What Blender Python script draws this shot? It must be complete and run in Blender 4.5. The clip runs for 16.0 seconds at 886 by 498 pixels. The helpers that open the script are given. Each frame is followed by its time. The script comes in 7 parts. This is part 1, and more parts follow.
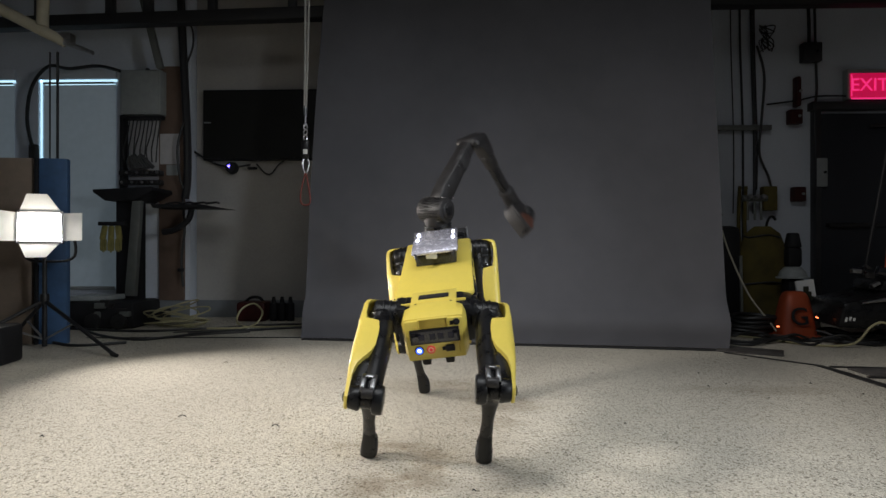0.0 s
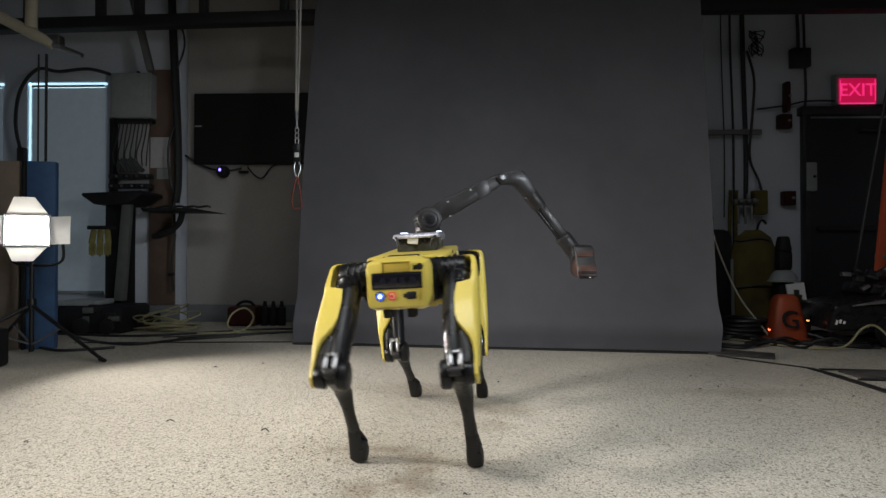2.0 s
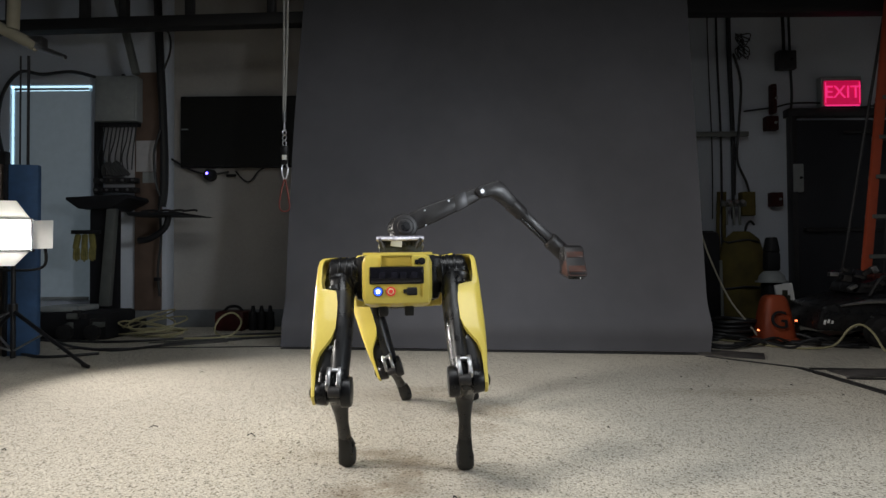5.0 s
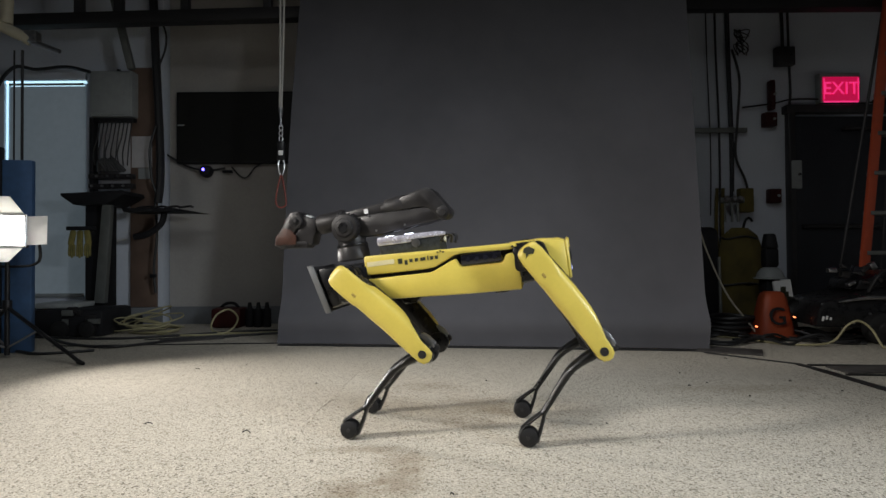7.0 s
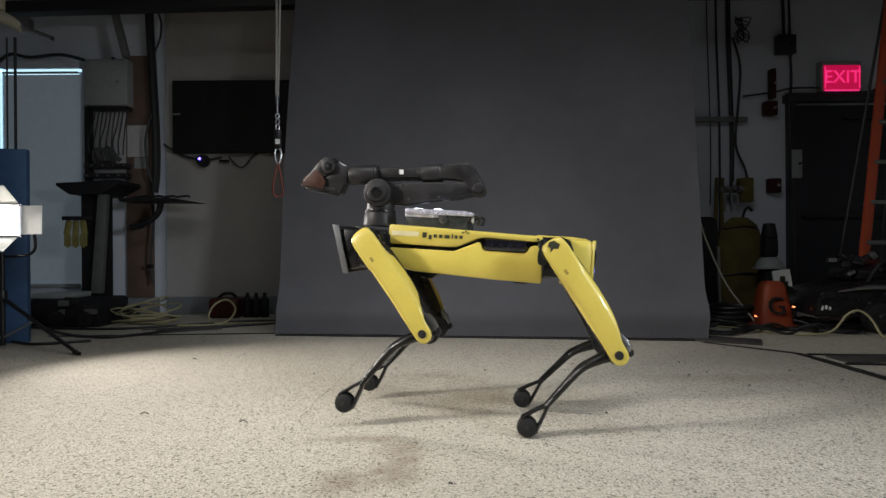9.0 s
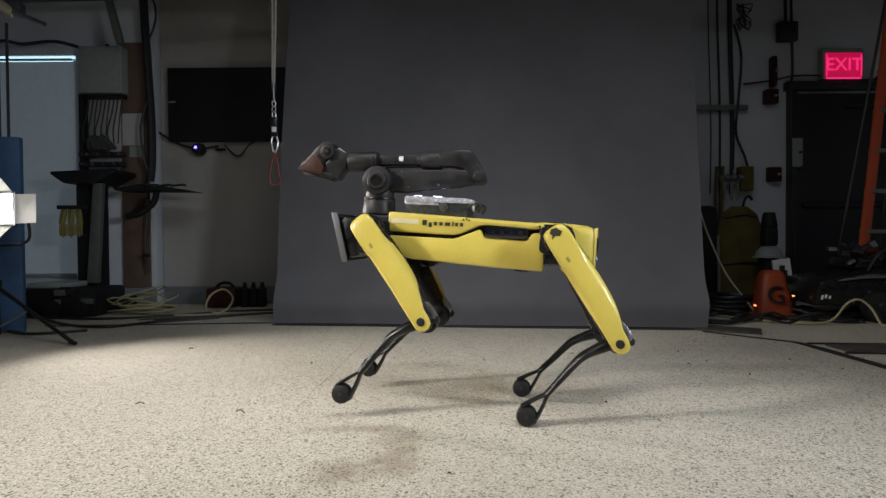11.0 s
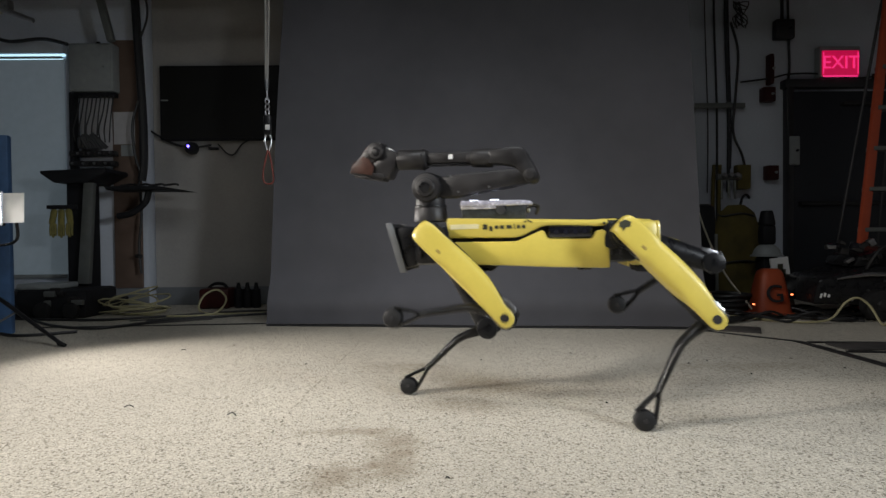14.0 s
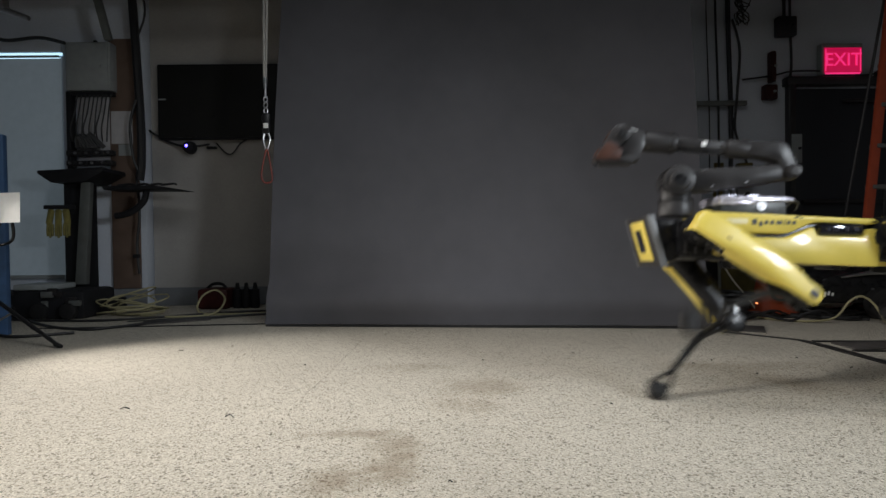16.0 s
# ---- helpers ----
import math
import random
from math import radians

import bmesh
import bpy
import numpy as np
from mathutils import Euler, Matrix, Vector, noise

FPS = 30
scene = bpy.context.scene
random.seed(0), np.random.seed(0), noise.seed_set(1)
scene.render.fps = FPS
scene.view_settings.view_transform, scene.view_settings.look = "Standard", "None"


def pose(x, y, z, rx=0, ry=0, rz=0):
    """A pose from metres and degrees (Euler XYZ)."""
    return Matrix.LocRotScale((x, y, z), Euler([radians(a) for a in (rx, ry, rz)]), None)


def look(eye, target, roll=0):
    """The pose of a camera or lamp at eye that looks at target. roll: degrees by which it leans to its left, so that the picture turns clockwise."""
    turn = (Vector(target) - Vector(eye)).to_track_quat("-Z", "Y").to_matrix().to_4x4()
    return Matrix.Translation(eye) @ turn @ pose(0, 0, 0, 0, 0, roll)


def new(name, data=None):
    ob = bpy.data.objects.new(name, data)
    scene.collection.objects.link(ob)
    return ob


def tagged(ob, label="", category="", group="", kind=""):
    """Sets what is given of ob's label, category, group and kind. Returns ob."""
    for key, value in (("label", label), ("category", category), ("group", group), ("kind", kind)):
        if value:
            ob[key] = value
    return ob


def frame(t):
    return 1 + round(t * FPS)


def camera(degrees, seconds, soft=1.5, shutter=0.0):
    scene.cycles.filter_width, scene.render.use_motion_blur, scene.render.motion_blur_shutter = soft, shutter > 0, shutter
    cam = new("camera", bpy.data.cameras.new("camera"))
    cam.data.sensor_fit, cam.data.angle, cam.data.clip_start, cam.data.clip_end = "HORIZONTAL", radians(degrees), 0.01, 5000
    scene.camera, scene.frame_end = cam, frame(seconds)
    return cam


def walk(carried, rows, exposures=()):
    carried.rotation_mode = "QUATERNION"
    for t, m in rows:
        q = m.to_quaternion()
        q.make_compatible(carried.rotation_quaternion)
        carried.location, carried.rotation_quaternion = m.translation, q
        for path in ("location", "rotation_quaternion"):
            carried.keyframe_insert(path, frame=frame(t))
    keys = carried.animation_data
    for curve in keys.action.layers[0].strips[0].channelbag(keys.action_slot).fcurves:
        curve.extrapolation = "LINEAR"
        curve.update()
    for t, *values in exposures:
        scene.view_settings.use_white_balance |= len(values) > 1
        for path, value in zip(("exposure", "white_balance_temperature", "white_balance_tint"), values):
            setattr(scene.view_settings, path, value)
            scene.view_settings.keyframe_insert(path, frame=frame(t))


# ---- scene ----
# the camera: on a stand, slowly turning, rising and falling with its head
cam = camera(75.63, 16.0, soft=1.45, shutter=0.4)


def view(x, y, z, up, turn, roll):
    return pose(x, y, z) @ pose(0, 0, 0, 0, 0, turn) @ pose(0, 0, 0, 90 + up, 0, 0) @ pose(0, 0, 0, 0, 0, roll)


walk(cam, [
    (0, view(-0.0000, 0.0000, 0.5893, 0.101, 1.962, 0.044)),
    (0.5, view(0.0015, 0.0023, 0.5867, 0.235, 1.796, 0.089)),
    (1, view(0.0029, 0.0048, 0.5841, 0.380, 1.606, 0.047)),
    (1.5, view(0.0043, 0.0075, 0.5816, 0.490, 1.452, 0.030)),
    (2, view(0.0055, 0.0104, 0.5791, 0.622, 1.262, -0.004)),
    (2.5, view(0.0067, 0.0135, 0.5767, 0.735, 1.092, -0.052)),
    (3, view(0.0077, 0.0168, 0.5743, 0.864, 0.924, -0.105)),
    (3.5, view(0.0087, 0.0203, 0.5719, 0.978, 0.771, -0.140)),
    (4, view(0.0096, 0.0239, 0.5696, 1.088, 0.576, -0.220)),
    (6.5, view(0.0126, 0.0452, 0.5587, 1.051, 0.126, -0.367)),
    (7, view(0.0130, 0.0501, 0.5567, 0.842, 0.089, -0.350)),
    (7.5, view(0.0132, 0.0551, 0.5547, 0.593, 0.051, -0.414)),
    (8, view(0.0134, 0.0603, 0.5527, 0.366, 0.003, -0.358)),
    (8.5, view(0.0134, 0.0658, 0.5508, 0.165, -0.021, -0.389)),
    (9, view(0.0134, 0.0714, 0.5489, -0.073, -0.056, -0.383)),
    (11.5, view(0.0120, 0.1025, 0.5402, -1.134, -0.371, -0.425)),
    (12, view(0.0114, 0.1093, 0.5386, -1.047, -0.654, -0.489)),
    (12.5, view(0.0108, 0.1163, 0.5371, -0.989, -0.666, -0.429)),
    (13, view(0.0100, 0.1235, 0.5356, -1.019, -0.663, -0.536)),
    (13.5, view(0.0092, 0.1308, 0.5341, -1.029, -0.689, -0.537)),
    (14, view(0.0083, 0.1384, 0.5327, -1.014, -0.677, -0.548)),
    (14.5, view(0.0073, 0.1462, 0.5313, -0.998, -0.721, -0.563)),
    (15, view(0.0062, 0.1542, 0.5300, -0.978, -0.723, -0.584)),
    (15.5, view(0.0050, 0.1623, 0.5287, -0.990, -0.725, -0.626)),
    (16, view(0.0037, 0.1707, 0.5274, -1.016, -0.714, -0.694)),
])

# ---- light ----
world = bpy.data.worlds.new("studio_world")
scene.world = world
world.use_nodes = True
world.node_tree.nodes["Background"].inputs[0].default_value = (0.55, 0.62, 0.75, 1)
world.node_tree.nodes["Background"].inputs[1].default_value = 0.06
scene.view_settings.exposure = 0.0


def area_lamp(name, eye, target, sx, sy, watts, colour, spread):
    data = bpy.data.lights.new(name, "AREA")
    data.shape, data.size, data.size_y, data.energy, data.color = "RECTANGLE", sx, sy, watts, colour
    data.spread = radians(spread)
    ob = new(name, data)
    ob.matrix_basis = look(eye, target)
    return ob


LAMP = Vector((-2.43, 3.2, 0.72))            # the visible panel light on its stand
area_lamp("panel_light_glow", LAMP + Vector((0.06, -0.05, 0)), (0.5, 1.7, 0.15), 0.20, 0.16, 12.5, (1.0, 0.945, 0.885), 84)
area_lamp("key_light", (-2.7, 0.75, 1.75), (0.0, 1.9, 0.1), 0.35, 0.35, 13.5, (1.0, 0.945, 0.88), 74)
# unseen fill lamp overhead, added to brighten the floor, robot and paper
area_lamp("overhead_softbox", (0.05, 0.9, 2.9), (0.05, 1.5, 0.0), 2.3, 1.0, 26.5, (0.94, 0.975, 1.0), 150)
area_lamp("side_softbox", (2.35, 0.05, 1.35), (-0.25, 2.45, 0.35), 0.40, 0.40, 6.2, (0.86, 0.93, 1.0), 62)

# ---- materials ----


def surface(name, colour, rough=0.5, metal=0.0, var=0.12, scale=18.0, bump=0.0, fine=240.0, coat=0.0, glow=None, power=0.0, spread=0.0, spec=0.5):
    m = bpy.data.materials.new(name)
    m.use_nodes = True
    t = m.node_tree
    b = t.nodes["Principled BSDF"]
    b.inputs["Metallic"].default_value = metal
    b.inputs["Coat Weight"].default_value = coat
    b.inputs["Specular IOR Level"].default_value = spec
    geo = t.nodes.new("ShaderNodeTexCoord")
    n1 = t.nodes.new("ShaderNodeTexNoise")
    n1.inputs["Scale"].default_value, n1.inputs["Detail"].default_value = scale, 6
    t.links.new(geo.outputs["Object"], n1.inputs["Vector"])
    n2 = t.nodes.new("ShaderNodeTexNoise")
    n2.inputs["Scale"].default_value, n2.inputs["Detail"].default_value = fine, 3
    t.links.new(geo.outputs["Object"], n2.inputs["Vector"])
    add = t.nodes.new("ShaderNodeMath")
    add.operation = "MULTIPLY_ADD"
    t.links.new(n2.outputs[0], add.inputs[0])
    add.inputs[1].default_value = 0.4
    t.links.new(n1.outputs[0], add.inputs[2])
    ramp = t.nodes.new("ShaderNodeMapRange")
    ramp.inputs[1].default_value, ramp.inputs[2].default_value = 0.45, 0.95
    ramp.inputs[3].default_value, ramp.inputs[4].default_value = 1 - var, 1 + var
    t.links.new(add.outputs[0], ramp.inputs[0])
    mul = t.nodes.new("ShaderNodeVectorMath")
    mul.operation = "SCALE"
    mul.inputs[0].default_value = colour
    t.links.new(ramp.outputs[0], mul.inputs["Scale"])
    t.links.new(mul.outputs[0], b.inputs["Base Color"])
    rr = t.nodes.new("ShaderNodeMapRange")
    rr.inputs[1].default_value, rr.inputs[2].default_value = 0.4, 1.0
    rr.inputs[3].default_value, rr.inputs[4].default_value = max(0.02, rough - 0.08 - spread), min(1, rough + 0.08 + spread)
    t.links.new(add.outputs[0], rr.inputs[0])
    t.links.new(rr.outputs[0], b.inputs["Roughness"])
    if bump:
        bp = t.nodes.new("ShaderNodeBump")
        bp.inputs["Strength"].default_value, bp.inputs["Distance"].default_value = bump, 0.004
        t.links.new(add.outputs[0], bp.inputs["Height"])
        t.links.new(bp.outputs[0], b.inputs["Normal"])
    if glow:
        b.inputs["Emission Color"].default_value = (*glow, 1)
        b.inputs["Emission Strength"].default_value = power
    return m


def carpet_material():
    m = bpy.data.materials.new("loop_pile_carpet")
    m.use_nodes = True
    t = m.node_tree
    b = t.nodes["Principled BSDF"]
    b.inputs["Roughness"].default_value = 0.95
    b.inputs["Specular IOR Level"].default_value = 0.15
    pos = t.nodes.new("ShaderNodeTexCoord").outputs["Object"]

    def noise_of(scale, detail=4, rough=0.6, distort=0.0):
        n = t.nodes.new("ShaderNodeTexNoise")
        n.inputs["Scale"].default_value, n.inputs["Detail"].default_value = scale, detail
        n.inputs["Roughness"].default_value, n.inputs["Distortion"].default_value = rough, distort
        t.links.new(pos, n.inputs["Vector"])
        return n.outputs[0]

    def mapped(v, a, c, lo, hi):
        n = t.nodes.new("ShaderNodeMapRange")
        n.interpolation_type = "SMOOTHSTEP"
        for i, x in enumerate((a, c, lo, hi)):
            n.inputs[i + 1].default_value = x
        t.links.new(v, n.inputs[0])
        return n.outputs[0]

    def op(kind, x, y):
        n = t.nodes.new("ShaderNodeMath")
        n.operation = kind
        for i, v in enumerate((x, y)):
            if isinstance(v, float):
                n.inputs[i].default_value = v
            else:
                t.links.new(v, n.inputs[i])
        return n.outputs[0]

    def blend(fac, c1, c2):
        n = t.nodes.new("ShaderNodeMix")
        n.data_type = "RGBA"
        t.links.new(fac, n.inputs[0])
        for i, v in ((6, c1), (7, c2)):
            if isinstance(v, tuple):
                n.inputs[i].default_value = (*v, 1)
            else:
                t.links.new(v, n.inputs[i])
        return n.outputs[2]

    def loops(scale):
        v = t.nodes.new("ShaderNodeTexVoronoi")
        v.inputs["Scale"].default_value = scale
        t.links.new(pos, v.inputs["Vector"])
        sep = t.nodes.new("ShaderNodeSeparateColor")
        t.links.new(v.outputs["Color"], sep.inputs[0])
        return sep.outputs[0], sep.outputs[1]

    tone, odd = loops(275)
    grain = noise_of(190, 2, 0.6)
    col = blend(tone, (0.43, 0.39, 0.315), (0.73, 0.685, 0.595))
    col = blend(mapped(grain, 0.36, 0.48, 0.55, 0.0), col, (0.30, 0.27, 0.22))
    col = blend(mapped(odd, 0.87, 0.94, 0.0, 0.80), col, (0.13, 0.112, 0.085))
    tone2, odd2 = loops(160)
    col = blend(mapped(odd2, 0.93, 0.96, 0.0, 0.8), col, (0.15, 0.13, 0.10))
    pale = mapped(noise_of(30, 5, 0.8), 0.54, 0.72, 0.0, 0.35)
    col = blend(pale, col, (0.66, 0.63, 0.57))
    wide = mapped(noise_of(1.1, 5, 0.6), 0.35, 0.7, 0.0, 0.25)
    col = blend(wide, col, (0.33, 0.30, 0.25))
    # a brown spill where the robot works, and paler dirt further back
    for cx, cy, rx, ry, amount in ((-0.22, 1.72, 0.17, 0.04, 0.42), (-0.10, 1.62, 0.08, 0.08, 0.42), (-0.11, 1.47, 0.07, 0.11, 0.48), (-0.21, 1.41, 0.09, 0.10, 0.50), (-0.10, 2.52, 0.20, 0.10, 0.24), (0.14, 2.20, 0.16, 0.13, 0.36), (0.10, 1.97, 0.14, 0.09, 0.28), (1.25, 2.45, 0.40, 0.10, 0.26)):
        d = t.nodes.new("ShaderNodeVectorMath")
        d.operation = "SUBTRACT"
        t.links.new(pos, d.inputs[0])
        d.inputs[1].default_value = (cx, cy, 0)
        s = t.nodes.new("ShaderNodeVectorMath")
        s.operation = "DIVIDE"
        t.links.new(d.outputs[0], s.inputs[0])
        s.inputs[1].default_value = (rx, ry, 1)
        ln = t.nodes.new("ShaderNodeVectorMath")
        ln.operation = "LENGTH"
        t.links.new(s.outputs[0], ln.inputs[0])
        rag = op("ADD", ln.outputs["Value"], op("MULTIPLY", op("SUBTRACT", noise_of(7, 6, 0.7, 1.0), 0.5), 2.4))
        col = blend(mapped(rag, 0.2, 1.3, amount, 0.0), col, (0.19, 0.135, 0.08))
    t.links.new(col, b.inputs["Base Color"])
    bp = t.nodes.new("ShaderNodeBump")
    bp.inputs["Strength"].default_value, bp.inputs["Distance"].default_value = 0.6, 0.002
    t.links.new(grain, bp.inputs["Height"])
    t.links.new(bp.outputs[0], b.inputs["Normal"])
    return m


CARPET = carpet_material()
WALL = surface("painted_block_wall", (0.59, 0.63, 0.70), 0.75, var=0.10, scale=1.6, bump=0.25, fine=60)
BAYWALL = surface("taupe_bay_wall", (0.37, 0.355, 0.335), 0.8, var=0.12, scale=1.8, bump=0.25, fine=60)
BOOM = surface("pale_yellow_boom_paint", (0.40, 0.37, 0.28), 0.6, var=0.15, scale=9)
CEIL = surface("dark_ceiling", (0.06, 0.06, 0.065), 0.9)
PAPER = surface("grey_seamless_paper", (0.095, 0.095, 0.108), 0.85, var=0.17, scale=1.4, fine=7, bump=0.05)
SEAM_M = surface("worn_carpet_backing", (0.36, 0.325, 0.26), 0.9, var=0.3)
BASE = surface("vinyl_base", (0.17, 0.18, 0.19), 0.6)
YELLOW = surface("yellow_shell_paint", (0.69, 0.545, 0.100), 0.38, var=0.06, scale=9, fine=90, coat=0.35, bump=0.03)
# shell yellow darkened, so the shade of recesses is in the colour
YELLOW_SHADE = surface("yellow_recess_shade", (0.52, 0.37, 0.05), 0.5, var=0.08)
BLACK = surface("black_moulded_plastic", (0.0085, 0.0085, 0.0095), 0.33, var=0.3, scale=30, spread=0.1, spec=0.35)
RUBBER = surface("grey_black_rubber", (0.017, 0.0165, 0.017), 0.55, var=0.3, scale=40, bump=0.2, spec=0.25)
SHIN_M = surface("black_leg_casting", (0.008, 0.008, 0.0085), 0.34, var=0.3, scale=40, bump=0.08, spec=0.4, spread=0.08)
GRAPH = surface("graphite_grey_plastic", (0.022, 0.0205, 0.021), 0.46, var=0.3, scale=25, spec=0.4, spread=0.05)
NOSE_M = surface("light_grey_nose_plastic", (0.14, 0.145, 0.15), 0.45, var=0.1)
ARMC = surface("dark_arm_anodised", (0.020, 0.0185, 0.019), 0.40, var=0.3, scale=22, spec=0.45, spread=0.06)
ARML = surface("lighter_arm_grey", (0.045, 0.044, 0.046), 0.42, metal=0.4, var=0.15)
STEEL = surface("machined_steel", (0.42, 0.42, 0.43), 0.34, metal=1.0, var=0.2, scale=50)
RUST = surface("red_brown_jaw", (0.060, 0.025, 0.017), 0.5, var=0.45, scale=35, bump=0.2, spec=0.3)
GLASSY = surface("dark_sensor_glass", (0.008, 0.008, 0.012), 0.08, coat=1.0)
LENS = surface("camera_lens", (0.02, 0.02, 0.03), 0.2, metal=0.3)
SCUFF = surface("brown_paint_scuff", (0.34, 0.24, 0.05), 0.6, var=0.4, scale=60)
CLEAR = surface("frosted_clear_plastic", (0.58, 0.57, 0.66), 0.25, metal=0.35, var=0.25, scale=60, coat=0.8)
BOARD = surface("circuit_board_black", (0.03, 0.034, 0.036), 0.4, var=0.7, scale=60)
WHITE = surface("white_label", (0.75, 0.75, 0.74), 0.6, var=0.04)
INK = surface("dark_marking_ink", (0.035, 0.035, 0.02), 0.5)
PALE = surface("pale_marking", (0.74, 0.66, 0.38), 0.5)
BLUE_LED = surface("blue_white_button_light", (0.02, 0.05, 0.3), 0.3, glow=(0.05, 0.14, 1.0), power=1.6)
RED_LED = surface("red_button_ring", (0.55, 0.04, 0.04), 0.35, glow=(1.0, 0.06, 0.05), power=0.22)
WHITE_LED = surface("white_status_light", (0.9, 0.9, 1.0), 0.3, glow=(0.72, 0.78, 1.0), power=3.5)
PANEL = surface("lit_lamp_face", (1, 1, 1), 0.4, glow=(1.0, 0.95, 0.86), power=18.0)
DOORLEAF = surface("silver_barn_door_leaf", (0.88, 0.87, 0.84), 0.5, var=0.04)
STAND = surface("black_stand_tube", (0.02, 0.02, 0.022), 0.35, metal=0.4)
BLUE = surface("blue_painted_board", (0.045, 0.10, 0.21), 0.6, var=0.2)
TAN = surface("tan_cardboard", (0.22, 0.17, 0.13), 0.85)
BROWN = surface("plywood_board", (0.15, 0.10, 0.075), 0.7, var=0.2, scale=8)
PALEBOARD = surface("pale_backing_board", (0.50, 0.49, 0.50), 0.7, var=0.1)
GREYBOX = surface("grey_enamel_box", (0.30, 0.32, 0.32), 0.5, var=0.1)
SCREEN = surface("television_screen", (0.012, 0.012, 0.011), 0.35)
DARK = surface("near_black_paint", (0.014, 0.014, 0.016), 0.6, var=0.3, spec=0.25)
DOORM = surface("dark_door_paint", (0.02, 0.022, 0.028), 0.55, var=0.15, scale=4)
CONDUIT = surface("black_conduit", (0.03, 0.03, 0.033), 0.5, metal=0.2)
GALV = surface("galvanised_strut", (0.20, 0.21, 0.20), 0.5, metal=0.6)
ORANGE = surface("orange_cone_plastic", (0.26, 0.046, 0.014), 0.55, var=0.2, scale=8)
LADDER = surface("orange_fibreglass", (0.44, 0.075, 0.03), 0.5, var=0.1)
REDP = surface("red_enamel", (0.045, 0.010, 0.009), 0.5, var=0.3, spec=0.25)
EXITR = surface("exit_sign_red_glow", (0.5, 0.02, 0.06), 0.4, glow=(1.0, 0.008, 0.12), power=0.42)
EXITL = surface("exit_sign_letter_glow", (0.8, 0.1, 0.2), 0.4, glow=(1.0, 0.03, 0.22), power=0.85)
# a weak glow in the blind stands for daylight coming through the cloth
BLIND = surface("backlit_roller_blind", (0.36, 0.40, 0.44), 0.8, var=0.06, glow=(0.24, 0.31, 0.36), power=0.17)
DAYGAP = surface("daylight_at_the_blind_edge", (0.7, 0.9, 1.0), 0.5, glow=(0.55, 0.85, 1.0), power=1.1)
CABLEY = surface("yellow_extension_cord", (0.33, 0.30, 0.17), 0.6)
CABLEK = surface("black_cable", (0.015, 0.015, 0.016), 0.5)
CABLEW = surface("pale_cord", (0.5, 0.47, 0.38), 0.7)
ROPE = surface("grey_webbing", (0.36, 0.35, 0.33), 0.8)
REDCORD = surface("dull_red_cord", (0.20, 0.045, 0.035), 0.7)
GLOVE = surface("yellow_work_leather", (0.20, 0.175, 0.05), 0.8, var=0.4)
TARP = surface("olive_yellow_tarp", (0.105, 0.082, 0.018), 0.8, var=0.5, scale=6)
TAPE = surface("black_floor_tape", (0.018, 0.018, 0.018), 0.6, var=0.2)
MATM = surface("dark_rubber_mat", (0.06, 0.055, 0.052), 0.75, var=0.5, scale=16)
BLUEPT = surface("blue_point_light", (0.2, 0.2, 1.0), 0.3, glow=(0.10, 0.07, 1.0), power=9.0)
ORPT = surface("orange_point_light", (1, 0.3, 0.1), 0.3, glow=(1.0, 0.22, 0.08), power=3.0)
STEELBEAM = surface("black_steel_beam", (0.014, 0.014, 0.015), 0.6, var=0.2)

# ---- mesh helpers ----


def shade(me, angle=35):
    me.polygons.foreach_set("use_smooth", [True] * len(me.polygons))
    me.set_sharp_from_angle(angle=radians(angle))


def part(name, bm, material, parent=None, label="", at=None):
    me = bpy.data.meshes.new(name)
    bmesh.ops.recalc_face_normals(bm, faces=bm.faces)
    bm.to_mesh(me)
    bm.free()
    shade(me)
    me.materials.append(material)
    ob = new(name, me)
    if parent:
        ob.parent = parent
    if at is not None:
        ob.matrix_basis = at
    if label:
        ob["label"] = label
    return ob


def thing(name, at, label, category, group="", kind=""):
    return tagged_at(new(name), at, label, category, group, kind)


def tagged_at(ob, at, label, category, group="", kind=""):
    ob.matrix_basis = at
    return tagged(ob, label, category, group, kind)


def fresh():
    return bmesh.new()


def bevel(bm, width, geom=None, seg=2):
    edges = geom if geom is not None else bm.edges[:]
    bmesh.ops.bevel(bm, geom=edges, offset=width, segments=seg, profile=0.5, affect="EDGES", clamp_overlap=True)


def box(bm, centre, size, width=0.0, turn=None):
    tmp = bmesh.new()
    bmesh.ops.create_cube(tmp, size=1)
    bmesh.ops.scale(tmp, vec=size, verts=tmp.verts)
    if width:
        bevel(tmp, width)
    m = Matrix.Translation(centre) @ (turn if turn else Matrix())
    bmesh.ops.transform(tmp, matrix=m, verts=tmp.verts)
    merge(bm, tmp)
    return bm


def merge(bm, tmp):
    me = bpy.data.meshes.new("scratch")
    tmp.to_mesh(me)
    tmp.free()
    bm.from_mesh(me)
    bpy.data.meshes.remove(me)


def rod(bm, a, b, r0, r1=None, seg=16, width=0.0):
    a, b = Vector(a), Vector(b)
    tmp = bmesh.new()
    bmesh.ops.create_cone(tmp, cap_ends=True, segments=seg, radius1=r0, radius2=r0 if r1 is None else r1, depth=(b - a).length)
    if width:
        bevel(tmp, width, [e for e in tmp.edges if len(e.link_faces) == 2 and any(len(f.verts) > 4 for f in e.link_faces)])
    m = Matrix.Translation((a + b) / 2) @ (b - a).to_track_quat("Z", "Y").to_matrix().to_4x4()
    bmesh.ops.transform(tmp, matrix=m, verts=tmp.verts)
    merge(bm, tmp)
    return bm


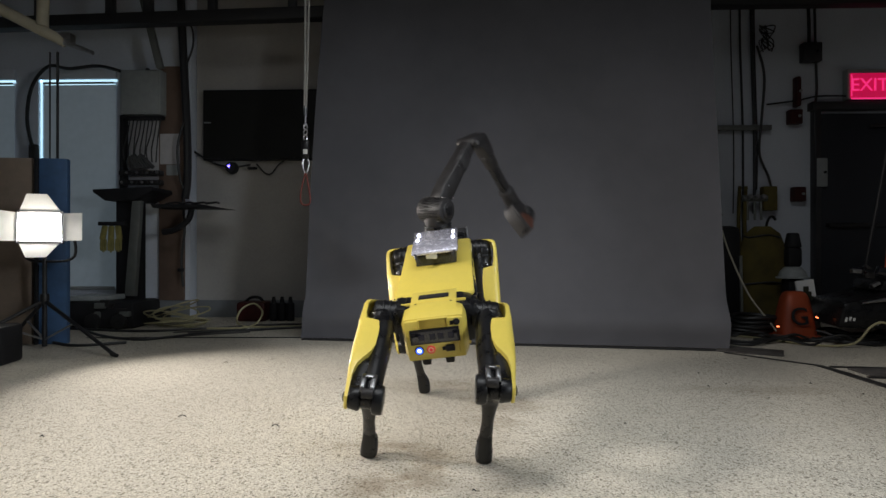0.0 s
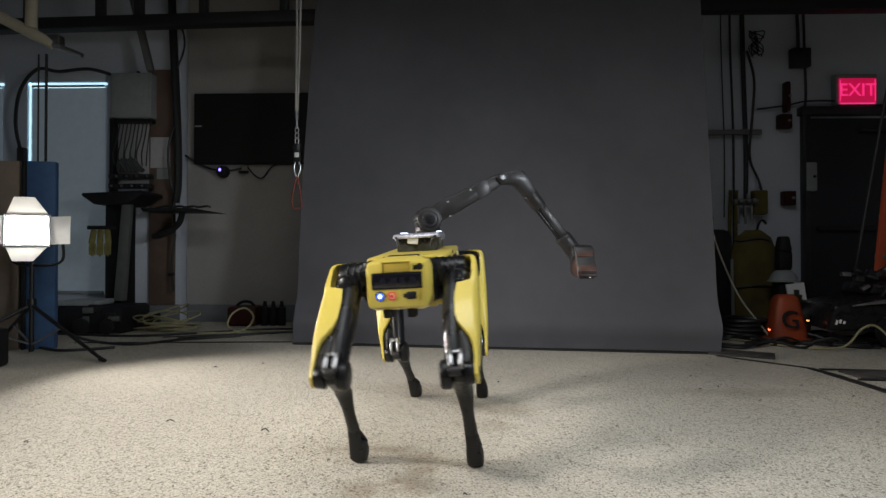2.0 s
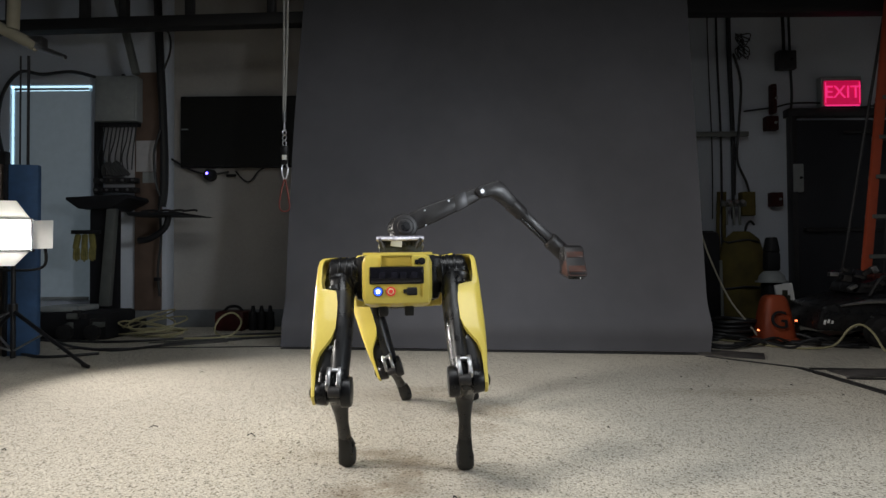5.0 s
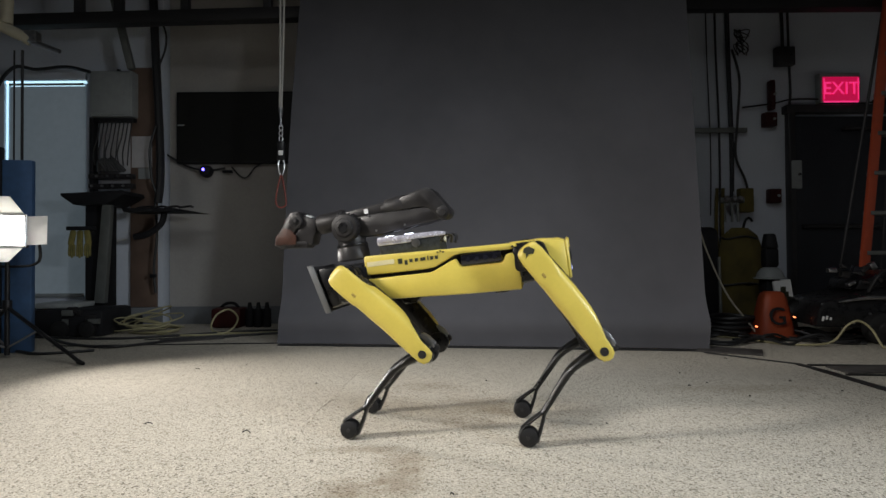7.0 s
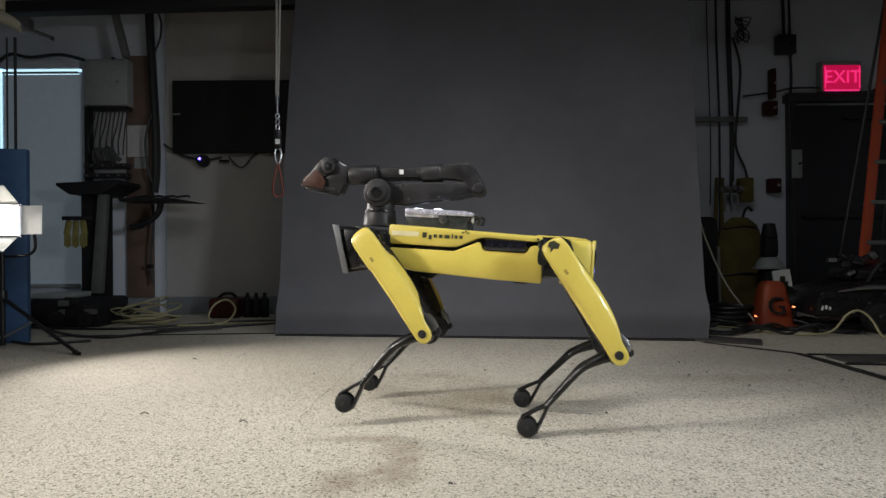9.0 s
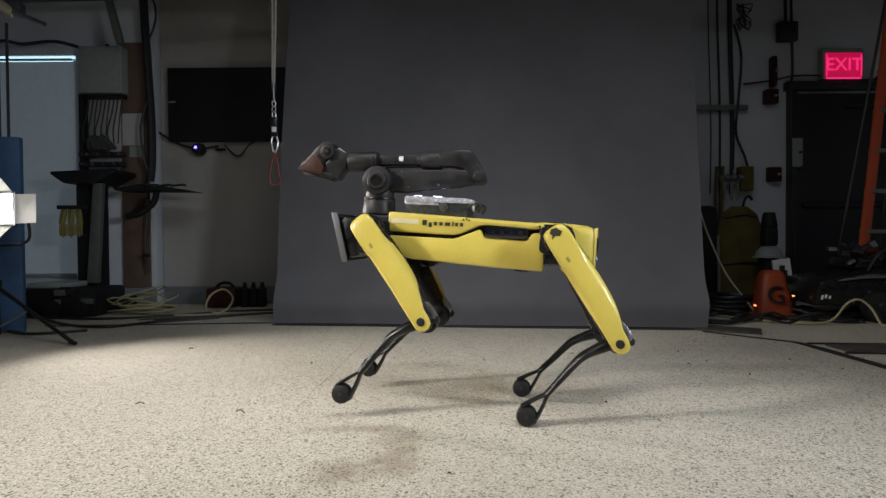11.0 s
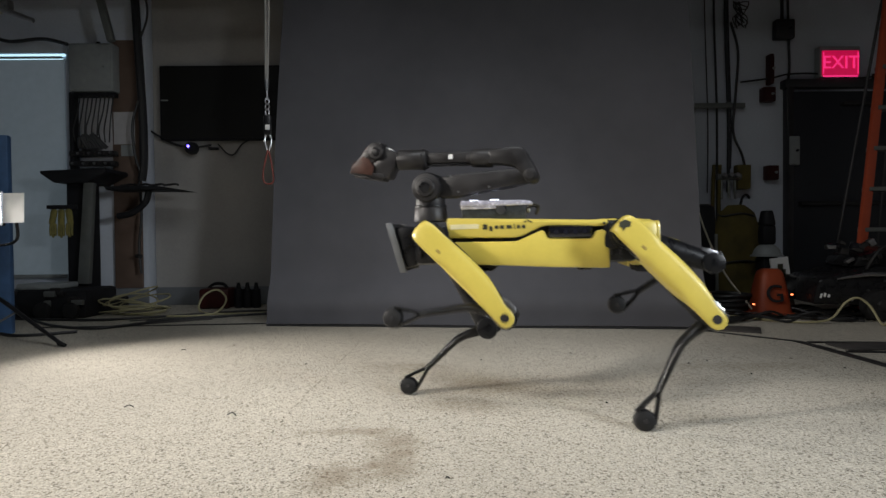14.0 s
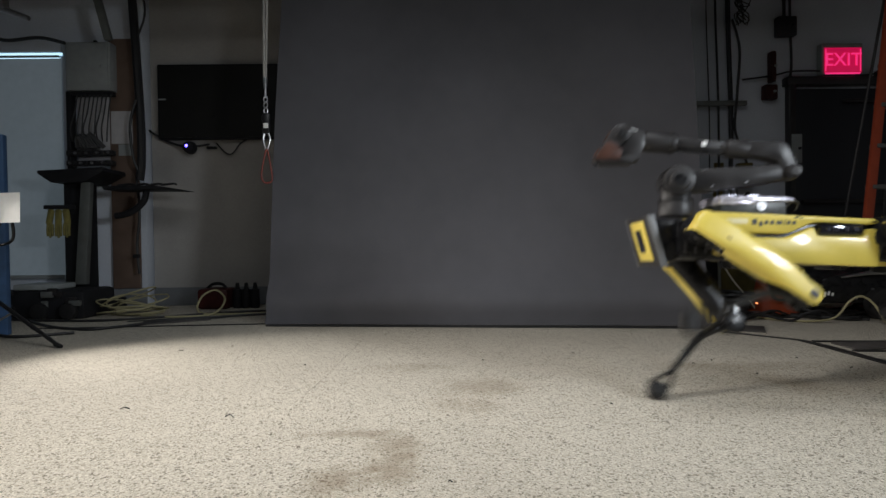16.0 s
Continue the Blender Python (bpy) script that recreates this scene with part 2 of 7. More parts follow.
def prism(bm, outline, y0, y1, width=0.0, seg=2):
    """An outline in x and z, drawn out along y."""
    tmp = bmesh.new()
    lo = [tmp.verts.new((x, y0, z)) for x, z in outline]
    hi = [tmp.verts.new((x, y1, z)) for x, z in outline]
    n = len(outline)
    tmp.faces.new(lo)
    tmp.faces.new(hi[::-1])
    for i in range(n):
        tmp.faces.new((lo[i], hi[i], hi[(i + 1) % n], lo[(i + 1) % n]))
    bmesh.ops.recalc_face_normals(tmp, faces=tmp.faces)
    if width:
        bevel(tmp, width, seg=seg)
    merge(bm, tmp)
    return bm


def loft(bm, rings):
    """Closed rings of equal count, joined and capped."""
    tmp = bmesh.new()
    vs = [[tmp.verts.new(p) for p in ring] for ring in rings]
    n = len(rings[0])
    for a, b in zip(vs, vs[1:]):
        for i in range(n):
            tmp.faces.new((a[i], a[(i + 1) % n], b[(i + 1) % n], b[i]))
    tmp.faces.new(vs[0][::-1])
    tmp.faces.new(vs[-1])
    bmesh.ops.recalc_face_normals(tmp, faces=tmp.faces)
    merge(bm, tmp)
    return bm


def smooth_line(points, steps=6):
    pts = [Vector(p) for p in points]
    out = []
    for i in range(len(pts) - 1):
        p0, p1, p2, p3 = pts[max(i - 1, 0)], pts[i], pts[i + 1], pts[min(i + 2, len(pts) - 1)]
        for k in range(steps):
            u = k / steps
            out.append(0.5 * ((2 * p1) + (p2 - p0) * u + (2 * p0 - 5 * p1 + 4 * p2 - p3) * u * u + (3 * p1 - p0 - 3 * p2 + p3) * u ** 3))
    out.append(pts[-1])
    return out


def tube(bm, points, radii, seg=8, steps=6, flat=1.0):
    """A tube along a smooth line. radii: one number or one for each point. flat: its width in y against x."""
    line = smooth_line(points, steps)
    if isinstance(radii, (int, float)):
        rs = [radii] * len(line)
    else:
        rs = list(np.interp(np.linspace(0, len(radii) - 1, len(line)), range(len(radii)), radii))
    rings = []
    side = None
    for i, p in enumerate(line):
        d = (line[min(i + 1, len(line) - 1)] - line[max(i - 1, 0)]).normalized()
        if side is None:
            ref = Vector((0, 1, 0)) if abs(d.y) < 0.9 else Vector((1, 0, 0))
            side = (ref - d * ref.dot(d)).normalized()
        side = (side - d * side.dot(d)).normalized()
        up = d.cross(side)
        rings.append([p + (side * math.cos(a) * flat + up * math.sin(a)) * rs[i] for a in [2 * math.pi * k / seg for k in range(seg)]])
    return loft(bm, rings)


def words(name, text, size, at, material, parent, depth=0.002):
    cu = bpy.data.curves.new(name, "FONT")
    cu.body, cu.size, cu.extrude, cu.align_x, cu.align_y = text, size, depth, "CENTER", "CENTER"
    tmp = new("scratch", cu)
    me = bpy.data.meshes.new_from_object(tmp.evaluated_get(bpy.context.evaluated_depsgraph_get()))
    bpy.data.objects.remove(tmp)
    bpy.data.curves.remove(cu)
    me.name = name
    me.materials.clear()
    me.materials.append(material)
    ob = new(name, me)
    ob.parent = parent
    ob.matrix_basis = at
    return ob


FRONT = Matrix.Rotation(radians(90), 4, "X")      # lays flat writing upright, facing -y

# ---- the room ----


def structure(name, bm, material, label, category):
    return tagged(part(name, bm, material), label, category, kind="structure")


WY = 4.95
structure("floor", box(fresh(), (0.3, 1.0, -0.05), (10.4, 8.6, 0.1)), CARPET, "beige flecked loop-pile carpet with brown stains", "floor")
structure("wall_north", box(fresh(), (0.3, WY + 0.1, 1.7), (10.4, 0.2, 3.4)), WALL, "light grey painted workshop wall in shadow", "wall")
structure("wall_west", box(fresh(), (-4.8, 1.0, 1.7), (0.2, 8.1, 3.4)), WALL, "light grey painted side wall", "wall")
structure("wall_east", box(fresh(), (5.4, 1.0, 1.7), (0.2, 8.1, 3.4)), WALL, "light grey painted side wall", "wall")
structure("wall_south", box(fresh(), (0.3, -3.1, 1.7), (10.4, 0.2, 3.4)), WALL, "light grey painted wall behind the camera", "wall")
structure("ceiling", box(fresh(), (0.3, 1.0, 3.45), (10.4, 8.6, 0.1)), CEIL, "unlit dark workshop ceiling", "ceiling")
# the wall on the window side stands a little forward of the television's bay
structure("wall_pier", box(fresh(), (-3.57, WY - 0.06, 1.7), (2.46, 0.12, 3.4), 0.006), WALL, "grey painted wall pier beside the television bay", "wall")
# thin sheet over the wall, darker and warmer than the rest
structure("wall_bay", box(fresh(), (-1.1, WY - 0.003, 1.7), (2.47, 0.014, 3.4)), BAYWALL, "darker taupe wall behind the television", "wall")
structure("baseboard", box(fresh(), (-1.1, WY - 0.01, 0.075), (2.46, 0.02, 0.15), 0.004), BASE, "dark grey vinyl base along the wall", "baseboard")
structure("baseboard_east", box(fresh(), (2.2, WY - 0.01, 0.075), (1.4, 0.02, 0.15), 0.004), BASE, "dark grey vinyl base along the wall", "baseboard")
structure("baseboard_west", box(fresh(), (-3.57, WY - 0.13, 0.08), (2.46, 0.02, 0.16), 0.004), BASE, "dark grey vinyl base along the wall", "baseboard")


def overhead_frame():
    top = thing("overhead_beam_frame", pose(0, 4.3, 0), "black steel beam frame under the ceiling", "beam")
    part("rail", box(fresh(), (-2.3, 0, 2.358), (2.9, 0.10, 0.088), 0.006, Matrix.Rotation(radians(-1.2), 4, "Y")), STEELBEAM, top)
    part("rail", box(fresh(), (2.9, 0, 2.448), (3.4, 0.10, 0.115), 0.006), STEELBEAM, top)
    for x in (-3.28, -2.72, -2.42, -1.92, -1.3, 1.35):
        part("upright", box(fresh(), (x, 0.02, 2.9), (0.06, 0.06, 1.1), 0.006), ARML, top)
    part("rail", box(fresh(), (-0.2, 0.02, 2.95), (7.2, 0.10, 0.12), 0.006), STEELBEAM, top)
    part("brace", box(fresh(), (-2.55, 0.25, 2.45), (0.05, 0.05, 0.8), 0.006, Matrix.Rotation(radians(-14), 4, "Y")), GALV, top)


overhead_frame()


def boom_arm():
    b = thing("camera_boom", pose(-2.75, 3.45, 1.95), "yellowish boom arm with a clamp and hanging rods", "boom")
    part("tube", rod(fresh(), (-0.95, -0.2, 0.56), (0.22, 0.1, -0.04), 0.042, 0.034, 14), BOOM, b)
    part("sleeve", rod(fresh(), (0.10, 0.06, 0.05), (0.12, 0.06, 0.75), 0.035, 0.035, 14), BOOM, b)
    bm = rod(fresh(), (0.16, 0.1, -0.02), (0.40, 0.1, -0.11), 0.02, 0.013, 12)
    box(bm, (0.22, 0.1, -0.02), (0.10, 0.06, 0.07), 0.008)
    part("clamp", bm, STEEL, b)
    part("hanger_rod", rod(fresh(), (0.17, 0.1, -0.1), (0.17, 0.1, -1.05), 0.008, 0.008, 8), CONDUIT, b)
    part("hanger_rod", rod(fresh(), (0.12, 0.1, -0.1), (0.12, 0.1, -1.05), 0.005, 0.005, 8), CONDUIT, b)
    dc = thing("window_cable", pose(0, 4.6, 0), "thick black cable arching from the cabinet to a plug", "cable")
    part("power_cable", tube(fresh(), [(-2.82, 0, 2.06), (-3.04, 0.05, 2.12), (-3.28, 0.05, 2.10), (-3.46, 0.05, 2.12), (-3.60, 0.05, 1.95), (-3.64, 0.05, 1.68), (-3.62, 0.08, 1.46)], 0.014), CABLEK, dc)
    part("plug", box(fresh(), (-3.62, 0.1, 1.40), (0.06, 0.06, 0.16), 0.012), GRAPH, dc)


boom_arm()


def blind_window(name, x0, x1, z0, z1):
    y = WY - 0.12
    top = tagged_at(new(name), pose((x0 + x1) / 2, y, (z0 + z1) / 2), "tall window behind a closed grey roller blind with a glow added for daylight through it, daylight at its edge", "window", kind="structure")
    w, h = x1 - x0, z1 - z0
    bm = box(fresh(), (-w / 2 - 0.045, -0.012, 0), (0.09, 0.03, h + 0.12), 0.006)
    box(bm, (0, -0.012, h / 2 + 0.045), (w, 0.03, 0.09), 0.006)
    part("window_frame", bm, WALL, top)
    part("blind", box(fresh(), (0.02, -0.012, -0.02), (w - 0.05, 0.006, h - 0.06)), BLIND, top, "closed grey roller blind with a glow added for daylight through it")
    part("bright_gap", box(fresh(), (0, -0.006, h / 2 - 0.012), (w, 0.004, 0.020)), DAYGAP, top, "thin strip of daylight over the blind")
    part("bright_gap", box(fresh(), (-w / 2 + 0.012, -0.006, 0), (0.014, 0.004, h)), DAYGAP, top, "thin strip of daylight beside the blind")
    part("bright_gap", box(fresh(), (0.02, -0.0155, h / 2 - 0.045), (w - 0.06, 0.001, 0.006)), DAYGAP, top, "second faint strip of daylight")
    part("roller", rod(fresh(), (-w / 2 + 0.04, -0.02, h / 2 - 0.033), (w / 2 - 0.02, -0.02, h / 2 - 0.033), 0.010, 0.010, 12), GREYBOX, top)
    part("bottom_bar", box(fresh(), (0.02, -0.02, -h / 2 + 0.02), (w - 0.06, 0.02, 0.03), 0.006), GREYBOX, top)


blind_window("window_1", -3.66, -2.98, 0.24, 2.06)
blind_window("window_2", -4.62, -3.88, 0.24, 2.06)


def paper_backdrop():
    top = thing("paper_backdrop", pose(0, 0, 0), "dark grey seamless paper backdrop hanging to the floor", "backdrop")
    bl, br = Vector((-1.052, 3.784, 0.004)), Vector((1.575, 3.457, 0.004))
    back = Vector((0.055, 0.445, 0))
    nx, nz, height = 44, 75, 3.0
    bm = fresh()
    for layer in (0.0, 0.002):
        grid = []
        for j in range(nz + 1):
            v = j / nz
            row = []
            for i in range(nx + 1):
                u = i / nx
                p = bl.lerp(br, u) + back * v + Vector((0, 0, height * v))
                z = height * v
                curl = 0.05 * (abs(2 * u - 1) ** 10) * (1 - v)
                belly = 0.050 * math.exp(-((z - 0.15) / 0.10) ** 2)
                p.x += (2 * u - 1) * ((0.024 if u < 0.5 else 0.004) * math.exp(-z / 0.10) + (0.022 if u < 0.5 else 0.0) * math.sin(math.pi * min(1, z / 2.6)))
                wave = 0.008 * noise.noise((u * 3.0, v * 1.6, 3.1)) + 0.006 * math.sin(u * 9 + v * 2) * (1 - v)
                p.y += -curl * 0.4 + wave + layer - belly
                row.append(bm.verts.new(p))
            grid.append(row)
        for j in range(nz):
            for i in range(nx):
                bm.faces.new((grid[j][i], grid[j][i + 1], grid[j + 1][i + 1], grid[j + 1][i]))
    part("paper", bm, PAPER, top)
    a, b = bl + back + Vector((-0.2, 0, height)), br + back + Vector((0.2, 0, height))
    part("crossbar", rod(fresh(), a, b, 0.035, 0.035, 14), STAND, top)
    # flat dark strip on the floor along the paper's lower edge
    part("bottom_tape", box(fresh(), (0.26, 3.555, 0.004), (2.64, 0.05, 0.006), 0.0, Matrix.Rotation(math.atan2(-0.327, 2.627), 4, "Z")), TAPE, top, "black strip along the paper's foot")


paper_backdrop()


def hoist_strap():
    s = thing("hanging_strap", pose(-1.0, 3.6, 0), "grey hoist straps with a steel clip and a red cord loop", "strap")
    part("webbing", tube(fresh(), [(0.028, 0, 3.4), (0.022, 0, 2.2), (0.004, 0, 1.5)], 0.007, 6), ROPE, s)
    part("webbing", tube(fresh(), [(-0.02, 0.01, 3.4), (-0.004, 0.01, 2.2), (-0.006, 0, 1.5)], 0.007, 6), ROPE, s)
    part("swivel", rod(rod(fresh(), (0, 0, 1.50), (0, 0, 1.44), 0.013, 0.009, 10), (0, 0, 1.44), (0, 0, 1.38), 0.006, 0.006, 8), STEEL, s)
    for k in range(3):
        part("chain_link", tube(fresh(), [(0.011 * math.cos(a), 0.006 * (k % 2) * math.sin(a), 1.372 - 0.034 * k + 0.021 * math.sin(a)) for a in [2 * math.pi * q / 8 for q in range(9)]], 0.0035, 6, 3), STEEL, s)
    bm = box(fresh(), (0, 0, 1.228), (0.045, 0.03, 0.12), 0.01)
    part("block", bm, STAND, s)
    part("label", box(fresh(), (0.004, -0.017, 1.212), (0.028, 0.004, 0.03), 0.001), WHITE, s)
    for k in (-0.009, 0.011):
        part("hook", tube(fresh(), [(k, 0, 1.175), (k * 2, 0, 1.14), (k * 1.5, 0, 1.105), (k * 0.4, 0, 1.075)], 0.006, 6), STEEL, s)
    part("cord_loop", tube(fresh(), [(0, 0, 1.08), (-0.022, 0, 0.99), (-0.032, 0, 0.91), (-0.01, 0, 0.875), (0.03, 0, 0.89), (0.024, 0, 0.97), (0.004, 0, 1.08)], 0.005, 6), REDCORD, s)


hoist_strap()


def television():
    tv = thing("television", pose(-1.72, WY - 0.05, 1.67), "large wall-mounted television, switched off", "television")
    part("housing", box(fresh(), (0, 0, 0), (1.06, 0.06, 0.61), 0.008), DARK, tv)
    part("screen", box(fresh(), (0, -0.031, 0), (1.03, 0.004, 0.58)), SCREEN, tv)
    part("status_strip", box(fresh(), (-0.49, -0.034, 0.02), (0.06, 0.003, 0.012), 0.001), GREYBOX, tv)
    sp = thing("small_webcam", pose(-2.0, WY - 0.07, 1.30), "round black device with a blue light under the television", "webcam")
    bm = rod(fresh(), (0, 0.03, 0), (0, -0.04, 0), 0.055, 0.045, 18, 0.008)
    part("case", bm, DARK, sp)
    part("blue_light", rod(fresh(), (-0.01, -0.042, 0.01), (-0.01, -0.05, 0.01), 0.012, 0.008, 12), BLUEPT, sp)
    wires = thing("television_cables", pose(0, WY - 0.02, 0), "loose black cables below the television", "cable")
    part("cable", tube(fresh(), [(-2.42, 0, 1.5), (-2.3, -0.03, 1.42), (-2.15, -0.03, 1.34), (-2.0, -0.03, 1.31), (-1.85, -0.02, 1.33)], 0.009), CABLEK, wires)
    part("cable", tube(fresh(), [(-1.8, 0, 1.34), (-1.72, -0.02, 1.26), (-1.66, -0.03, 1.25), (-1.6, -0.02, 1.33), (-1.55, 0, 1.37)], 0.006), CABLEK, wires)
    part("adapter", box(fresh(), (-1.83, -0.02, 1.30), (0.08, 0.03, 0.02), 0.004), DARK, wires)


television()


def wiring_station():
    y = WY - 0.13

    def on(x, back, z):
        k = (y - back) / 4.9
        return pose(x * k, y - back, 0.58 + (z - 0.58) * k if z else 0)

    cab = thing("electrical_cabinet", on(-2.785, 0.06, 1.955), "grey wall-mounted electrical cabinet", "cabinet")
    part("body", box(fresh(), (0, 0, 0), (0.345, 0.12, 0.375), 0.008), GREYBOX, cab)
    part("door", box(fresh(), (0, -0.064, 0), (0.32, 0.012, 0.35), 0.004), GREYBOX, cab)
    part("lock", rod(fresh(), (0.10, -0.07, 0.0), (0.10, -0.077, 0), 0.008, 0.008, 10), STEEL, cab)
    part("knob", rod(fresh(), (0.03, 0, 0.187), (0.03, 0, 0.215), 0.02, 0.014, 12), DARK, cab)
    bd = thing("wall_board", on(-2.535, 0.012, 1.17), "tall brown plywood board on the wall", "board")
    part("sheet", box(fresh(), (0, 0, 0), (0.22, 0.024, 2.0), 0.003), BROWN, bd)
    pp = thing("paper_notice", on(-2.555, 0.03, 1.47), "white paper sheet pinned to the board", "notice")
    part("sheet", box(fresh(), (0, 0, 0), (0.17, 0.003, 0.26)), PALEBOARD, pp)
    part("lower_sheet", box(fresh(), (0.02, 0.0, -0.18), (0.10, 0.003, 0.09)), GREYBOX, pp)
    rk = thing("patch_rack", on(-2.79, 0.06, 1.40), "patch rack with hanging black leads on a pale backing", "rack")
    part("backing", box(fresh(), (0.02, 0.05, 0.08), (0.33, 0.02, 0.55), 0.004), PALEBOARD, rk)
    part("side_post", box(fresh(), (-0.17, 0.0, 0.0), (0.03, 0.08, 0.70), 0.004), DARK, rk)
    part("terminal_bar", box(fresh(), (0.01, 0.0, 0.33), (0.33, 0.05, 0.03), 0.004), DARK, rk)
    for i in range(9):
        x0 = -0.12 + i * 0.033
        part("lead", tube(fresh(), [(x0 + 0.02, -0.03, 0.32), (x0 + 0.01, -0.05, 0.18), (x0 - 0.03 + 0.012 * (i % 3), -0.045, 0.05), (x0 - 0.02, -0.03, -0.05)], 0.005, 6, 4), CABLEK, rk)
    for j, z in enumerate((-0.14, -0.22)):
        part("tool_bar", box(fresh(), (0.0, -0.03, z), (0.36, 0.06, 0.04), 0.005), GRAPH, rk)
        for i in range(8):
            part("socket", rod(fresh(), (-0.15 + i * 0.043, -0.06, z), (-0.15 + i * 0.043, -0.075, z), 0.011, 0.009, 10), STEEL if (i + j) % 2 else ARML, rk)
    for i in range(7):
        part("cable_loop", tube(fresh(), [(-0.09 + 0.03 * i, -0.06, -0.1), (-0.07 + 0.02 * i, -0.09, -0.02 + 0.012 * (i % 3)), (-0.03 + 0.025 * i, -0.06, -0.1)], 0.016, 6, 4), CABLEK, rk)
    st = thing("work_stand", on(-2.88, 0.22, 0), "black pedestal stand with a shelf and a grey column", "stand")
    part("shelf", prism(fresh(), [(-0.24, 1.07), (0.24, 1.09), (0.25, 1.06), (0.1, 0.98), (-0.14, 0.98), (-0.24, 1.05)], -0.16, 0.16, 0.006), DARK, st)
    part("column", box(fresh(), (-0.03, 0.02, 0.55), (0.16, 0.18, 0.9), 0.02), DARK, st)
    part("grey_channel", prism(fresh(), [(0.07, 0.98), (0.14, 0.98), (0.09, 0.22), (0.01, 0.22)], -0.14, -0.09, 0.004), GALV, st, "light grey metal channel")
    part("foot", box(fresh(), (-0.02, 0.0, 0.05), (0.5, 0.36, 0.1), 0.02), DARK, st)
    for i, (dx, dz) in enumerate(((-0.12, 0.692), (-0.06, 0.69), (0.0, 0.694))):
        g = thing("work_glove", on(-2.88, 0.22, 0) @ pose(dx, -0.2, dz), "dull yellow leather glove hanging by the stand", "glove", "gloves")
        bm = box(fresh(), (0, 0, 0.03), (0.045, 0.03, 0.12), 0.014, Matrix.Rotation(radians(12 - 10 * i), 4, "Y"))
        for k in range(3):
            tube(bm, [(-0.014 + 0.014 * k, 0, -0.02), (-0.018 + 0.017 * k, -0.004, -0.07), (-0.02 + 0.018 * k, 0, -0.11 - 0.012 * (k % 2))], [0.011, 0.010, 0.007], 6, 4)
        part("palm", bm, GLOVE, g)
    part("glove_bar", box(fresh(), (-0.05, -0.2, 0.795), (0.22, 0.03, 0.03), 0.005), DARK, st)
    part("bar_bracket", box(fresh(), (-0.04, -0.12, 0.795), (0.03, 0.16, 0.03), 0.005), DARK, st)
    tr = thing("swing_tray", on(-2.36, 0.25, 0.98), "black swing-arm tray with small tools", "tray")
    part("tray", prism(fresh(), [(-0.28, 0.0), (0.12, 0.0), (0.32, -0.035), (0.12, -0.03), (-0.26, -0.03)], -0.12, 0.12, 0.005), DARK, tr)
    part("bracket", tube(fresh(), [(0.0, 0, -0.02), (-0.03, 0, -0.12), (-0.14, 0, -0.2), (-0.24, 0, -0.22)], 0.025, 8), DARK, tr)
    for i in range(4):
        part("tool", tube(fresh(), [(-0.2 + 0.11 * i, -0.04, 0.008), (-0.12 + 0.11 * i, -0.02, 0.02), (-0.05 + 0.1 * i, -0.06, 0.01)], 0.009, 6, 4), GRAPH, tr)
    pl = thing("cable_riser", on(-2.42, 0.08, 0), "thick black cable riser running up the wall", "conduit")
    part("main", tube(fresh(), [(-0.06, 0, 3.3), (-0.03, 0, 2.5), (0.015, 0, 1.6), (0.02, 0, 1.2), (0.0, 0, 1.02)], 0.032, 10), CABLEK, pl)
    part("loop", tube(fresh(), [(-0.03, -0.02, 2.6), (0.07, -0.03, 2.45), (0.08, -0.03, 2.3), (0.02, -0.02, 2.15)], 0.008, 6), CABLEK, pl)
    part("loop", tube(fresh(), [(0.0, -0.03, 1.65), (-0.05, -0.03, 1.45), (-0.03, -0.03, 1.2), (0.0, -0.02, 1.1)], 0.010, 6), CABLEK, pl)
    part("drop", tube(fresh(), [(-0.02, 0, 1.02), (0.01, -0.03, 0.75), (-0.02, -0.02, 0.5), (-0.005, -0.02, 0.28)], 0.010, 6), CABLEK, pl)
    part("plug", box(fresh(), (-0.02, -0.03, 0.42), (0.05, 0.03, 0.03), 0.006), DARK, pl)


wiring_station()


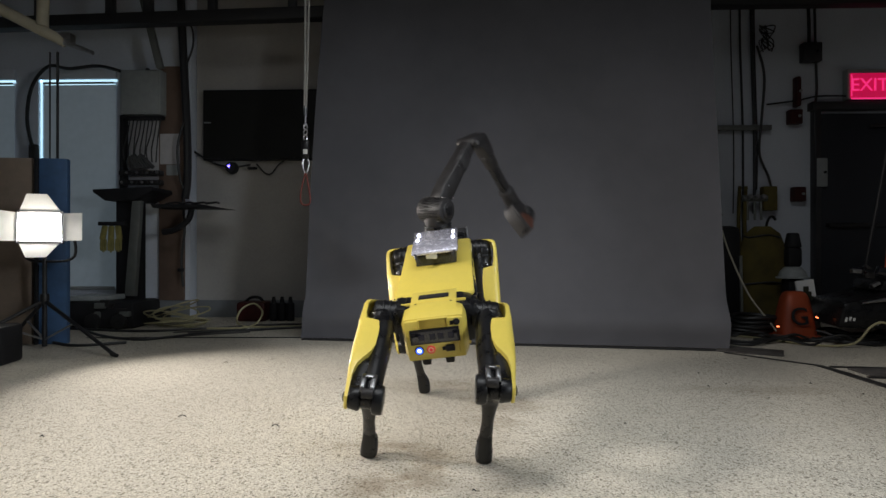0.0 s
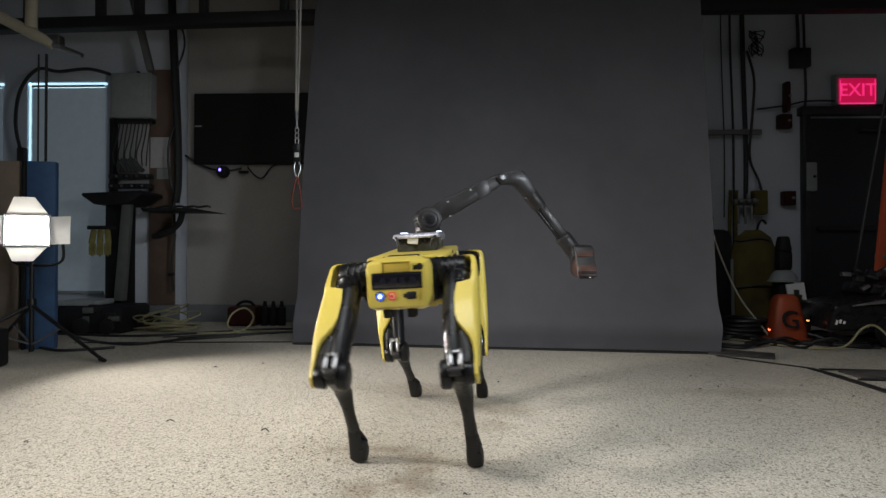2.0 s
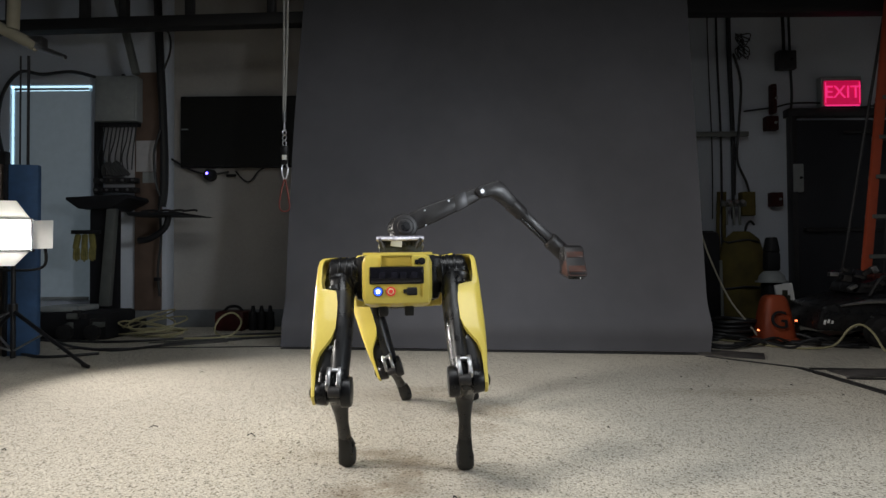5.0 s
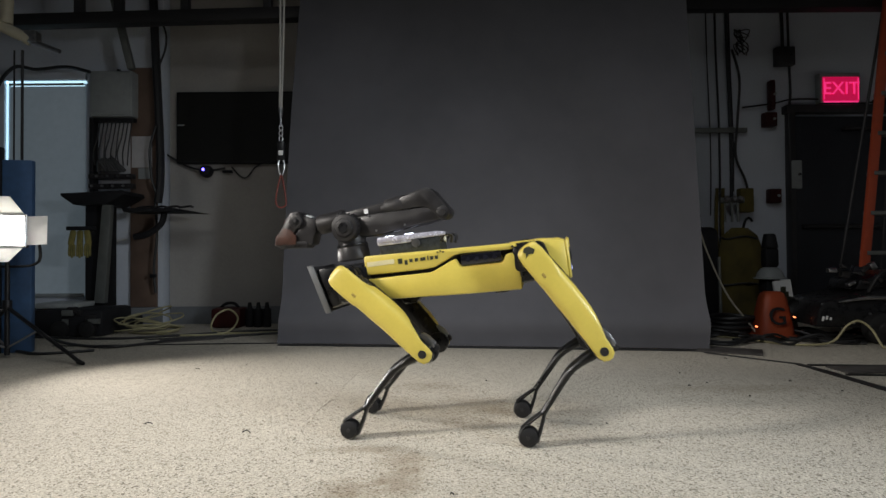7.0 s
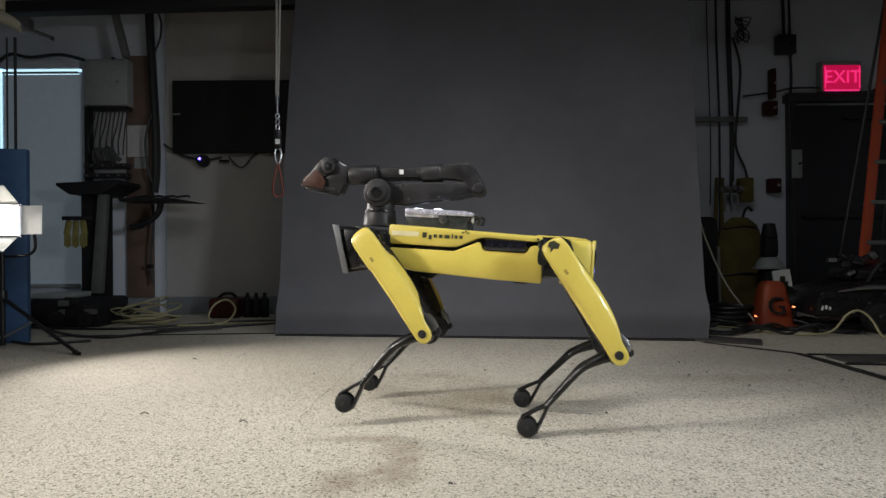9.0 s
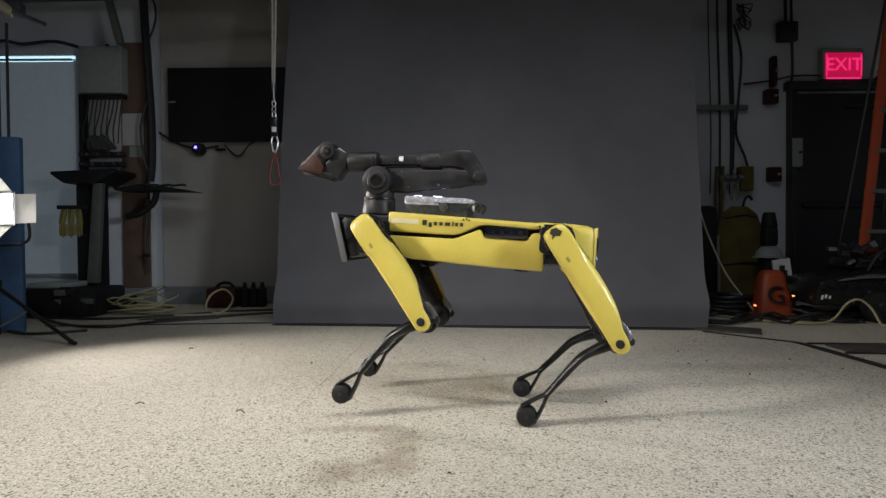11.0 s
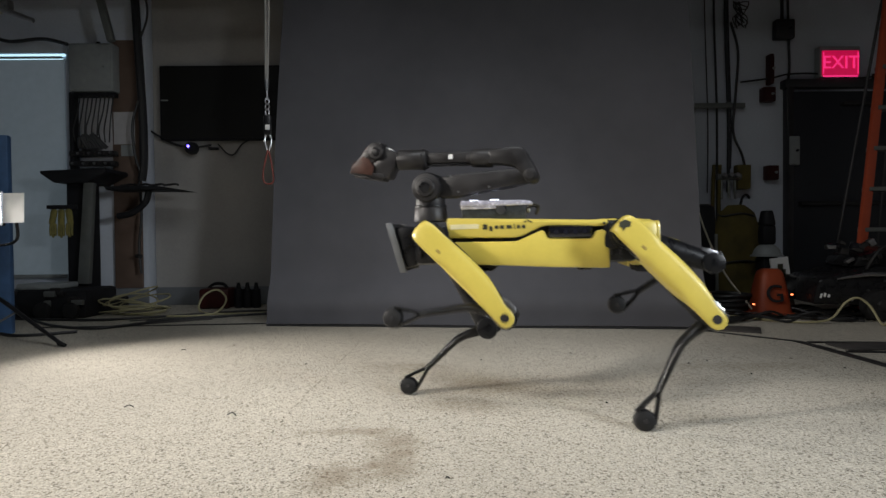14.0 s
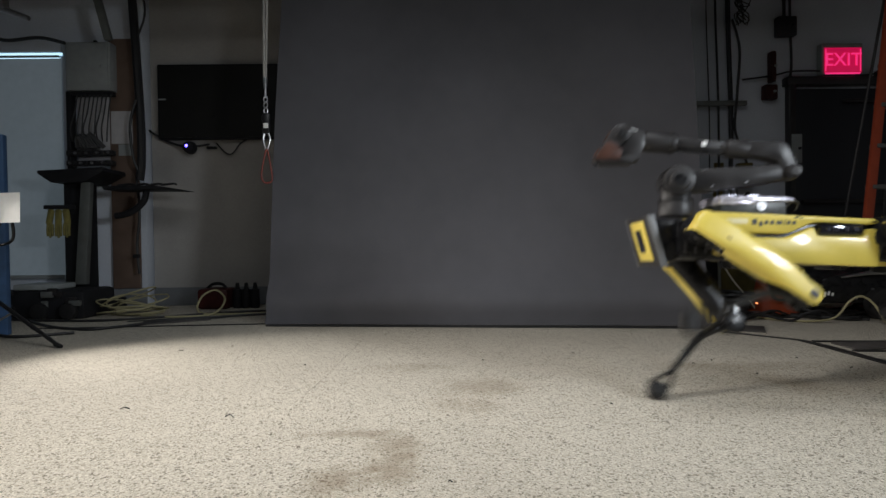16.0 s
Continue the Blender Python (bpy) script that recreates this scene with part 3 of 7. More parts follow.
def floor_clutter_left():
    pc = thing("floor_equipment_case", pose(-2.75, 4.35, 0), "dark equipment case with a pale lid on the floor", "case")
    part("body", box(fresh(), (0, 0, 0.10), (0.62, 0.4, 0.2), 0.03), DARK, pc)
    part("lid", box(fresh(), (-0.06, -0.04, 0.222), (0.28, 0.26, 0.04), 0.01), GREYBOX, pc)
    rl = random.Random(5)
    for i in range(9):
        part("fitting", box(fresh(), (rl.uniform(-0.26, 0.27), -0.2 - 0.02 * rl.random(), rl.uniform(0.08, 0.2)), (0.03 + 0.05 * rl.random(), 0.03, 0.02 + 0.03 * rl.random()), 0.005), GRAPH if i % 3 else GALV, pc)
    for x in (-0.2, 0.02, 0.22):
        part("wheel", rod(fresh(), (x, -0.21, 0.06), (x, -0.25, 0.06), 0.06, 0.055, 16, 0.008), RUBBER, pc)
    tb = thing("red_tool_bag", pose(-1.74, 4.72, 0), "dark red tool bag with stand-in clutter on the floor", "bag")
    part("bag", box(fresh(), (0, 0, 0.08), (0.24, 0.2, 0.16), 0.025), REDP, tb)
    part("handle", tube(fresh(), [(-0.08, 0, 0.15), (-0.03, 0, 0.19), (0.04, 0, 0.19), (0.08, 0, 0.15)], 0.012), DARK, tb)
    # made-up necked shapes stand in for unclear dark clutter beside the bag
    for i in range(3):
        part("bottle", rod(rod(fresh(), (0.17 + 0.07 * i, -0.02, 0), (0.17 + 0.07 * i, -0.02, 0.15), 0.034, 0.034, 12, 0.006), (0.17 + 0.07 * i, -0.02, 0.15), (0.17 + 0.07 * i, -0.02, 0.20), 0.02, 0.012, 10), DARK, tb)
    coil = thing("yellow_cord_coil", pose(-2.2, 4.35, 0), "tangled coil of yellow extension cord on the floor", "cord")
    for i in range(9):
        r, z = 0.16 + 0.035 * random.random(), 0.02 + 0.017 * i
        cx, cy, w = 0.06 * math.sin(i * 2.1), 0.05 * math.cos(i * 1.7), 0.5 + 0.4 * random.random()
        pts = [(cx + r * math.cos(a), cy + 0.6 * r * math.sin(a), z * (0.4 + w * (0.5 + 0.5 * math.sin(a + i)))) for a in [k * math.pi / 4 + i for k in range(9)]]
        part("turn", tube(fresh(), pts, 0.006, 6, 4), CABLEY, coil)
    part("tail", tube(fresh(), [(0.1, -0.1, 0.01), (0.35, -0.2, 0.01), (0.6, -0.1, 0.012), (0.66, 0.0, 0.10), (0.57, 0.06, 0.17), (0.48, 0.02, 0.12), (0.5, -0.06, 0.02), (0.75, -0.1, 0.01), (1.1, 0.0, 0.01)], 0.0075, 6), CABLEY, coil)
    lines = thing("floor_cables", pose(0, 0, 0), "black cables lying across the carpet", "cable")
    for pts in (((-2.7, 4.0, 0.01), (-2.4, 3.75, 0.01), (-2.1, 3.62, 0.01), (-1.95, 3.72, 0.01), (-1.7, 4.0, 0.01), (-1.2, 4.25, 0.01)),
                ((-3.0, 3.6, 0.01), (-2.6, 3.5, 0.01), (-2.35, 3.38, 0.01), (-2.1, 3.5, 0.01)),
                ((-2.9, 4.1, 0.01), (-2.3, 4.0, 0.01), (-1.9, 4.15, 0.01), (-1.4, 4.4, 0.01), (-1.0, 4.35, 0.01))):
        part("cable", tube(fresh(), pts, 0.009, 6), CABLEK, lines)


floor_clutter_left()


def floor_marks():
    tp = tagged(new("floor_tape"), "black tape lines and rectangles stuck to the carpet", "tape", kind="structure")

    def strip(a, b, w):
        a, b = Vector(a), Vector(b)
        d = b - a
        part("strip", box(fresh(), ((a.x + b.x) / 2, (a.y + b.y) / 2, 0.004), (d.length, w, 0.004), 0, Matrix.Rotation(math.atan2(d.y, d.x), 4, "Z")), TAPE, tp)
    strip((-2.5, 3.72), (-1.02, 3.79), 0.02)
    strip((-1.95, 3.84), (-1.45, 4.12), 0.03)
    strip((-2.05, 3.98), (-1.6, 4.18), 0.03)
    strip((1.50, 3.32), (1.81, 2.97), 0.022)
    strip((1.81, 2.97), (1.82, 2.84), 0.035)
    strip((1.82, 2.84), (1.83, 2.18), 0.045)
    strip((1.85, 2.94), (2.61, 2.86), 0.030)
    strip((1.87, 2.70), (2.23, 2.66), 0.025)
    for cx, cy, w, d, turn in ((1.67, 3.38, 0.34, 0.20, -28), (2.15, 2.81, 0.50, 0.16, 0), (-1.72, 3.98, 0.40, 0.14, 28)):
        mt = thing("floor_mat", pose(cx, cy, 0, 0, 0, turn), "dark scuffed rubber mat flat on the floor", "mat", "floor mats")
        part("sheet", box(fresh(), (0, 0, 0.005), (w, d, 0.008), 0.002), MATM, mt)
    seam = fresh()
    rs = random.Random(4)
    for i in range(34):
        u = 0.12 + 0.88 * i / 34
        x = -0.455 + 0.10 * max(0, (u - 0.3)) + 0.006 * rs.uniform(-1, 1)
        y = 1.42 + 1.75 * u
        box(seam, (x, y, 0.0015), (0.0025 + 0.002 * rs.random(), 0.014 * rs.random() + 0.003, 0.002), 0, Matrix.Rotation(rs.uniform(-0.5, 0.5), 4, "Z"))
    tagged(part("carpet_seam", seam, SEAM_M), "faint worn seam line in the carpet", "seam", kind="structure")
    lint = fresh()
    spots = [(-1.231, 2.932), (-0.621, 1.882), (-0.986, 1.976), (-1.32, 1.75), (0.62, 2.74), (0.55, 1.95), (1.06, 2.5), (0.20, 2.62)]
    spots += [(rs.uniform(-1.8, 1.9), rs.uniform(1.2, 3.3)) for _ in range(10)]
    for i, (x, y) in enumerate(spots):
        s = (0.012 if i < 4 else 0.005) * rs.uniform(0.6, 1.2)
        tube(lint, [(x - s, y, 0.002), (x - s * 0.2, y + s * rs.uniform(-0.8, 0.8), 0.006), (x + s, y + s * rs.uniform(-0.6, 0.6), 0.002)], 0.0016, 5, 2)
    tagged(part("floor_lint", lint, DARK), "specks of dark lint scattered on the carpet", "debris", kind="stuff")


floor_marks()


def panel_lamp():
    lamp = thing("panel_lamp", pose(LAMP.x, LAMP.y, 0), "lit studio panel lamp with barn doors on a black tripod", "studio lamp")
    head = Matrix.Translation((0, 0, LAMP.z)) @ Matrix.Rotation(radians(24), 4, "Z") @ Matrix.Rotation(radians(-4), 4, "X") @ Matrix.Scale(0.80, 4)
    h = part("head", box(fresh(), (0, 0.05, 0), (0.28, 0.08, 0.23), 0.012), DARK, lamp, "", head)
    part("lit_face", box(fresh(), (0, 0.006, 0), (0.25, 0.006, 0.195), 0.002), PANEL, h, "glowing white lamp face")
    bm = fresh()
    for x in (-0.137, 0.137):
        rod(bm, (x, 0.0, -0.115), (x, 0.0, 0.115), 0.007, 0.007, 8)
    for z in (-0.112, 0.112):
        rod(bm, (-0.137, 0, z), (0.137, 0, z), 0.007, 0.007, 8)
    part("hinge_frame", bm, STEEL, h)

    def leaf(pts):
        b2 = fresh()
        lo = [b2.verts.new(p) for p in pts]
        hi = [b2.verts.new(Vector(p) + Vector((0.002, 0.002, 0.002))) for p in pts]
        b2.faces.new(lo)
        b2.faces.new(hi[::-1])
        n = len(pts)
        for i in range(n):
            b2.faces.new((lo[i], lo[(i + 1) % n], hi[(i + 1) % n], hi[i]))
        part("barn_door", b2, DOORLEAF, h, "silver barn door leaf catching the light")
    leaf([(-0.137, 0, -0.10), (-0.137, 0, 0.10), (-0.25, -0.08, 0.11), (-0.25, -0.08, -0.11)])
    leaf([(0.137, 0, -0.10), (0.137, 0, 0.10), (0.27, -0.05, 0.10), (0.27, -0.05, -0.10)])
    leaf([(-0.125, 0, 0.115), (0.125, 0, 0.115), (0.06, -0.09, 0.225), (-0.06, -0.09, 0.225)])
    leaf([(-0.125, 0, -0.115), (0.125, 0, -0.115), (0.06, -0.09, -0.225), (-0.06, -0.09, -0.225)])
    part("yoke", tube(fresh(), [(-0.15, 0.06, LAMP.z), (-0.15, 0.08, LAMP.z - 0.17), (0, 0.08, LAMP.z - 0.2), (0.15, 0.08, LAMP.z - 0.17), (0.15, 0.06, LAMP.z)], 0.008, 6), STAND, lamp)
    part("pole", rod(fresh(), (-0.03, 0.08, 0.02), (-0.03, 0.08, 0.55), 0.014, 0.012, 12), STAND, lamp)
    part("collar", rod(fresh(), (-0.03, 0.08, 0.27), (-0.03, 0.08, 0.33), 0.024, 0.024, 12, 0.004), STAND, lamp)
    for tx, ty in ((0.53, -0.14), (-0.34, 0.16), (-0.33, -0.36)):
        part("leg", rod(fresh(), (-0.03, 0.08, 0.29), (tx, ty, 0.012), 0.011, 0.010, 10), STAND, lamp)
        part("brace", rod(fresh(), (-0.03, 0.08, 0.06), (-0.03 + (tx + 0.03) * 0.42, 0.08 + (ty - 0.08) * 0.42, 0.165), 0.006, 0.006, 8), STEEL, lamp)
        part("rubber_foot", rod(fresh(), (tx * 0.96, ty * 0.96, 0.02), (tx * 1.03, ty * 1.03, 0.010), 0.013, 0.009, 10), RUBBER, lamp)
    bp = thing("blue_board", pose(-2.56, 3.5, 0, 0, 0, 12), "upright blue painted board behind the lamp stand", "board")
    part("board", box(fresh(), (0, 0, 0.58), (0.16, 0.05, 1.16), 0.006), BLUE, bp)
    part("edge_strip", box(fresh(), (-0.09, -0.01, 0.58), (0.02, 0.06, 1.16), 0.004), DARK, bp)
    tb = thing("cardboard_panel", pose(-2.83, 3.46, 0, 0, 0, 8), "dim tan cardboard panel leaning by the lamp", "panel")
    part("sheet", box(fresh(), (0, 0, 0.58), (0.30, 0.04, 1.16), 0.004), TAN, tb)
    cs = thing("dark_case", pose(-2.48, 2.86, 0, 0, 0, 10), "small black case standing on the carpet", "case")
    part("body", box(fresh(), (0, 0, 0.10), (0.30, 0.2, 0.20), 0.02), DARK, cs)
    part("handle", tube(fresh(), [(-0.07, 0, 0.2), (-0.05, 0, 0.235), (0.05, 0, 0.235), (0.07, 0, 0.2)], 0.01), DARK, cs)


panel_lamp()


def wall_services_right():
    y = WY - 0.03
    for x, r, z0 in ((2.365, 0.009, 0.25), (2.46, 0.013, 0.9), (2.29, 0.005, 0.9), (2.485, 0.006, 1.1)):
        c = thing("wall_conduit", pose(x, y - r, 0), "dark electrical conduit running up the wall", "conduit", "conduits")
        part("pipe", tube(fresh(), [(0, 0, z0), (0.005, 0, 1.5), (-0.02, 0, 2.4), (-0.025, 0, 3.3)], r, 10), CONDUIT, c)
        part("strap", box(fresh(), (0, -0.004, 1.64), (r * 3, r * 1.6, 0.025), 0.004), GALV, c)
    lo = thing("hanging_cable", pose(2.46, y - 0.06, 0), "loose black cable looping off the conduits", "cable")
    part("cable", tube(fresh(), [(0, 0, 2.3), (0.05, -0.02, 2.05), (0.03, -0.02, 1.7), (0.02, 0, 1.4), (0.09, -0.01, 1.2), (0.13, 0, 1.05)], 0.010, 6), CABLEK, lo)
    kn = thing("cable_knot", pose(2.52, y - 0.05, 2.36), "knot of dark leads hanging from the wall", "cable")
    rk = random.Random(11)
    for i in range(9):
        pts = [(0, 0, 0.10)]
        for k in range(4):
            pts.append((rk.uniform(-0.06, 0.07), -0.02 - 0.03 * rk.random(), 0.07 - 0.055 * k + rk.uniform(-0.03, 0.03)))
        part("lead", tube(fresh(), pts, 0.0045, 6, 4), CABLEK, kn)
    st = thing("strut_channel", pose(2.35, y - 0.03, 1.62), "galvanised strut channel across the conduits", "bracket")
    part("channel", prism(fresh(), [(-0.24, -0.02), (0.24, -0.02), (0.24, 0.02), (-0.24, 0.02)], -0.02, 0.02, 0.004), GALV, st)
    for name, x, z, w, h, mat, lab in (("junction_box", 2.925, 2.25, 0.155, 0.16, ARML, "dark grey junction box on the wall"), ("alarm_strobe", 2.81, 1.92, 0.038, 0.25, REDP, "narrow dark red alarm strobe"),
                                       ("alarm_pull_box", 2.79, 1.71, 0.105, 0.12, REDP, "dark red alarm pull box"), ("wall_switch", 2.82, 1.06, 0.10, 0.12, REDP, "dull red wall switch box"), ("wall_plate", 3.0, 1.24, 0.09, 0.24, GREYBOX, "pale grey wall plate by the door")):
        b = thing(name, pose(x, y - 0.02, z), lab, "wall box")
        part("case", box(fresh(), (0, 0, 0), (w, 0.07, h), 0.008), mat, b)
        part("cover", box(fresh(), (0, -0.037, 0), (w * 0.8, 0.008, h * 0.82), 0.003), mat, b)
        part("knob", rod(fresh(), (w * 0.18, -0.04, 0), (w * 0.18, -0.055, 0), 0.012, 0.01, 10), GREYBOX if mat is REDP else DARK, b)
    bx = thing("box_feed_cable", pose(2.92, y - 0.01, 0), "black cable feeding the junction box and door", "cable")
    part("cable", tube(fresh(), [(-0.05, 0, 3.3), (-0.02, -0.02, 2.6), (-0.02, -0.03, 2.3)], 0.013, 6), CABLEK, bx)
    part("cable", tube(fresh(), [(0.03, 0, 3.3), (0.05, 0, 2.3), (0.06, 0, 1.95), (0.03, -0.02, 1.75), (0.035, -0.02, 1.45), (0.05, 0, 0.8), (0.06, 0, 0.4)], 0.010, 6), CABLEK, bx)
    part("cable", tube(fresh(), [(-0.35, 0, 1.82), (-0.1, -0.01, 1.85), (0.05, -0.02, 1.88), (0.3, -0.02, 1.88), (0.55, -0.02, 1.84), (0.8, -0.02, 1.86)], 0.008, 6), CABLEK, bx)
    pv = thing("pipe_valve_cluster", pose(2.42, y - 0.10, 1.02), "cluster of valves and fittings on the wall", "valve")
    part("manifold", rod(fresh(), (-0.10, 0, 0), (0.10, 0, 0), 0.028, 0.028, 12, 0.004), GALV, pv)
    part("box", box(fresh(), (0.13, 0.03, 0.0), (0.11, 0.08, 0.2), 0.008), TARP, pv)
    for dx in (-0.06, 0.0, 0.05):
        part("valve", rod(fresh(), (dx, 0, 0.0), (dx, -0.06, 0.015), 0.022, 0.018, 12, 0.003), STEEL, pv)
        part("stem", rod(fresh(), (dx, 0, -0.02), (dx + 0.005, 0, -0.18), 0.012, 0.010, 8), GALV, pv)
    for dx in (-0.12, -0.07):
        part("hose", tube(fresh(), [(dx, 0, 0.1), (dx - 0.01, 0, -0.25), (dx + 0.02, 0, -0.6), (dx, 0, -0.95)], 0.014, 6), TARP, pv)
    # door, frame and sign
    d = tagged_at(new("door_1"), pose(3.42, WY - 0.02, 0), "dark closed exit door with a push bar in a grey frame", "door", kind="structure")
    part("leaf", box(fresh(), (0.02, 0, 0.87), (0.88, 0.05, 1.74), 0.006), DOORM, d)
    bm = box(fresh(), (-0.447, -0.015, 0.90), (0.045, 0.09, 1.80), 0.006)
    box(bm, (0.50, -0.015, 0.90), (0.07, 0.09, 1.80), 0.006)
    box(bm, (0.02, -0.015, 1.80), (1.03, 0.092, 0.07), 0.006)
    part("door_frame", bm, ARML, d)
    part("closer_arm", box(fresh(), (0.12, -0.05, 1.63), (0.27, 0.05, 0.03), 0.006), GRAPH, d)
    part("push_bar", box(fresh(), (0.02, -0.05, 0.80), (0.78, 0.05, 0.035), 0.008), GRAPH, d)
    e = thing("exit_sign", pose(3.375, WY - 0.07, 1.97), "glowing red exit sign over the door", "sign")
    part("housing", box(fresh(), (0, 0.02, 0.005), (0.34, 0.07, 0.255), 0.008), GREYBOX, e)
    for dx in (-0.12, 0.12):
        part("end_tube", rod(fresh(), (dx * 1.2, -0.027, -0.10), (dx * 1.2, -0.027, 0.08), 0.004, 0.004, 8), EXITL, e)
    part("lit_panel", box(fresh(), (0, -0.023, -0.01), (0.31, 0.006, 0.205), 0.002), EXITR, e, "glowing red panel")
    part("lower_glow", box(fresh(), (0, -0.023, -0.118), (0.29, 0.006, 0.014), 0.002), EXITL, e)
    words("letters", "EXIT", 0.15, Matrix.Translation((0.0, -0.029, -0.01)) @ FRONT, EXITL, e)
    mm = thing("light_transformer", pose(3.75, WY - 0.06, 1.86), "small black box on the door frame", "box")
    part("case", box(fresh(), (0, 0, 0), (0.14, 0.06, 0.045), 0.006), DARK, mm)


wall_services_right()


def cone():
    c = thing("safety_cone", pose(2.23, 3.92, 0), "orange plastic marker cone with a dark letter", "cone")
    rings = []
    for z, w, dd in ((0.0, 0.18, 0.14), (0.025, 0.175, 0.135), (0.03, 0.155, 0.115), (0.2, 0.125, 0.09), (0.30, 0.10, 0.075), (0.33, 0.085, 0.06), (0.345, 0.06, 0.04)):
        rings.append([(w * math.copysign(abs(math.cos(a)) ** 0.6, math.cos(a)), dd * math.copysign(abs(math.sin(a)) ** 0.6, math.sin(a)), z) for a in [2 * math.pi * k / 24 for k in range(24)]])
    part("shell", loft(fresh(), [[(p[0] * 0.80, p[1] * 0.85, p[2] * 0.91) for p in r] for r in rings]), ORANGE, c)
    words("letter", "G", 0.165, Matrix.Translation((-0.022, -0.104, 0.15)) @ Matrix.Rotation(radians(-12), 4, "X") @ FRONT, DARK, c, 0.004)
    for x, z in ((-0.165, 0.09), (0.085, 0.15)):
        part("marker_light", rod(fresh(), (x, -0.10, z), (x, -0.118, z), 0.0055, 0.0045, 10), ORPT, c)
    w = thing("white_number_card", pose(2.44, 4.12, 0, 0, 0, -6), "white card with dark bars leaning behind the cone", "card")
    part("card", box(fresh(), (0, 0, 0.19), (0.12, 0.02, 0.38), 0.003, Matrix.Rotation(radians(-8), 4, "Y")), WHITE, w)
    for i in range(3):
        part("dark_bar", box(fresh(), (-0.02 + 0.018 * i, -0.014, 0.30 - 0.035 * i), (0.035, 0.006, 0.07), 0.001), INK, w)
    hd = thing("white_helmet", pose(2.47, 4.36, 0), "white hard hat on a dark padded post", "helmet")
    part("post", box(fresh(), (0, 0, 0.19), (0.12, 0.12, 0.38), 0.02), DARK, hd)
    rings = [[(r * 1.1 * math.cos(a), r * math.sin(a), 0.38 + z) for a in [2 * math.pi * k / 20 for k in range(20)]] for z, r in ((0, 0.105), (0.010, 0.105), (0.014, 0.09), (0.05, 0.08), (0.08, 0.055), (0.095, 0.02))]
    part("shell", loft(fresh(), rings), GREYBOX, hd)
    part("pad", box(fresh(), (0.0, 0.0, 0.54), (0.11, 0.09, 0.16), 0.03), DARK, hd)
    part("cap", rod(fresh(), (0, 0, 0.61), (0, 0, 0.72), 0.06, 0.04, 14, 0.01), DARK, hd)
    t = thing("yellow_tarp_cover", pose(2.40, 4.66, 0), "dull yellow tarp draped over a tall frame", "tarp")
    rings = []
    for z, w2 in ((0.02, 0.21), (0.3, 0.20), (0.6, 0.17), (0.72, 0.13), (0.78, 0.06)):
        rings.append([(w2 * (1 + 0.08 * math.sin(5 * a + z * 6)) * math.cos(a), 0.55 * w2 * (1 + 0.1 * math.cos(7 * a + z * 4)) * math.sin(a), z) for a in [2 * math.pi * k / 28 for k in range(28)]])
    part("sheet", loft(fresh(), rings), TARP, t)
    for z, r in ((0.70, 0.135), (0.33, 0.20)):
        part("tie_rope", tube(fresh(), [(r * 1.04 * math.cos(a), r * 0.60 * math.sin(a), z + 0.01 * math.sin(3 * a)) for a in [2 * math.pi * k / 12 for k in range(13)]], 0.008, 6, 3), CABLEK, t)
    part("hook", tube(fresh(), [(0.02, -0.02, 0.77), (0.03, -0.03, 0.83), (0.06, -0.03, 0.86), (0.09, -0.03, 0.83)], 0.01, 6, 4), DARK, t)
    bk = thing("black_hand_truck", pose(1.86, 4.25, 0), "black wheeled frame behind the paper's edge", "hand truck")
    part("frame", tube(fresh(), [(-0.1, 0, 0.06), (-0.1, 0, 0.7), (-0.06, 0, 0.86), (0.0, 0, 0.88), (0.03, 0, 0.84)], 0.018, 8), DARK, bk)
    part("bag", box(fresh(), (0.06, 0.1, 0.42), (0.26, 0.2, 0.7), 0.05), DARK, bk)
    part("pale_pole", rod(fresh(), (0.16, -0.05, 0.02), (0.15, -0.05, 0.55), 0.012, 0.012, 8), GALV, bk)
    part("wheel", rod(fresh(), (-0.1, -0.1, 0.07), (-0.1, -0.05, 0.07), 0.07, 0.07, 18, 0.01), RUBBER, bk)
    cd = thing("pale_hanging_cord", pose(1.80, 4.05, 0), "pale cord slanting from the wall to the floor", "cord")
    part("cord", tube(fresh(), [(-0.02, 0, 0.84), (0.05, 0, 0.6), (0.16, -0.05, 0.3), (0.27, -0.1, 0.12), (0.33, -0.15, 0.01)], 0.006, 6), CABLEW, cd)


cone()


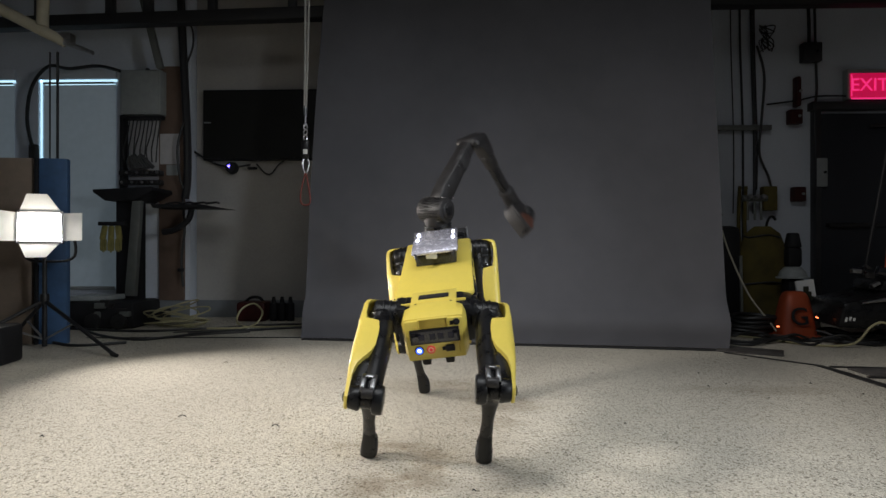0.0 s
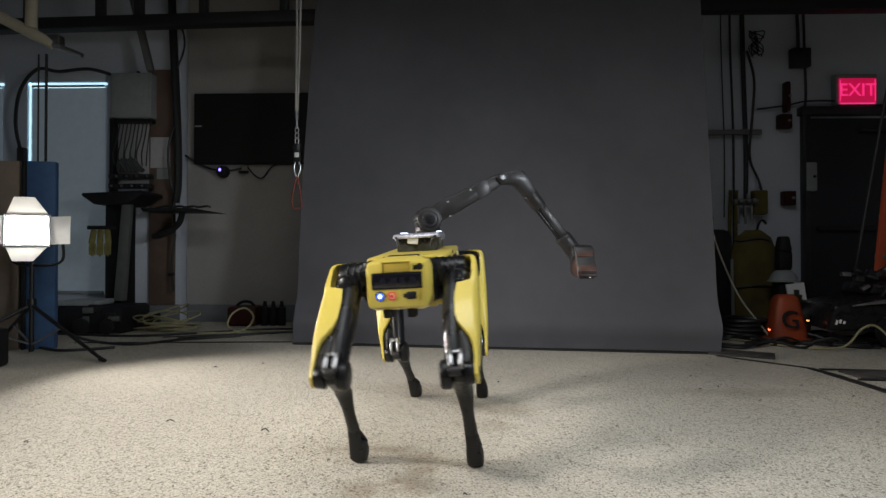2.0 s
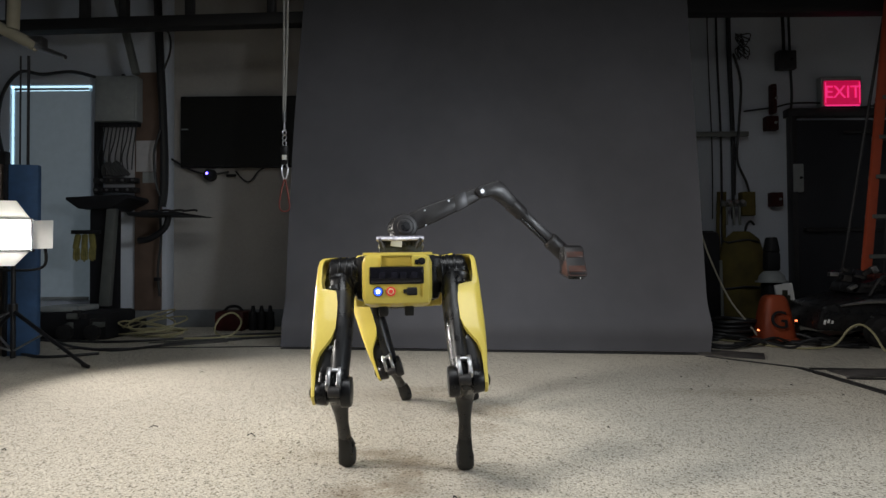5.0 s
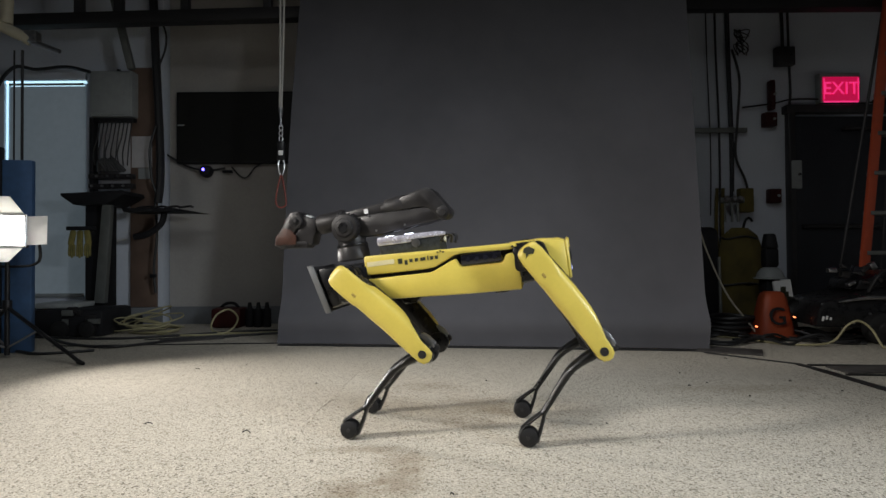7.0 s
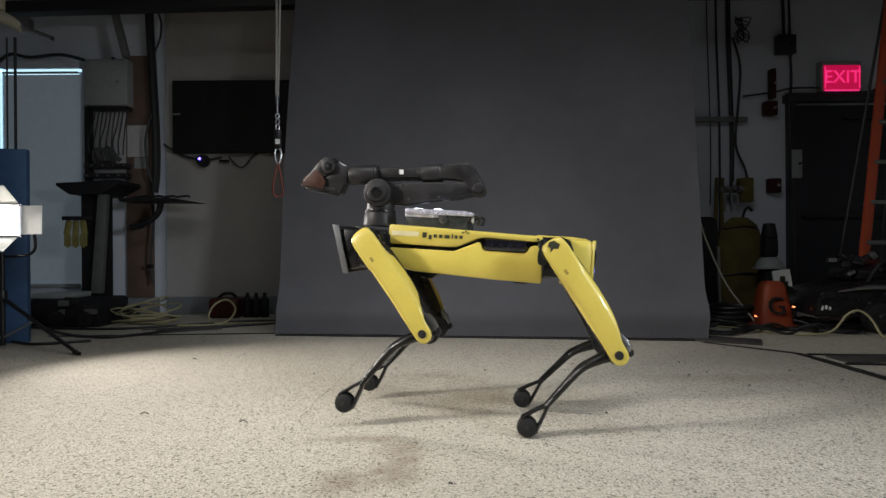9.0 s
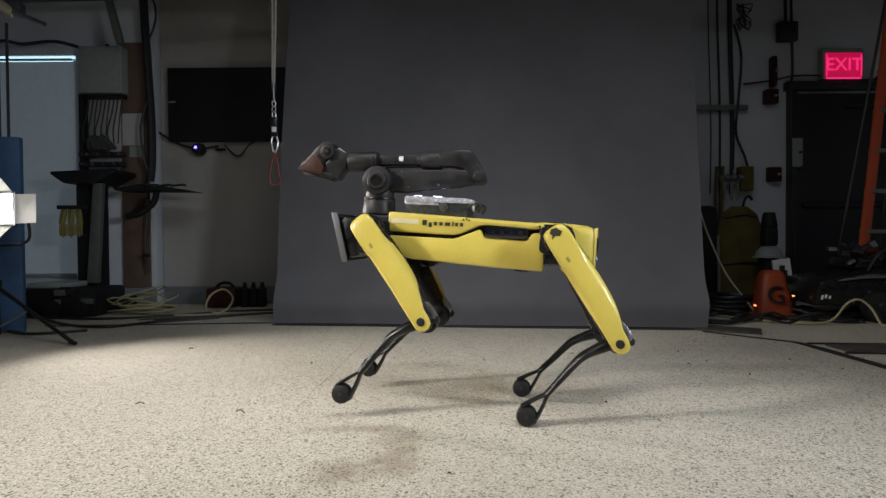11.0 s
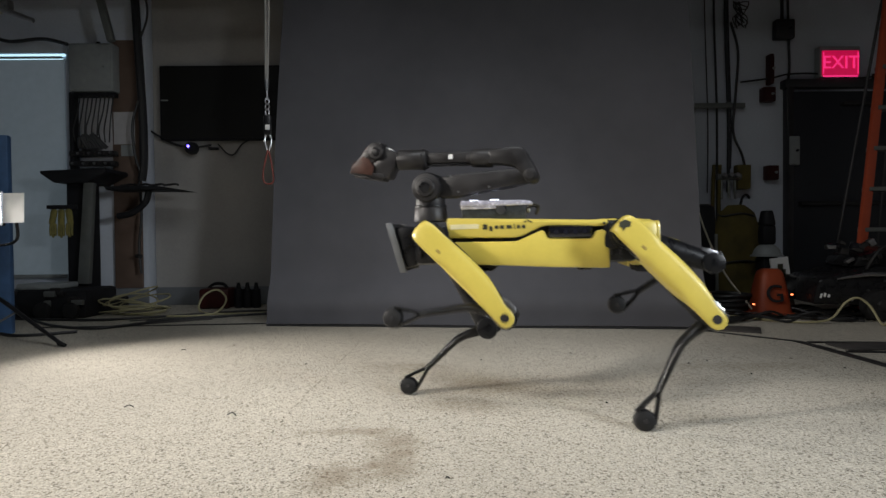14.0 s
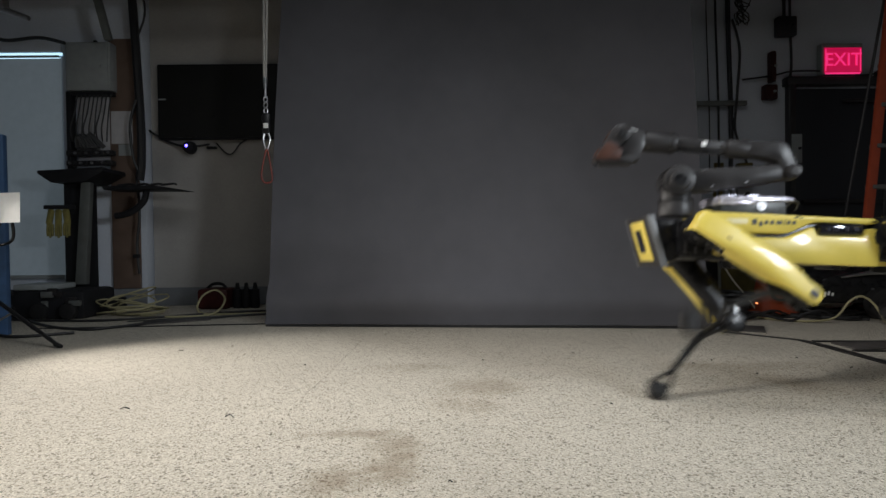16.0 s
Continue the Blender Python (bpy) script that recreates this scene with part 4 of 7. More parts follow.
def tracked_vehicle():
    v = thing("black_wheeled_machine", pose(2.80, 3.80, 0, 0, 0, -8), "black wheeled machine with chrome trim and worn panels", "machine")
    part("chassis", prism(fresh(), [(-0.42, 0.10), (0.8, 0.08), (0.8, 0.30), (0.35, 0.36), (-0.05, 0.34), (-0.38, 0.26)], -0.18, 0.30, 0.03), BLACK, v)
    part("upper_deck", prism(fresh(), [(-0.15, 0.33), (0.7, 0.33), (0.66, 0.44), (0.1, 0.46), (-0.12, 0.40)], -0.12, 0.25, 0.02), BLACK, v)
    part("chrome_trim", tube(fresh(), [(-0.28, -0.19, 0.26), (-0.1, -0.2, 0.29), (0.06, -0.2, 0.285), (0.14, -0.2, 0.265)], [0.004, 0.016, 0.018, 0.006], 8), STEEL, v)
    part("chrome_trim", tube(fresh(), [(0.38, -0.2, 0.23), (0.5, -0.21, 0.235), (0.7, -0.21, 0.22)], 0.008, 8), STEEL, v)
    for i in range(3):
        part("white_mark", box(fresh(), (-0.37 + 0.022 * i, -0.186, 0.155 + 0.006 * (i % 2)), (0.012, 0.006, 0.03 - 0.005 * i), 0.001, Matrix.Rotation(radians(15), 4, "Y")), WHITE, v)
    for x in (-0.05, 0.28, 0.62):
        w = part("wheel", rod(fresh(), (x, -0.16, 0.10), (x, -0.25, 0.10), 0.10, 0.095, 22, 0.02), RUBBER, v)
        part("hub", rod(fresh(), (x, -0.245, 0.10), (x, -0.262, 0.10), 0.04, 0.03, 14, 0.004), GRAPH, w)
    part("gear_wheel", rod(fresh(), (0.27, -0.14, 0.43), (0.27, -0.19, 0.43), 0.05, 0.05, 12), GREYBOX, v)
    for i in range(10):
        part("bright_screw", rod(fresh(), (-0.2 + 0.095 * i, -0.19, 0.13 + 0.03 * (i * 7 % 5)), (-0.2 + 0.095 * i, -0.205, 0.13 + 0.03 * (i * 7 % 5)), 0.008, 0.006, 8), STEEL, v)
    for i in range(34):
        rs = random.Random(i)
        x = -0.30 + 0.032 * i
        part("fitting", box(fresh(), (x, -0.10 - 0.06 * rs.random(), 0.36 + 0.13 * rs.random()), (0.03 + 0.05 * rs.random(), 0.04, 0.015 + 0.04 * rs.random()), 0.004, Matrix.Rotation(rs.uniform(-0.6, 0.6), 4, "Y")), STEEL if i % 4 == 0 else (GLASSY if i % 4 == 1 else GRAPH), v)
    for i in range(5):
        part("hose", tube(fresh(), [(-0.1 + 0.14 * i, -0.15, 0.3), (-0.06 + 0.14 * i, -0.2, 0.42), (0.03 + 0.14 * i, -0.16, 0.46), (0.08 + 0.14 * i, -0.12, 0.36)], 0.010, 6, 4), CABLEK, v)
    fc = thing("black_cable_tangle", pose(0, 0, 0), "tangled black cables on the floor by the cone", "cable")
    rt = random.Random(21)
    for i in range(9):
        x0, y0 = 1.62 + 0.10 * i * rt.random(), 3.62 + 0.05 * i
        pts = [(x0 + 0.17 * k + rt.uniform(-0.05, 0.05), y0 + rt.uniform(-0.09, 0.09), 0.011 + (0.05 * rt.random() if k in (2, 4) else 0)) for k in range(7)]
        part("cable", tube(fresh(), pts, rt.choice((0.008, 0.011, 0.014)), 6, 5), CABLEK, fc)
    hc = thing("dark_hose_coil", pose(2.0, 4.05, 0), "coil of dark hose lying beside the cone", "hose")
    for i in range(5):
        r = 0.14 + 0.012 * (i % 3)
        part("turn", tube(fresh(), [(0.02 * i - 0.04 + r * math.cos(a), 0.8 * r * math.sin(a), 0.016 + 0.028 * i + 0.006 * math.sin(2 * a + i)) for a in [k * math.pi / 6 for k in range(13)]], 0.014, 8, 3), CABLEK, hc)
    yc = thing("yellow_floor_cord", pose(0, 0, 0), "pale yellow cord looping along the floor", "cord")
    part("cord", tube(fresh(), [(1.66, 3.92, 0.01), (1.85, 3.95, 0.01), (2.05, 3.70, 0.008), (2.2, 3.55, 0.01), (2.36, 3.52, 0.03), (2.44, 3.5, 0.13), (2.50, 3.48, 0.16), (2.56, 3.46, 0.11), (2.60, 3.42, 0.01), (2.66, 3.42, 0.05), (2.76, 3.45, 0.07), (2.95, 3.5, 0.05), (3.2, 3.5, 0.02)], 0.007, 6), CABLEY, yc)
    part("branch", tube(fresh(), [(1.6, 3.85, 0.01), (1.72, 3.98, 0.06), (1.80, 4.05, 0.01)], 0.007, 6), CABLEY, yc)


tracked_vehicle()


def step_ladder():
    la = thing("step_ladder", pose(3.015, 4.2, 0), "tall orange fibreglass step ladder with metal steps", "ladder")
    for x0, x1 in ((0.0, 0.30), (0.62, 0.36)):
        part("rail", prism(fresh(), [(x0 - 0.032, 0.0), (x0 + 0.032, 0.0), (x1 + 0.03, 2.85), (x1 - 0.03, 2.85)], -0.015, 0.015, 0.004), LADDER, la)
    for x0, x1 in ((0.14, 0.34), (0.52, 0.40)):
        part("rear_rail", rod(fresh(), (x0, 0.5, 0), (x1, 0.06, 2.8), 0.012, 0.010, 8), CONDUIT, la)
    for i in range(9):
        z = 0.28 + 0.29 * i
        lo, hi = 0.30 * z / 2.85, 0.62 - 0.26 * z / 2.85
        part("step", box(fresh(), ((lo + hi) / 2, 0.02, z), (hi - lo, 0.09, 0.03), 0.005), GALV, la)
    part("top_cap", box(fresh(), (0.33, 0.04, 2.87), (0.2, 0.2, 0.05), 0.01), LADDER, la)


step_ladder()

# ---- the robot: x forward, y to its left, its origin in the middle of the torso ----
HIP_X, HIP_Y, HIP_Z, OUT, THIGH, SHIN = {1: 0.2547, -1: -0.3217}, 0.055, 0.008, 0.095, Vector((0.025, 0, -0.331)), 0.335
ARM_ROOT, ARM_UP, ARM_FORE = Vector((0.272, 0, 0.180)), Vector((0.333, 0, 0)), Vector((0.444, 0, 0.060))
LEGS = (("front_left", 1, 1), ("front_right", 1, -1), ("rear_left", -1, 1), ("rear_right", -1, -1))

robot = thing("quadruped_robot", Matrix(), "yellow and black four-legged robot with a folding arm on its back", "robot")


def mirror_y(bm, s):
    if s < 0:
        bmesh.ops.scale(bm, vec=(1, -1, 1), verts=bm.verts)
        bmesh.ops.reverse_faces(bm, faces=bm.faces)
    return bm


def torso():
    t = part("torso", box(fresh(), (-0.015, 0, -0.004), (0.66, 0.20, 0.125), 0.018), BLACK, robot, "black torso core")
    up = [(0.205, 0.078), (-0.276, 0.060), (-0.280, 0.044), (-0.248, 0.041), (-0.105, 0.047), (-0.083, 0.045), (-0.020, 0.016), (0.0, 0.013), (0.205, 0.016)]
    part("upper_shell", prism(fresh(), up, -0.118, 0.118, 0.008), YELLOW, t, "yellow upper body shell")
    low = [(0.205, 0.004), (-0.007, 0.002), (-0.088, 0.036), (-0.100, 0.009), (-0.228, 0.007), (-0.243, 0.030), (-0.280, 0.032), (-0.280, -0.083), (-0.13, -0.079), (0.12, -0.067), (0.205, -0.048)]
    part("lower_shell", prism(fresh(), low, -0.120, 0.120, 0.008), YELLOW, t, "yellow lower body shell")
    for s in (1, -1):
        c = part("side_camera", box(fresh(), (-0.166, 0.113 * s, 0.027), (0.130, 0.022, 0.037), 0.010), GLASSY, t, "black side camera window")
        for i in range(4):
            x = -0.126 - 0.027 * i
            part("lens", rod(fresh(), (x, 0.120 * s, 0.027), (x, 0.1262 * s, 0.027), 0.0085, 0.007, 14), LENS, c)
        # faded and dark marking bars on the shell
        part("pale_marking", box(fresh(), (0.150, 0.1185 * s, 0.050), (0.088, 0.0016, 0.015)), PALE, t, "worn pale marking")
        xs = 0.096
        for k, (w, h, dz) in enumerate(((0.012, 0.017, 0.002), (0.008, 0.015, -0.004), (0.009, 0.011, 0), (0.009, 0.011, 0), (0.014, 0.011, 0), (0.003, 0.015, 0.001), (0.008, 0.011, 0), (0.008, 0.011, 0))):
            part("dark_marking", box(fresh(), (xs - w * 0.75, 0.1187 * s, 0.046 + dz), (w * 1.15, 0.0018, h * 0.95)), INK, t)
            xs -= w * 1.5 + 0.0035
        for dx, dz in ((-0.022, 0.061), (-0.031, 0.064), (-0.039, 0.060)):
            part("dark_marking", rod(fresh(), (-0.012 + dx, 0.1175 * s, dz), (-0.012 + dx, 0.1196 * s, dz), 0.0030, 0.0030, 8), INK, t)
        part("shell_screw", rod(fresh(), (-0.264, 0.117 * s, 0.05), (-0.264, 0.121 * s, 0.05), 0.004, 0.004, 8), INK, t)
    # rear cap with its handle, window and buttons
    rc = part("rear_cap", box(fresh(), (-0.378, 0, -0.009), (0.098, 0.178, 0.137), 0.024), YELLOW, robot, "yellow rear cap with handle and buttons")
    bm = box(fresh(), (-0.426, 0, -0.009), (0.012, 0.160, 0.119), 0.006)
    part("face_panel", bm, YELLOW, rc, "raised yellow face panel")
    part("side_lip", box(fresh(), (-0.335, 0, -0.008), (0.006, 0.186, 0.145), 0.003), YELLOW, rc, "thin yellow lip round the cap")
    part("top_plate", prism(fresh(), [(-0.255, 0.064), (-0.36, 0.063), (-0.40, 0.059), (-0.40, 0.051), (-0.255, 0.055)], -0.066, 0.066, 0.003), YELLOW, rc)
    part("handle_slot", box(fresh(), (-0.302, 0, 0.0645), (0.026, 0.088, 0.006), 0.002), DARK, rc, "black slot in the top plate")
    for s in (1, -1):
        part("plate_screw", rod(fresh(), (-0.345, 0.05 * s, 0.062), (-0.345, 0.05 * s, 0.0645), 0.003, 0.003, 8), INK, rc)
    # flat plate whose darker yellow paints the shade inside the handle recess
    bm = box(fresh(), (-0.4325, 0, 0.039), (0.003, 0.076, 0.026), 0.001)
    part("handle_recess", bm, YELLOW_SHADE, rc, "flat handle plate, recess shade put into its darker yellow")
    bm = box(fresh(), (-0.4335, 0, 0.0535), (0.007, 0.082, 0.004), 0.0015)
    for y in (-0.0395, 0.0395):
        box(bm, (-0.4335, y, 0.040), (0.007, 0.004, 0.028), 0.0015)
    part("handle_lip", bm, YELLOW, rc)
    part("window_surround", box(fresh(), (-0.4325, 0, 0.003), (0.005, 0.136, 0.044), 0.002), BLACK, rc)
    w = part("sensor_window", box(fresh(), (-0.4345, 0, 0.003), (0.006, 0.128, 0.036), 0.0026), GLASSY, rc, "black sensor window")
    for y in (-0.044, -0.016, 0.006, 0.036):
        part("lens", box(fresh(), (-0.438, y, 0.003), (0.003, 0.016, 0.017), 0.001), LENS, w)
    b1 = part("power_button", rod(fresh(), (-0.430, 0.047, -0.037), (-0.4345, 0.047, -0.037), 0.0135, 0.0125, 18), DARK, rc)
    part("blue_light", rod(fresh(), (-0.4343, 0.047, -0.037), (-0.4353, 0.047, -0.037), 0.0105, 0.0095, 16), BLUE_LED, b1, "glowing blue button")
    part("light_core", rod(fresh(), (-0.4353, 0.047, -0.037), (-0.4360, 0.047, -0.037), 0.0052, 0.0048, 12), WHITE_LED, b1)
    b2 = part("stop_button", rod(fresh(), (-0.430, 0.015, -0.037), (-0.4345, 0.015, -0.037), 0.0125, 0.0115, 18), RED_LED, rc, "red stop button")
    part("button_ring", rod(fresh(), (-0.4343, 0.015, -0.037), (-0.4352, 0.015, -0.037), 0.0080, 0.0075, 16), PALE, b2)
    part("dial_mark", rod(fresh(), (-0.4350, 0.015, -0.037), (-0.4358, 0.015, -0.037), 0.0055, 0.005, 12), RED_LED, b2)
    bm = prism(fresh(), [(-0.437, -0.046), (-0.431, -0.048), (-0.431, -0.026), (-0.437, -0.028)], -0.051, -0.025, 0.003)
    box(bm, (-0.434, -0.021, -0.037), (0.005, 0.010, 0.010), 0.002)
    part("charge_port", bm, DARK, rc)
    # the step's shade line is drawn in the same darker yellow
    part("panel_step", box(fresh(), (-0.4325, -0.0635, -0.034), (0.004, 0.004, 0.034), 0.001), YELLOW_SHADE, rc)
    part("latch", rod(rod(fresh(), (-0.430, -0.063, 0.038), (-0.436, -0.063, 0.038), 0.0095, 0.009, 14), (-0.436, -0.063, 0.038), (-0.4385, -0.063, 0.038), 0.005, 0.004, 10), DARK, rc)
    part("warning_mark", box(fresh(), (-0.4325, -0.050, 0.036), (0.002, 0.009, 0.012), 0.0005), DARK, rc)
    for y in (0.036, -0.030):
        part("rear_foot", prism(fresh(), [(-0.41, -0.070), (-0.36, -0.070), (-0.365, -0.099), (-0.400, -0.101)], y - 0.012, y + 0.012, 0.004), RUBBER, rc)
    # nose with its slanted plate
    ns = part("nose", prism(fresh(), [(0.30, 0.055), (0.378, 0.058), (0.340, -0.078), (0.30, -0.066)], -0.098, 0.098, 0.012), BLACK, robot, "black nose block")
    part("nose_plate", prism(fresh(), [(0.384, 0.066), (0.398, 0.066), (0.355, -0.086), (0.341, -0.086)], -0.104, 0.104, 0.005), GRAPH, ns, "slanted dark nose plate")
    for s in (1, -1):
        part("nose_edge", prism(fresh(), [(0.378, 0.068), (0.399, 0.068), (0.356, -0.088), (0.335, -0.088)], 0.1025 * s, 0.108 * s, 0.002), NOSE_M, ns, "light grey edge of the nose plate")
    part("nose_bezel", prism(fresh(), [(0.3915, 0.052), (0.3985, 0.052), (0.3640, -0.070), (0.3570, -0.070)], -0.060, 0.060, 0.004), YELLOW, ns, "yellow front bezel")
    part("nose_window", prism(fresh(), [(0.3880, 0.026), (0.3930, 0.026), (0.3732, -0.044), (0.3682, -0.044)], -0.026, 0.026, 0.003), GLASSY, ns)
    # black hip bays, rails and skids
    for sx in (0.258, -0.312):
        part("hip_bay", box(fresh(), (sx, 0, -0.004), (0.105, 0.226, 0.122), 0.020), BLACK, t, "black hip bay")
        for s in (1, -1):
            for k in range(3):
                part("bay_rib", box(fresh(), (sx - 0.03 + 0.03 * k, 0.117 * s, 0.0), (0.008, 0.008, 0.09), 0.002), GRAPH, t)
    for x in (0.09, -0.21):
        part("skid", prism(fresh(), [(x - 0.05, -0.066), (x + 0.03, -0.066), (x + 0.02, -0.092), (x - 0.02, -0.092)], -0.05, 0.05, 0.006), BLACK, t)
    # the clear box with electronics behind the arm
    pb = part("payload_box", box(fresh(), (0.062, 0, 0.093), (0.20, 0.136, 0.050), 0.005), BOARD, robot, "dark electronics under a clear plastic cover")
    part("clear_cover", prism(fresh(), [(0.168, 0.112), (0.166, 0.132), (-0.03, 0.130), (-0.058, 0.124), (-0.060, 0.112)], -0.077, 0.077, 0.006), CLEAR, pb, "clear plastic cover")
    part("cover_side", box(fresh(), (0.110, 0, 0.110), (0.112, 0.146, 0.012), 0.004), CLEAR, pb)
    for x in (0.125, 0.06):
        for s in (1, -1):
            part("status_light", box(fresh(), (x, 0.062 * s, 0.1315), (0.026, 0.010, 0.004), 0.001), WHITE_LED, pb, "white status light")
    for s in (1, -1):
        part("fan_guard", rod(rod(fresh(), (0.040, 0.066 * s, 0.10), (0.040, 0.0725 * s, 0.10), 0.014, 0.014, 18), (0.040, 0.0725 * s, 0.10), (0.040, 0.076 * s, 0.10), 0.006, 0.006, 12), STEEL, pb)
        part("cable_loop", tube(fresh(), [(-0.03, 0.06 * s, 0.09), (-0.055, 0.065 * s, 0.115), (-0.075, 0.06 * s, 0.11), (-0.07, 0.05 * s, 0.088)], 0.005, 6), GRAPH, pb)
    part("paper_tag", box(fresh(), (-0.046, 0.012, 0.104), (0.004, 0.036, 0.020), 0.001, Matrix.Rotation(radians(8), 4, "X")), WHITE, pb, "white paper tag")
    for i in range(8):
        part("chip", box(fresh(), (-0.04, -0.06 + 0.016 * i, 0.098 + 0.004 * (i % 3)), (0.008, 0.009, 0.010), 0.001), GRAPH if i % 2 else ARML, pb)


torso()


def leg_parts(name, sx, sy):
    hip = part("hip", mirror_y(rod(fresh(), (0, 0.048, 0), (0, 0.124, 0), 0.0440, 0.042, 28, 0.006), sy), BLACK, robot, "black ribbed hip actuator")
    for k in range(3):
        y = 0.058 + 0.018 * k
        part("rib", mirror_y(rod(fresh(), (0, y, 0), (0, y + 0.007, 0), 0.0468, 0.0468, 28, 0.002), sy), BLACK, hip)
    part("yoke", mirror_y(box(fresh(), (-0.012 * sx, 0.045, 0.0), (0.10, 0.05, 0.088), 0.018), sy), BLACK, hip)
    for a in (20, 80, 140, 200, 260, 320):
        c, s = 0.035 * math.cos(radians(a)), 0.035 * math.sin(radians(a))
        part("bolt", mirror_y(rod(fresh(), (c, 0.05, s), (c, 0.044, s), 0.004, 0.004, 8), sy), STEEL, hip)
    # thigh: black beam, yellow cover, knee housing
    bm = tube(fresh(), [(0.0, -0.004, -0.02), (-0.002, -0.008, -0.07), (0.004, -0.010, -0.16), (0.018, -0.010, -0.27), (0.026, -0.010, -0.31)], [0.036, 0.039, 0.040, 0.034, 0.030], 16, 5, 0.74)
    th = part("thigh", mirror_y(bm, sy), BLACK, robot, "black thigh beam")
    # the motor that bends the knee sits upright in the thigh's head
    rings = []
    for z, r in ((0.043, 0.008), (0.041, 0.020), (0.034, 0.029), (0.022, 0.034), (0.006, 0.036), (-0.002, 0.0345), (-0.006, 0.038), (-0.014, 0.038), (-0.018, 0.035), (-0.024, 0.035), (-0.028, 0.0385), (-0.036, 0.0385), (-0.042, 0.034), (-0.058, 0.031), (-0.062, 0.037), (-0.074, 0.037), (-0.078, 0.029)):
        rings.append([(r * math.cos(a), 0.004 + r * math.sin(a), z) for a in [2 * math.pi * k / 24 for k in range(24)]])
    mo = part("knee_motor", mirror_y(loft(fresh(), rings), sy), BLACK, th, "black ridged knee motor")
    for k in range(8):
        a = 2 * math.pi * (k + 0.4) / 8
        part("bolt", mirror_y(rod(fresh(), (0.0355 * math.cos(a), 0.004 + 0.0355 * math.sin(a), -0.068), (0.039 * math.cos(a), 0.004 + 0.039 * math.sin(a), -0.068), 0.0028, 0.0024, 8), sy), STEEL, mo)
    for a in (140, 200, 260):
        part("motor_clip", mirror_y(box(fresh(), (0.034 * math.cos(radians(a)), 0.004 + 0.034 * math.sin(radians(a)), 0.016), (0.010, 0.012, 0.012), 0.003, Matrix.Rotation(radians(a), 4, "Z")), sy), GRAPH, mo)
    rings = []
    for z, cx, hw, yi, yo in ((0.051, 0.0, 0.010, -0.010, 0.036), (0.049, 0.0, 0.022, -0.012, 0.047), (0.0465, 0.0, 0.027, -0.010, 0.052), (0.040, 0.0, 0.031, 0.026, 0.056), (0.027, 0.0, 0.034, 0.044, 0.059), (0.004, 0.0, 0.037, 0.047, 0.061),
                             (-0.05, 0.002, 0.037, 0.045, 0.062), (-0.074, 0.002, 0.038, 0.040, 0.062), (-0.082, 0.002, 0.0385, 0.006, 0.062), (-0.10, 0.002, 0.039, 0.000, 0.062), (-0.14, 0.003, 0.040, -0.002, 0.061), (-0.185, 0.005, 0.039, -0.001, 0.060),
                             (-0.208, 0.007, 0.038, 0.006, 0.059), (-0.226, 0.009, 0.0365, 0.018, 0.058), (-0.245, 0.012, 0.034, 0.033, 0.0565), (-0.268, 0.016, 0.0305, 0.040, 0.055), (-0.295, 0.0225, 0.026, 0.041, 0.052), (-0.325, 0.025, 0.0255, 0.040, 0.050),
                             (-0.340, 0.025, 0.020, 0.040, 0.049), (-0.347, 0.025, 0.008, 0.040, 0.046)):
        ring = []
        for k in range(15):
            a = -math.pi / 2 + math.pi * k / 14
            ring.append((cx + hw * math.copysign(abs(math.sin(a)) ** 0.62, math.sin(a)), yi + (yo - yi) * abs(math.cos(a)) ** 0.32, z * 0.78 if z > 0 else z))
        for k in range(5):
            u = 1 - 2 * (k + 0.5) / 5
            ring.append((cx + hw * 0.94 * u, yi, z * 0.78 if z > 0 else z))
        rings.append(ring)
    cv = part("thigh_cover", mirror_y(loft(fresh(), rings), sy), YELLOW, th, "yellow thigh cover")
    part("knee_bolt", mirror_y(rod(rod(fresh(), (0.025, 0.046, -0.32), (0.025, 0.053, -0.32), 0.013, 0.012, 16), (0.025, 0.053, -0.32), (0.025, 0.055, -0.32), 0.006, 0.006, 6), sy), GRAPH, th, "dark knee bolt")
    part("scuff", mirror_y(box(fresh(), (0.012, 0.0608, -0.062), (0.009, 0.003, 0.016), 0.001), sy), SCUFF, th)
    if sx < 0:
        part("worn_patch", mirror_y(prism(fresh(), [(-0.018, 0.012), (-0.010, 0.030), (0.004, 0.034), (0.014, 0.026), (0.010, 0.018), (0.018, 0.008), (0.004, 0.012), (-0.006, 0.004)], 0.050, 0.0610), sy), INK, th, "patch of paint worn through to black")
    bm = rod(fresh(), (0.025, -0.044, -0.32), (0.025, -0.017, -0.32), 0.035, 0.035, 20, 0.006)
    rod(bm, (0.025, 0.011, -0.32), (0.025, 0.042, -0.32), 0.031, 0.026, 20, 0.006)
    part("knee_housing", mirror_y(bm, sy), BLACK, th)
    part("knee_fairing", mirror_y(tube(fresh(), [(0.006, 0.004, -0.185), (0.011, 0.012, -0.225), (0.017, 0.019, -0.265), (0.023, 0.021, -0.318)], [0.012, 0.028, 0.0265, 0.0225], 14, 5, 1.05), sy), BLACK, th, "black fairing above the knee")
    for y in (-0.016, 0.008):
        part("knee_link", mirror_y(prism(fresh(), [(-0.016, -0.278), (-0.004, -0.276), (0.004, -0.318), (-0.006, -0.334), (-0.017, -0.326), (-0.020, -0.300)], y - 0.005, y + 0.006, 0.003), sy), STEEL, th, "steel knee link")
    part("link_bridge", mirror_y(box(fresh(), (-0.014, -0.004, -0.288), (0.010, 0.022, 0.010), 0.003), sy), STEEL, th)
